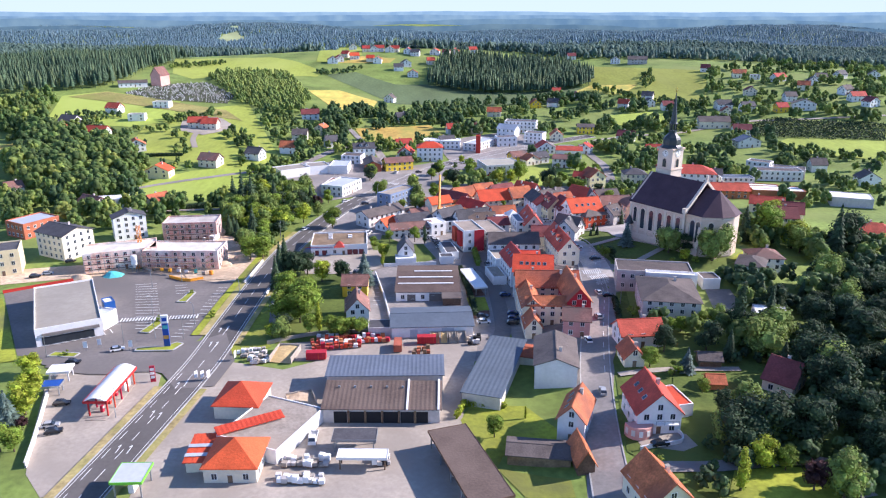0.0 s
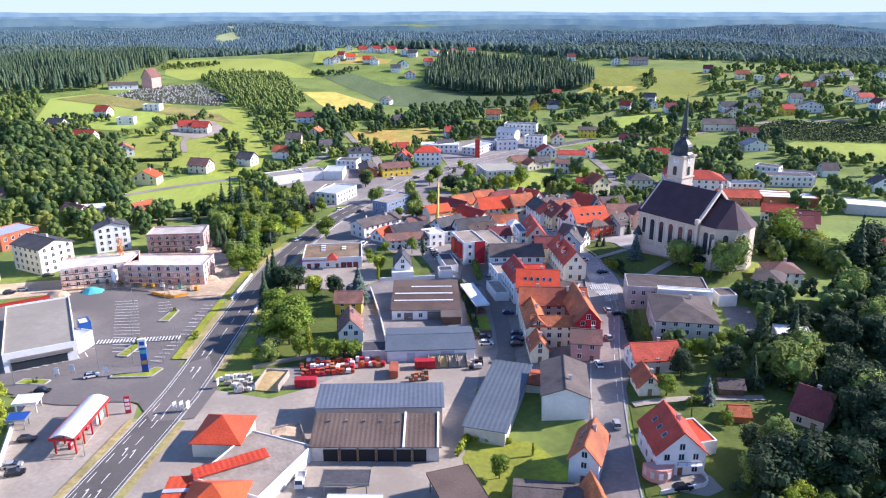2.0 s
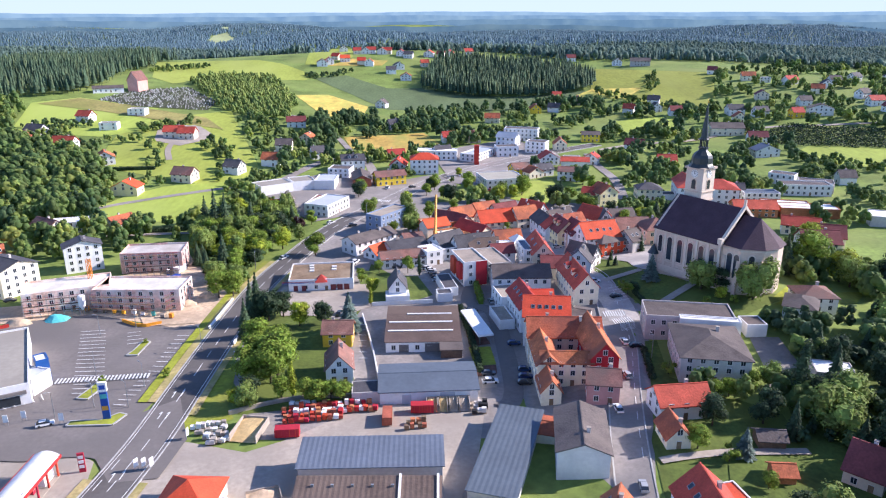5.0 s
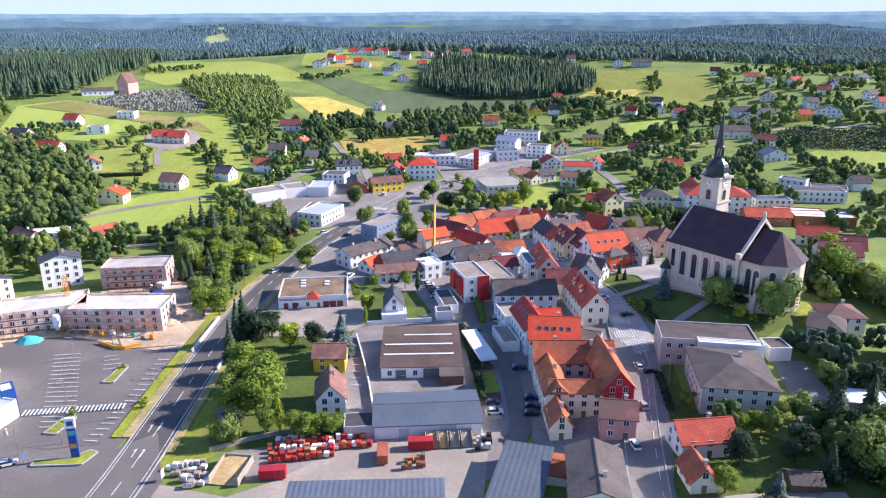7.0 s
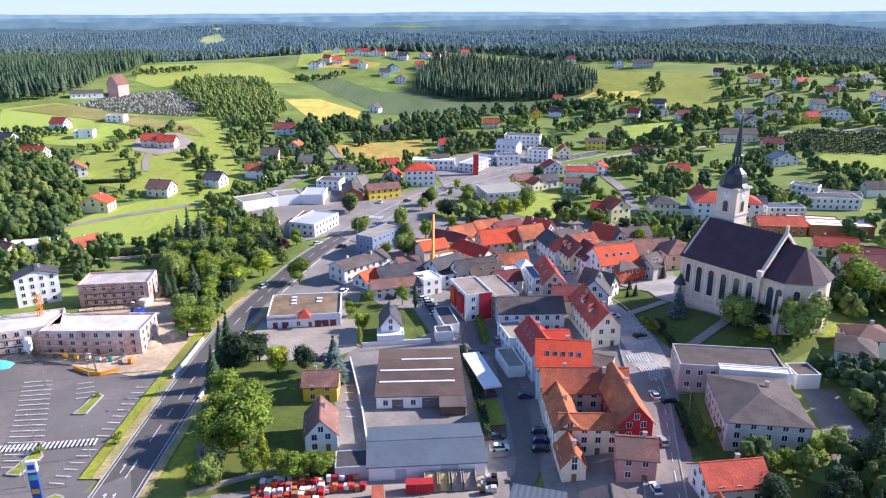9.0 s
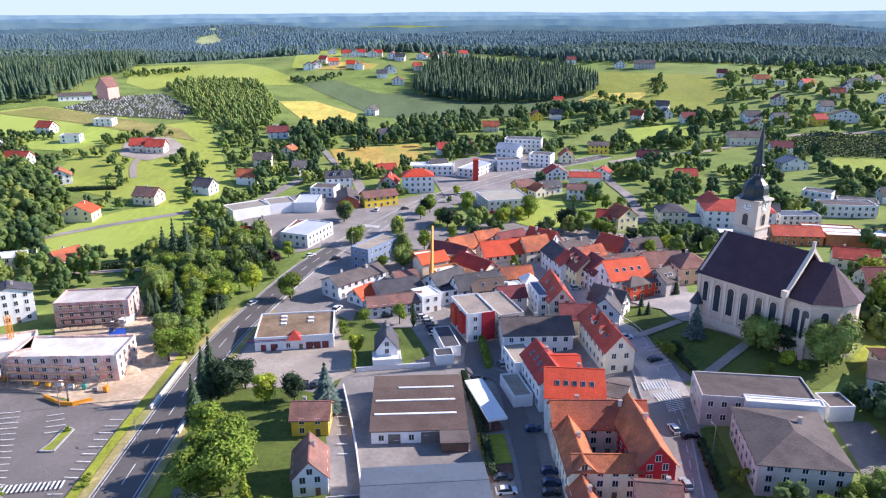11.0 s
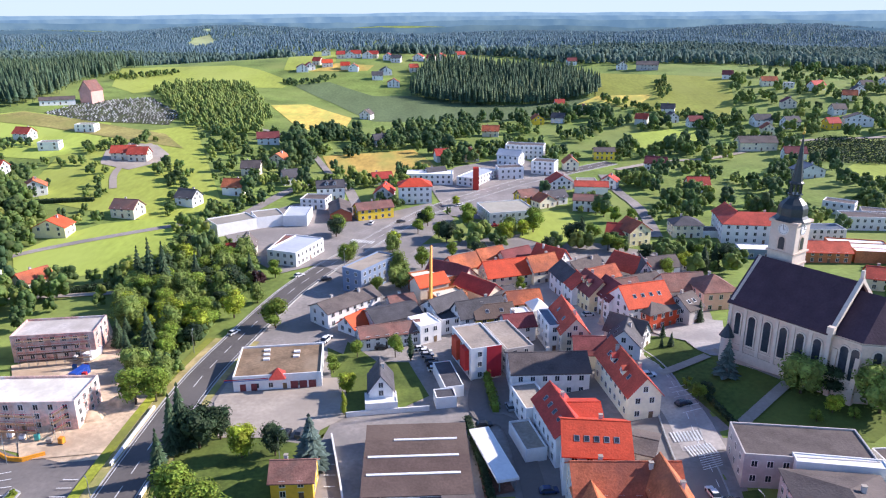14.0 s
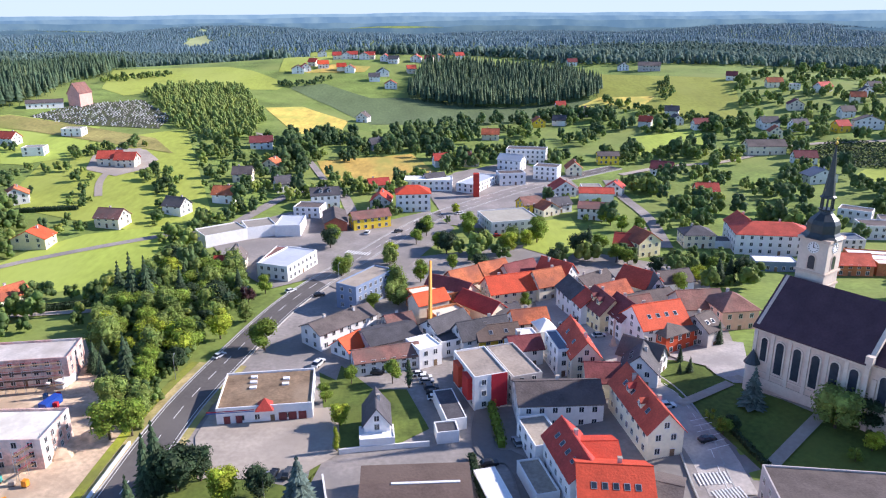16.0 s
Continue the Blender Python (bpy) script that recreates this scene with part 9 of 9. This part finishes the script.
for x in (6.6, 14.6):
    bm = bmesh.new()
    slab(bm, [(x - 0.25, -5.6, 4.5), (x + 0.25, -5.6, 4.5), (x + 0.25, 5.6, 7.05), (x - 0.25, 5.6, 7.05)], 0.3)
    part("roof_seam", bm, WHITE, b, "pale sheet strip across the roof")
for k in range(5):
    bm = bmesh.new()
    box(bm, -12 + k * 4.2, -11.4 + k * 4.2, 2.4, 2.8, 5.9, 6.5)
    part("roof_vent", bm, METAL, b)


def pickup(x, y, heading):
    t = thing("pickup_truck", "white pickup truck with open bed in the yard", "truck", x, y, heading, float(terrain(x, y)) + 0.3)
    bm = bmesh.new()
    solid(bm, [(0.7, -0.95, 0.45), (2.9, -0.95, 0.45), (2.9, 0.95, 0.45), (0.7, 0.95, 0.45)], [(0.8, -0.85, 2.15), (2.2, -0.85, 2.15), (2.2, 0.85, 2.15), (0.8, 0.85, 2.15)])
    part("cab", bm, WHITE, t)
    bm = bmesh.new()
    solid(bm, [(2.35, -0.8, 1.3), (2.62, -0.8, 1.3), (2.62, 0.8, 1.3), (2.35, 0.8, 1.3)], [(2.2, -0.75, 2.05), (2.3, -0.75, 2.05), (2.3, 0.75, 2.05), (2.2, 0.75, 2.05)])
    part("windscreen", bm, GLASS, t)
    bm = bmesh.new()
    box(bm, -2.6, 0.6, -0.98, 0.98, 0.7, 0.85)
    part("bed", bm, METAL, t)
    for x0, x1, y0, y1 in ((-2.6, 0.6, -1.0, -0.94), (-2.6, 0.6, 0.94, 1.0), (-2.66, -2.6, -1.0, 1.0)):
        bm = bmesh.new()
        box(bm, x0, x1, y0, y1, 0.85, 1.25)
        part("side_board", bm, WHITE, t)
    for px in (-1.7, 1.9):
        for py in (-0.85, 0.85):
            bm = bmesh.new()
            tube(bm, (px, py - 0.12, 0.38), (px, py + 0.12, 0.38), 0.38, None, 12)
            part("wheel", bm, BLACK, t)


pickup(-31.8, 154.0, -88)


def kerbed_island(ring, label):
    """A planted traffic island with a raised stone edge."""
    bm = bmesh.new()
    bm.faces.new([bm.verts.new((x, y, 0)) for x, y in ring])
    bmesh.ops.recalc_face_normals(bm, faces=bm.faces[:])
    r = bmesh.ops.extrude_face_region(bm, geom=bm.faces[:])
    bmesh.ops.translate(bm, verts=[v for v in r["geom"] if isinstance(v, bmesh.types.BMVert)], vec=(0, 0, 0.45 + float(terrain(*ring[0]))))
    ob = tagged(part("traffic_island", bm, GRASS_L), label, "traffic island", kind="structure")
    for a, c in zip(ring, ring[1:] + ring[:1]):
        bm = bmesh.new()
        strip(bm, [a, c], -0.2, 0.2, 0.5, 0.2)
        part("kerb_edge", bm, KERB, ob)


kerbed_island([(-99.5, 217.0), (-96.3, 216.6), (-94.8, 224.3), (-97.8, 228.0), (-98.3, 222.8)], "small grass island with pale kerb in the car park")
kerbed_island([(-96.5, 243.2), (-93.2, 243.2), (-92.8, 252.7), (-95.2, 254.2), (-95.7, 246.7)], "small grass island with pale kerb in the car park")
kerbed_island([(-120.8, 199.6), (-112.4, 199.0), (-111.8, 201.6), (-119.8, 202.4)], "planted kerb island at the car park entrance")
kerbed_island([(-95.6, 203.2), (-84.0, 203.6), (-82.4, 208.6), (-84.6, 209.4), (-88.0, 206.0), (-95.6, 205.4)], "grass island under the pylon sign")
for x, y, h in ((-96.4, 225.6, 3.2), (-93.8, 252.0, 2.2), (-115.5, 200.4, 2.4), (-79.8, 231.5, 2.6), (-79.4, 229.0, 2.4)):
    tree("bush", x, y, h, "car park shrubs")


def flag_board(x, y, turn, mat, label):
    t = thing("sign_board", label, "sign", x, y, turn, float(terrain(x, y)) + 0.3, "boards by the junction")
    for px in (-0.5, 0.5):
        bm = bmesh.new()
        tube(bm, (px, 0, 0), (px, 0, 3.0), 0.05, None, 6)
        part("post", bm, METAL, t)
    bm = bmesh.new()
    box(bm, -0.6, 0.6, -0.06, 0.06, 0.9, 3.0)
    part("board", bm, mat, t)


for k in range(3):
    flag_board(-70.3 + 1.7 * k, 184.4 + 0.2 * k, 62, WHITE, "white advertising board beside the junction")
flag_board(-62.7, 197.1, 80, WHITE, "white company board at the yard corner")
for x, y in ((-97.2, 204.4), (-107.4, 205.6), (-110.9, 203.6)):
    flag_board(x, y, 10, WHITE, "white board by the car park entrance")

# bow front and balcony of the white house
b = labelled("white house with steep red roof and bow")
bm = bmesh.new()
n = 9
ring = [(-4.6 + 3.4 * math.cos(math.pi + math.pi * 1.15 * i / (n - 1)), -5.6 + 3.4 * math.sin(math.pi + math.pi * 1.15 * i / (n - 1))) for i in range(n)] + [(-1.4, -4.6)]
solid(bm, [(x, y, -0.3) for x, y in ring], [(x, y, 2.9) for x, y in ring])
bmesh.ops.recalc_face_normals(bm, faces=bm.faces[:])
bow = part("bow_front", bm, PINK, b, "pink rounded bow front")
for a in (200, 232, 264, 296):
    bm = bmesh.new()
    box(bm, -0.45, 0.45, -0.08, 0.05, 0.7, 2.2)
    w = part("window", bm, FRAME, bow)
    w.matrix_local = Matrix.Translation((-4.6 + 3.4 * math.cos(radians(a)), -5.6 + 3.4 * math.sin(radians(a)), 0)) @ pose(0, 0, 0, 0, 0, a + 90)
bm = bmesh.new()
box(bm, -1.2, 4.6, -7.6, -6.5, 2.8, 3.0)
part("balcony", bm, WHITE, b)
for x in (-1.0, 1.0, 3.0, 4.5):
    bm = bmesh.new()
    box(bm, x - 0.05, x + 0.05, -7.6, -7.5, 3.0, 4.0)
    part("baluster", bm, METAL, b)
bm = bmesh.new()
box(bm, -1.2, 4.6, -7.6, -7.52, 3.95, 4.05)
part("handrail", bm, METAL, b)
barrier("garden_wall", "white curved ramp wall of the house drive", WHITE, [(53.3, 155.2), (57.0, 152.4), (57.2, 148.9), (55.4, 147.2), (46.0, 145.8)], 0.25, 1.0, "wall")

# ---- cranes and building site ----
s = thing("crane", "orange mobile crane with raised lattice boom", "crane", -2.0, 343.0, 0)
bm = bmesh.new()
box(bm, -1.4, 1.4, -4, 4, 0.6, 2.2)
part("carrier", bm, ORANGE, s)
for y in (-3, -1, 1, 3):
    for x in (-1.3, 1.3):
        bm = bmesh.new()
        tube(bm, (x - 0.2, y, 0.6), (x + 0.2, y, 0.6), 0.6, None, 12)
        part("wheel", bm, BLACK, s)
bm = bmesh.new()
tube(bm, (0, 2, 2.2), (0.5, 16, 22), 0.75, 0.45, 4)
part("boom", bm, ORANGE, s, "long orange telescopic boom")
s = thing("site_crane", "yellow building crane mast on the shell", "crane", -128.5, 292.0, 0)
bm = bmesh.new()
for px in (-0.6, 0.6):
    for py in (-0.6, 0.6):
        tube(bm, (px, py, 0), (px, py, 15), 0.12, None, 5)
for i in range(10):
    z = i * 1.5
    for a, b in (((-0.6, -0.6), (0.6, -0.6)), ((0.6, -0.6), (0.6, 0.6)), ((0.6, 0.6), (-0.6, 0.6)), ((-0.6, 0.6), (-0.6, -0.6))):
        tube(bm, (*a, z), (*b, z + 1.5), 0.07, None, 4)
part("mast", bm, ORANGE, s)
s = thing("silo", "white mortar silo on legs", "silo", -125.0, 276.5, 0)
bm = bmesh.new()
lathe(bm, [(0.3, 1.6), (1.2, 3.2), (1.2, 6.6), (0.8, 7.1)], 14)
part("tank", bm, WHITE, s)
for i in range(4):
    bm = bmesh.new()
    a = math.pi / 4 + i * math.pi / 2
    tube(bm, (1.0 * math.cos(a), 1.0 * math.sin(a), -0.1), (1.0 * math.cos(a), 1.0 * math.sin(a), 3.4), 0.09, None, 6)
    part("leg", bm, METAL, s)
for x, y, m, label in ((-132.0, 271.5, TEAL, "heap under teal sheeting on the site"), (-91.0, 284.0, EARTH, "heap of excavated sandy earth"), (-86.0, 292.0, EARTH, "small heap of sandy earth"), (-143.0, 268.0, EARTH, "low heap of sandy earth"), (-99.0, 280.0, EARTH, "spoil heap beside the shell")):
    bm = bmesh.new()
    rnd = random.Random(int(x))
    rings = [[bm.verts.new((x + r * math.cos(a * 0.524) * rnd.uniform(0.8, 1.2), y + 0.7 * r * math.sin(a * 0.524) * rnd.uniform(0.8, 1.2), z)) for a in range(12)] for r, z in ((4.2, 0), (3.2, 0.9), (1.6, 1.7), (0.4, 2.0))]
    for a, b in zip(rings, rings[1:]):
        for i in range(12):
            bm.faces.new((a[i], a[(i + 1) % 12], b[(i + 1) % 12], b[i]))
    bm.faces.new(rings[-1])
    tagged(part("heap", bm, m), label, "heap")


def scaffold(x, y, turn, length, height):
    s = thing("scaffold", "red and grey steel scaffold on the building shell", "scaffold", x, y, turn, group="scaffolds")
    n = int(length / 2.5)
    for i in range(n + 1):
        bm = bmesh.new()
        for py in (0, 0.9):
            tube(bm, (i * 2.5, py, 0), (i * 2.5, py, height), 0.06, None, 5)
        part("frame", bm, METAL, s)
    z = 2.0
    while z < height:
        bm = bmesh.new()
        box(bm, 0, n * 2.5, 0, 0.9, z, z + 0.07)
        part("deck", bm, WOOD, s)
        bm = bmesh.new()
        tube(bm, (0, 0, z + 1), (n * 2.5, 0, z + 1), 0.05, None, 5)
        part("guard_rail", bm, RED, s)
        z += 2.2


scaffold(-142.9, 271.3, 16.0, 21.8, 8)
scaffold(-121.8, 276.0, -6.4, 24.0, 8)
scaffold(-95.2, 274.0, 67.2, 10.4, 8)
scaffold(-124.2, 312.3, 9.3, 21.1, 9)


# ---- vineyard, cemetery, chapel ----
def vineyard():
    ring = [(257.7, 617.2), (291.7, 641.3), (364.0, 596.4), (336.6, 547.9), (254.1, 579.0)]
    bm = bmesh.new()
    rnd = random.Random(5)
    d = Vector((0.82, -0.57))
    n = Vector((0.57, 0.82))
    for k in range(-10, 22):
        o = Vector((254.0, 579.0)) + n * k * 4.4
        run = []
        for i in range(-20, 120):
            p = o + d * i * 1.3
            if inside(p.x, p.y, ring):
                run.append((p.x, p.y))
        if len(run) > 2:
            for x, y in run:
                z = float(terrain(x, y))
                for _ in range(5):
                    across, lengthwise = rnd.uniform(-0.5, 0.5), rnd.uniform(-0.8, 0.8)
                    q = Vector((x + n.x * across + d.x * lengthwise, y + n.y * across + d.y * lengthwise, z + rnd.uniform(0.4, 2.3)))
                    a = Vector((rnd.uniform(-1, 1), rnd.uniform(-1, 1), rnd.uniform(-0.3, 0.6))).normalized() * 0.75
                    b = a.cross(Vector((rnd.uniform(-1, 1), rnd.uniform(-1, 1), 0.8))).normalized() * 0.7
                    bm.faces.new([bm.verts.new(w) for w in (q - a, q - b, q + a, q + b)])
    tagged(part("vineyard", bm, LEAF[3]), "straight dark green rows of a vineyard", "vineyard", kind="stuff")


vineyard()


def cemetery():
    ring = [(-300.0, 690.0), (-285.0, 735.0), (-247.0, 775.0), (-203.0, 716.0), (-199.0, 675.0), (-255.0, 672.0)]
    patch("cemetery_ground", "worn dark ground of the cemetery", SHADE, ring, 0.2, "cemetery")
    bm = bmesh.new()
    rnd = random.Random(8)
    y = 672.0
    while y < 775:
        x = -300.0
        while x < -198:
            if inside(x, y, ring) and rnd.random() < 0.85:
                z = float(terrain(x, y))
                w, h = rnd.uniform(0.5, 0.9), rnd.uniform(0.9, 1.7)
                m = rnd.randrange(3)
                box(bm, x - w / 2, x + w / 2, y - 0.12, y + 0.12, z, z + h, m)
                box(bm, x - w / 2, x + w / 2, y - 1.9, y - 0.1, z + 0.15, z + 0.42, m)
            x += 2.4
        y += 4.2
    tagged(part("gravestone", bm, [WHITE, GREY_W, ASPH_R]), "rows of grey and white gravestones", "gravestone", kind="stuff")


cemetery()
building("chapel", "tall pink cemetery chapel with steep gable", "chapel", -282.0, 738.0, -14, 11, 15, 10.5, "gy", 7.5, PINK, ROOF_BR, win=0)

# column on the market square
s = thing("market_column", "slim pale stone column on the square", "monument", 53.2, 330.3, 0)
bm = bmesh.new()
lathe(bm, [(1.3, -0.2), (1.3, 0.4), (0.8, 0.5), (0.8, 2.0), (0.35, 2.2), (0.28, 7.2), (0.5, 7.5), (0.3, 8.3), (0.1, 8.9)], 10)
part("shaft", bm, STONE, s)


# ---- glowing backdrop ridges, with haze put into their colour ----
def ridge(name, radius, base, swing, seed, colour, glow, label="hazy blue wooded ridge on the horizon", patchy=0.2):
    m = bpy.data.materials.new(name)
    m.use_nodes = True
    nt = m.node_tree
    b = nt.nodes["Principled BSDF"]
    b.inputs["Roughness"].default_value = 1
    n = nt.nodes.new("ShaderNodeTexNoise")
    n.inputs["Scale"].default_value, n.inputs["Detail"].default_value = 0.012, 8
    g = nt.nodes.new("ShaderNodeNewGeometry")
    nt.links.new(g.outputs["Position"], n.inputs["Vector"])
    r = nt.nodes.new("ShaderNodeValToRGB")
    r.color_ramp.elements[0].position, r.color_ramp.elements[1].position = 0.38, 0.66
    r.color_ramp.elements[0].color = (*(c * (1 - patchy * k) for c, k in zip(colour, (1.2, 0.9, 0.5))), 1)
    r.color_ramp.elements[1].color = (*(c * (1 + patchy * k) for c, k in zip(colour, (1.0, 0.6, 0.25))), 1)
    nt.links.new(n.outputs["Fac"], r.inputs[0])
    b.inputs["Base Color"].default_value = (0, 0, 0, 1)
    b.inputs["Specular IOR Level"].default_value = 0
    # Self-lit colour that ignores the sun; the haze is painted here.
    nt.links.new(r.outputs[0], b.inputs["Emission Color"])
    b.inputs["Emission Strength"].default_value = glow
    rnd = random.Random(seed)
    ph = [rnd.uniform(0, 6.28) for _ in range(6)]
    v, f = [], []
    steps = 260
    for i in range(steps + 1):
        a = radians(-42 + 84 * i / steps)
        x, y = radius * math.sin(a), radius * math.cos(a)
        h = base + swing * (0.5 * math.sin(a * 9 + ph[0]) + 0.3 * math.sin(a * 21 + ph[1]) + 0.2 * math.sin(a * 47 + ph[2]) + 0.12 * math.sin(a * 110 + ph[3])) + rnd.uniform(-1, 1) * swing * 0.06
        v += [(x, y, -60), (x, y, h), (x * 1.05, y * 1.05, -60)]
    for i in range(steps):
        j = i * 3
        f += [(j, j + 3, j + 4, j + 1), (j + 1, j + 4, j + 5, j + 2)]
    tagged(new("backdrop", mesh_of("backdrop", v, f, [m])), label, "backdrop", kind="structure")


# Each strip farther off is paler and bluer, as painted haze.
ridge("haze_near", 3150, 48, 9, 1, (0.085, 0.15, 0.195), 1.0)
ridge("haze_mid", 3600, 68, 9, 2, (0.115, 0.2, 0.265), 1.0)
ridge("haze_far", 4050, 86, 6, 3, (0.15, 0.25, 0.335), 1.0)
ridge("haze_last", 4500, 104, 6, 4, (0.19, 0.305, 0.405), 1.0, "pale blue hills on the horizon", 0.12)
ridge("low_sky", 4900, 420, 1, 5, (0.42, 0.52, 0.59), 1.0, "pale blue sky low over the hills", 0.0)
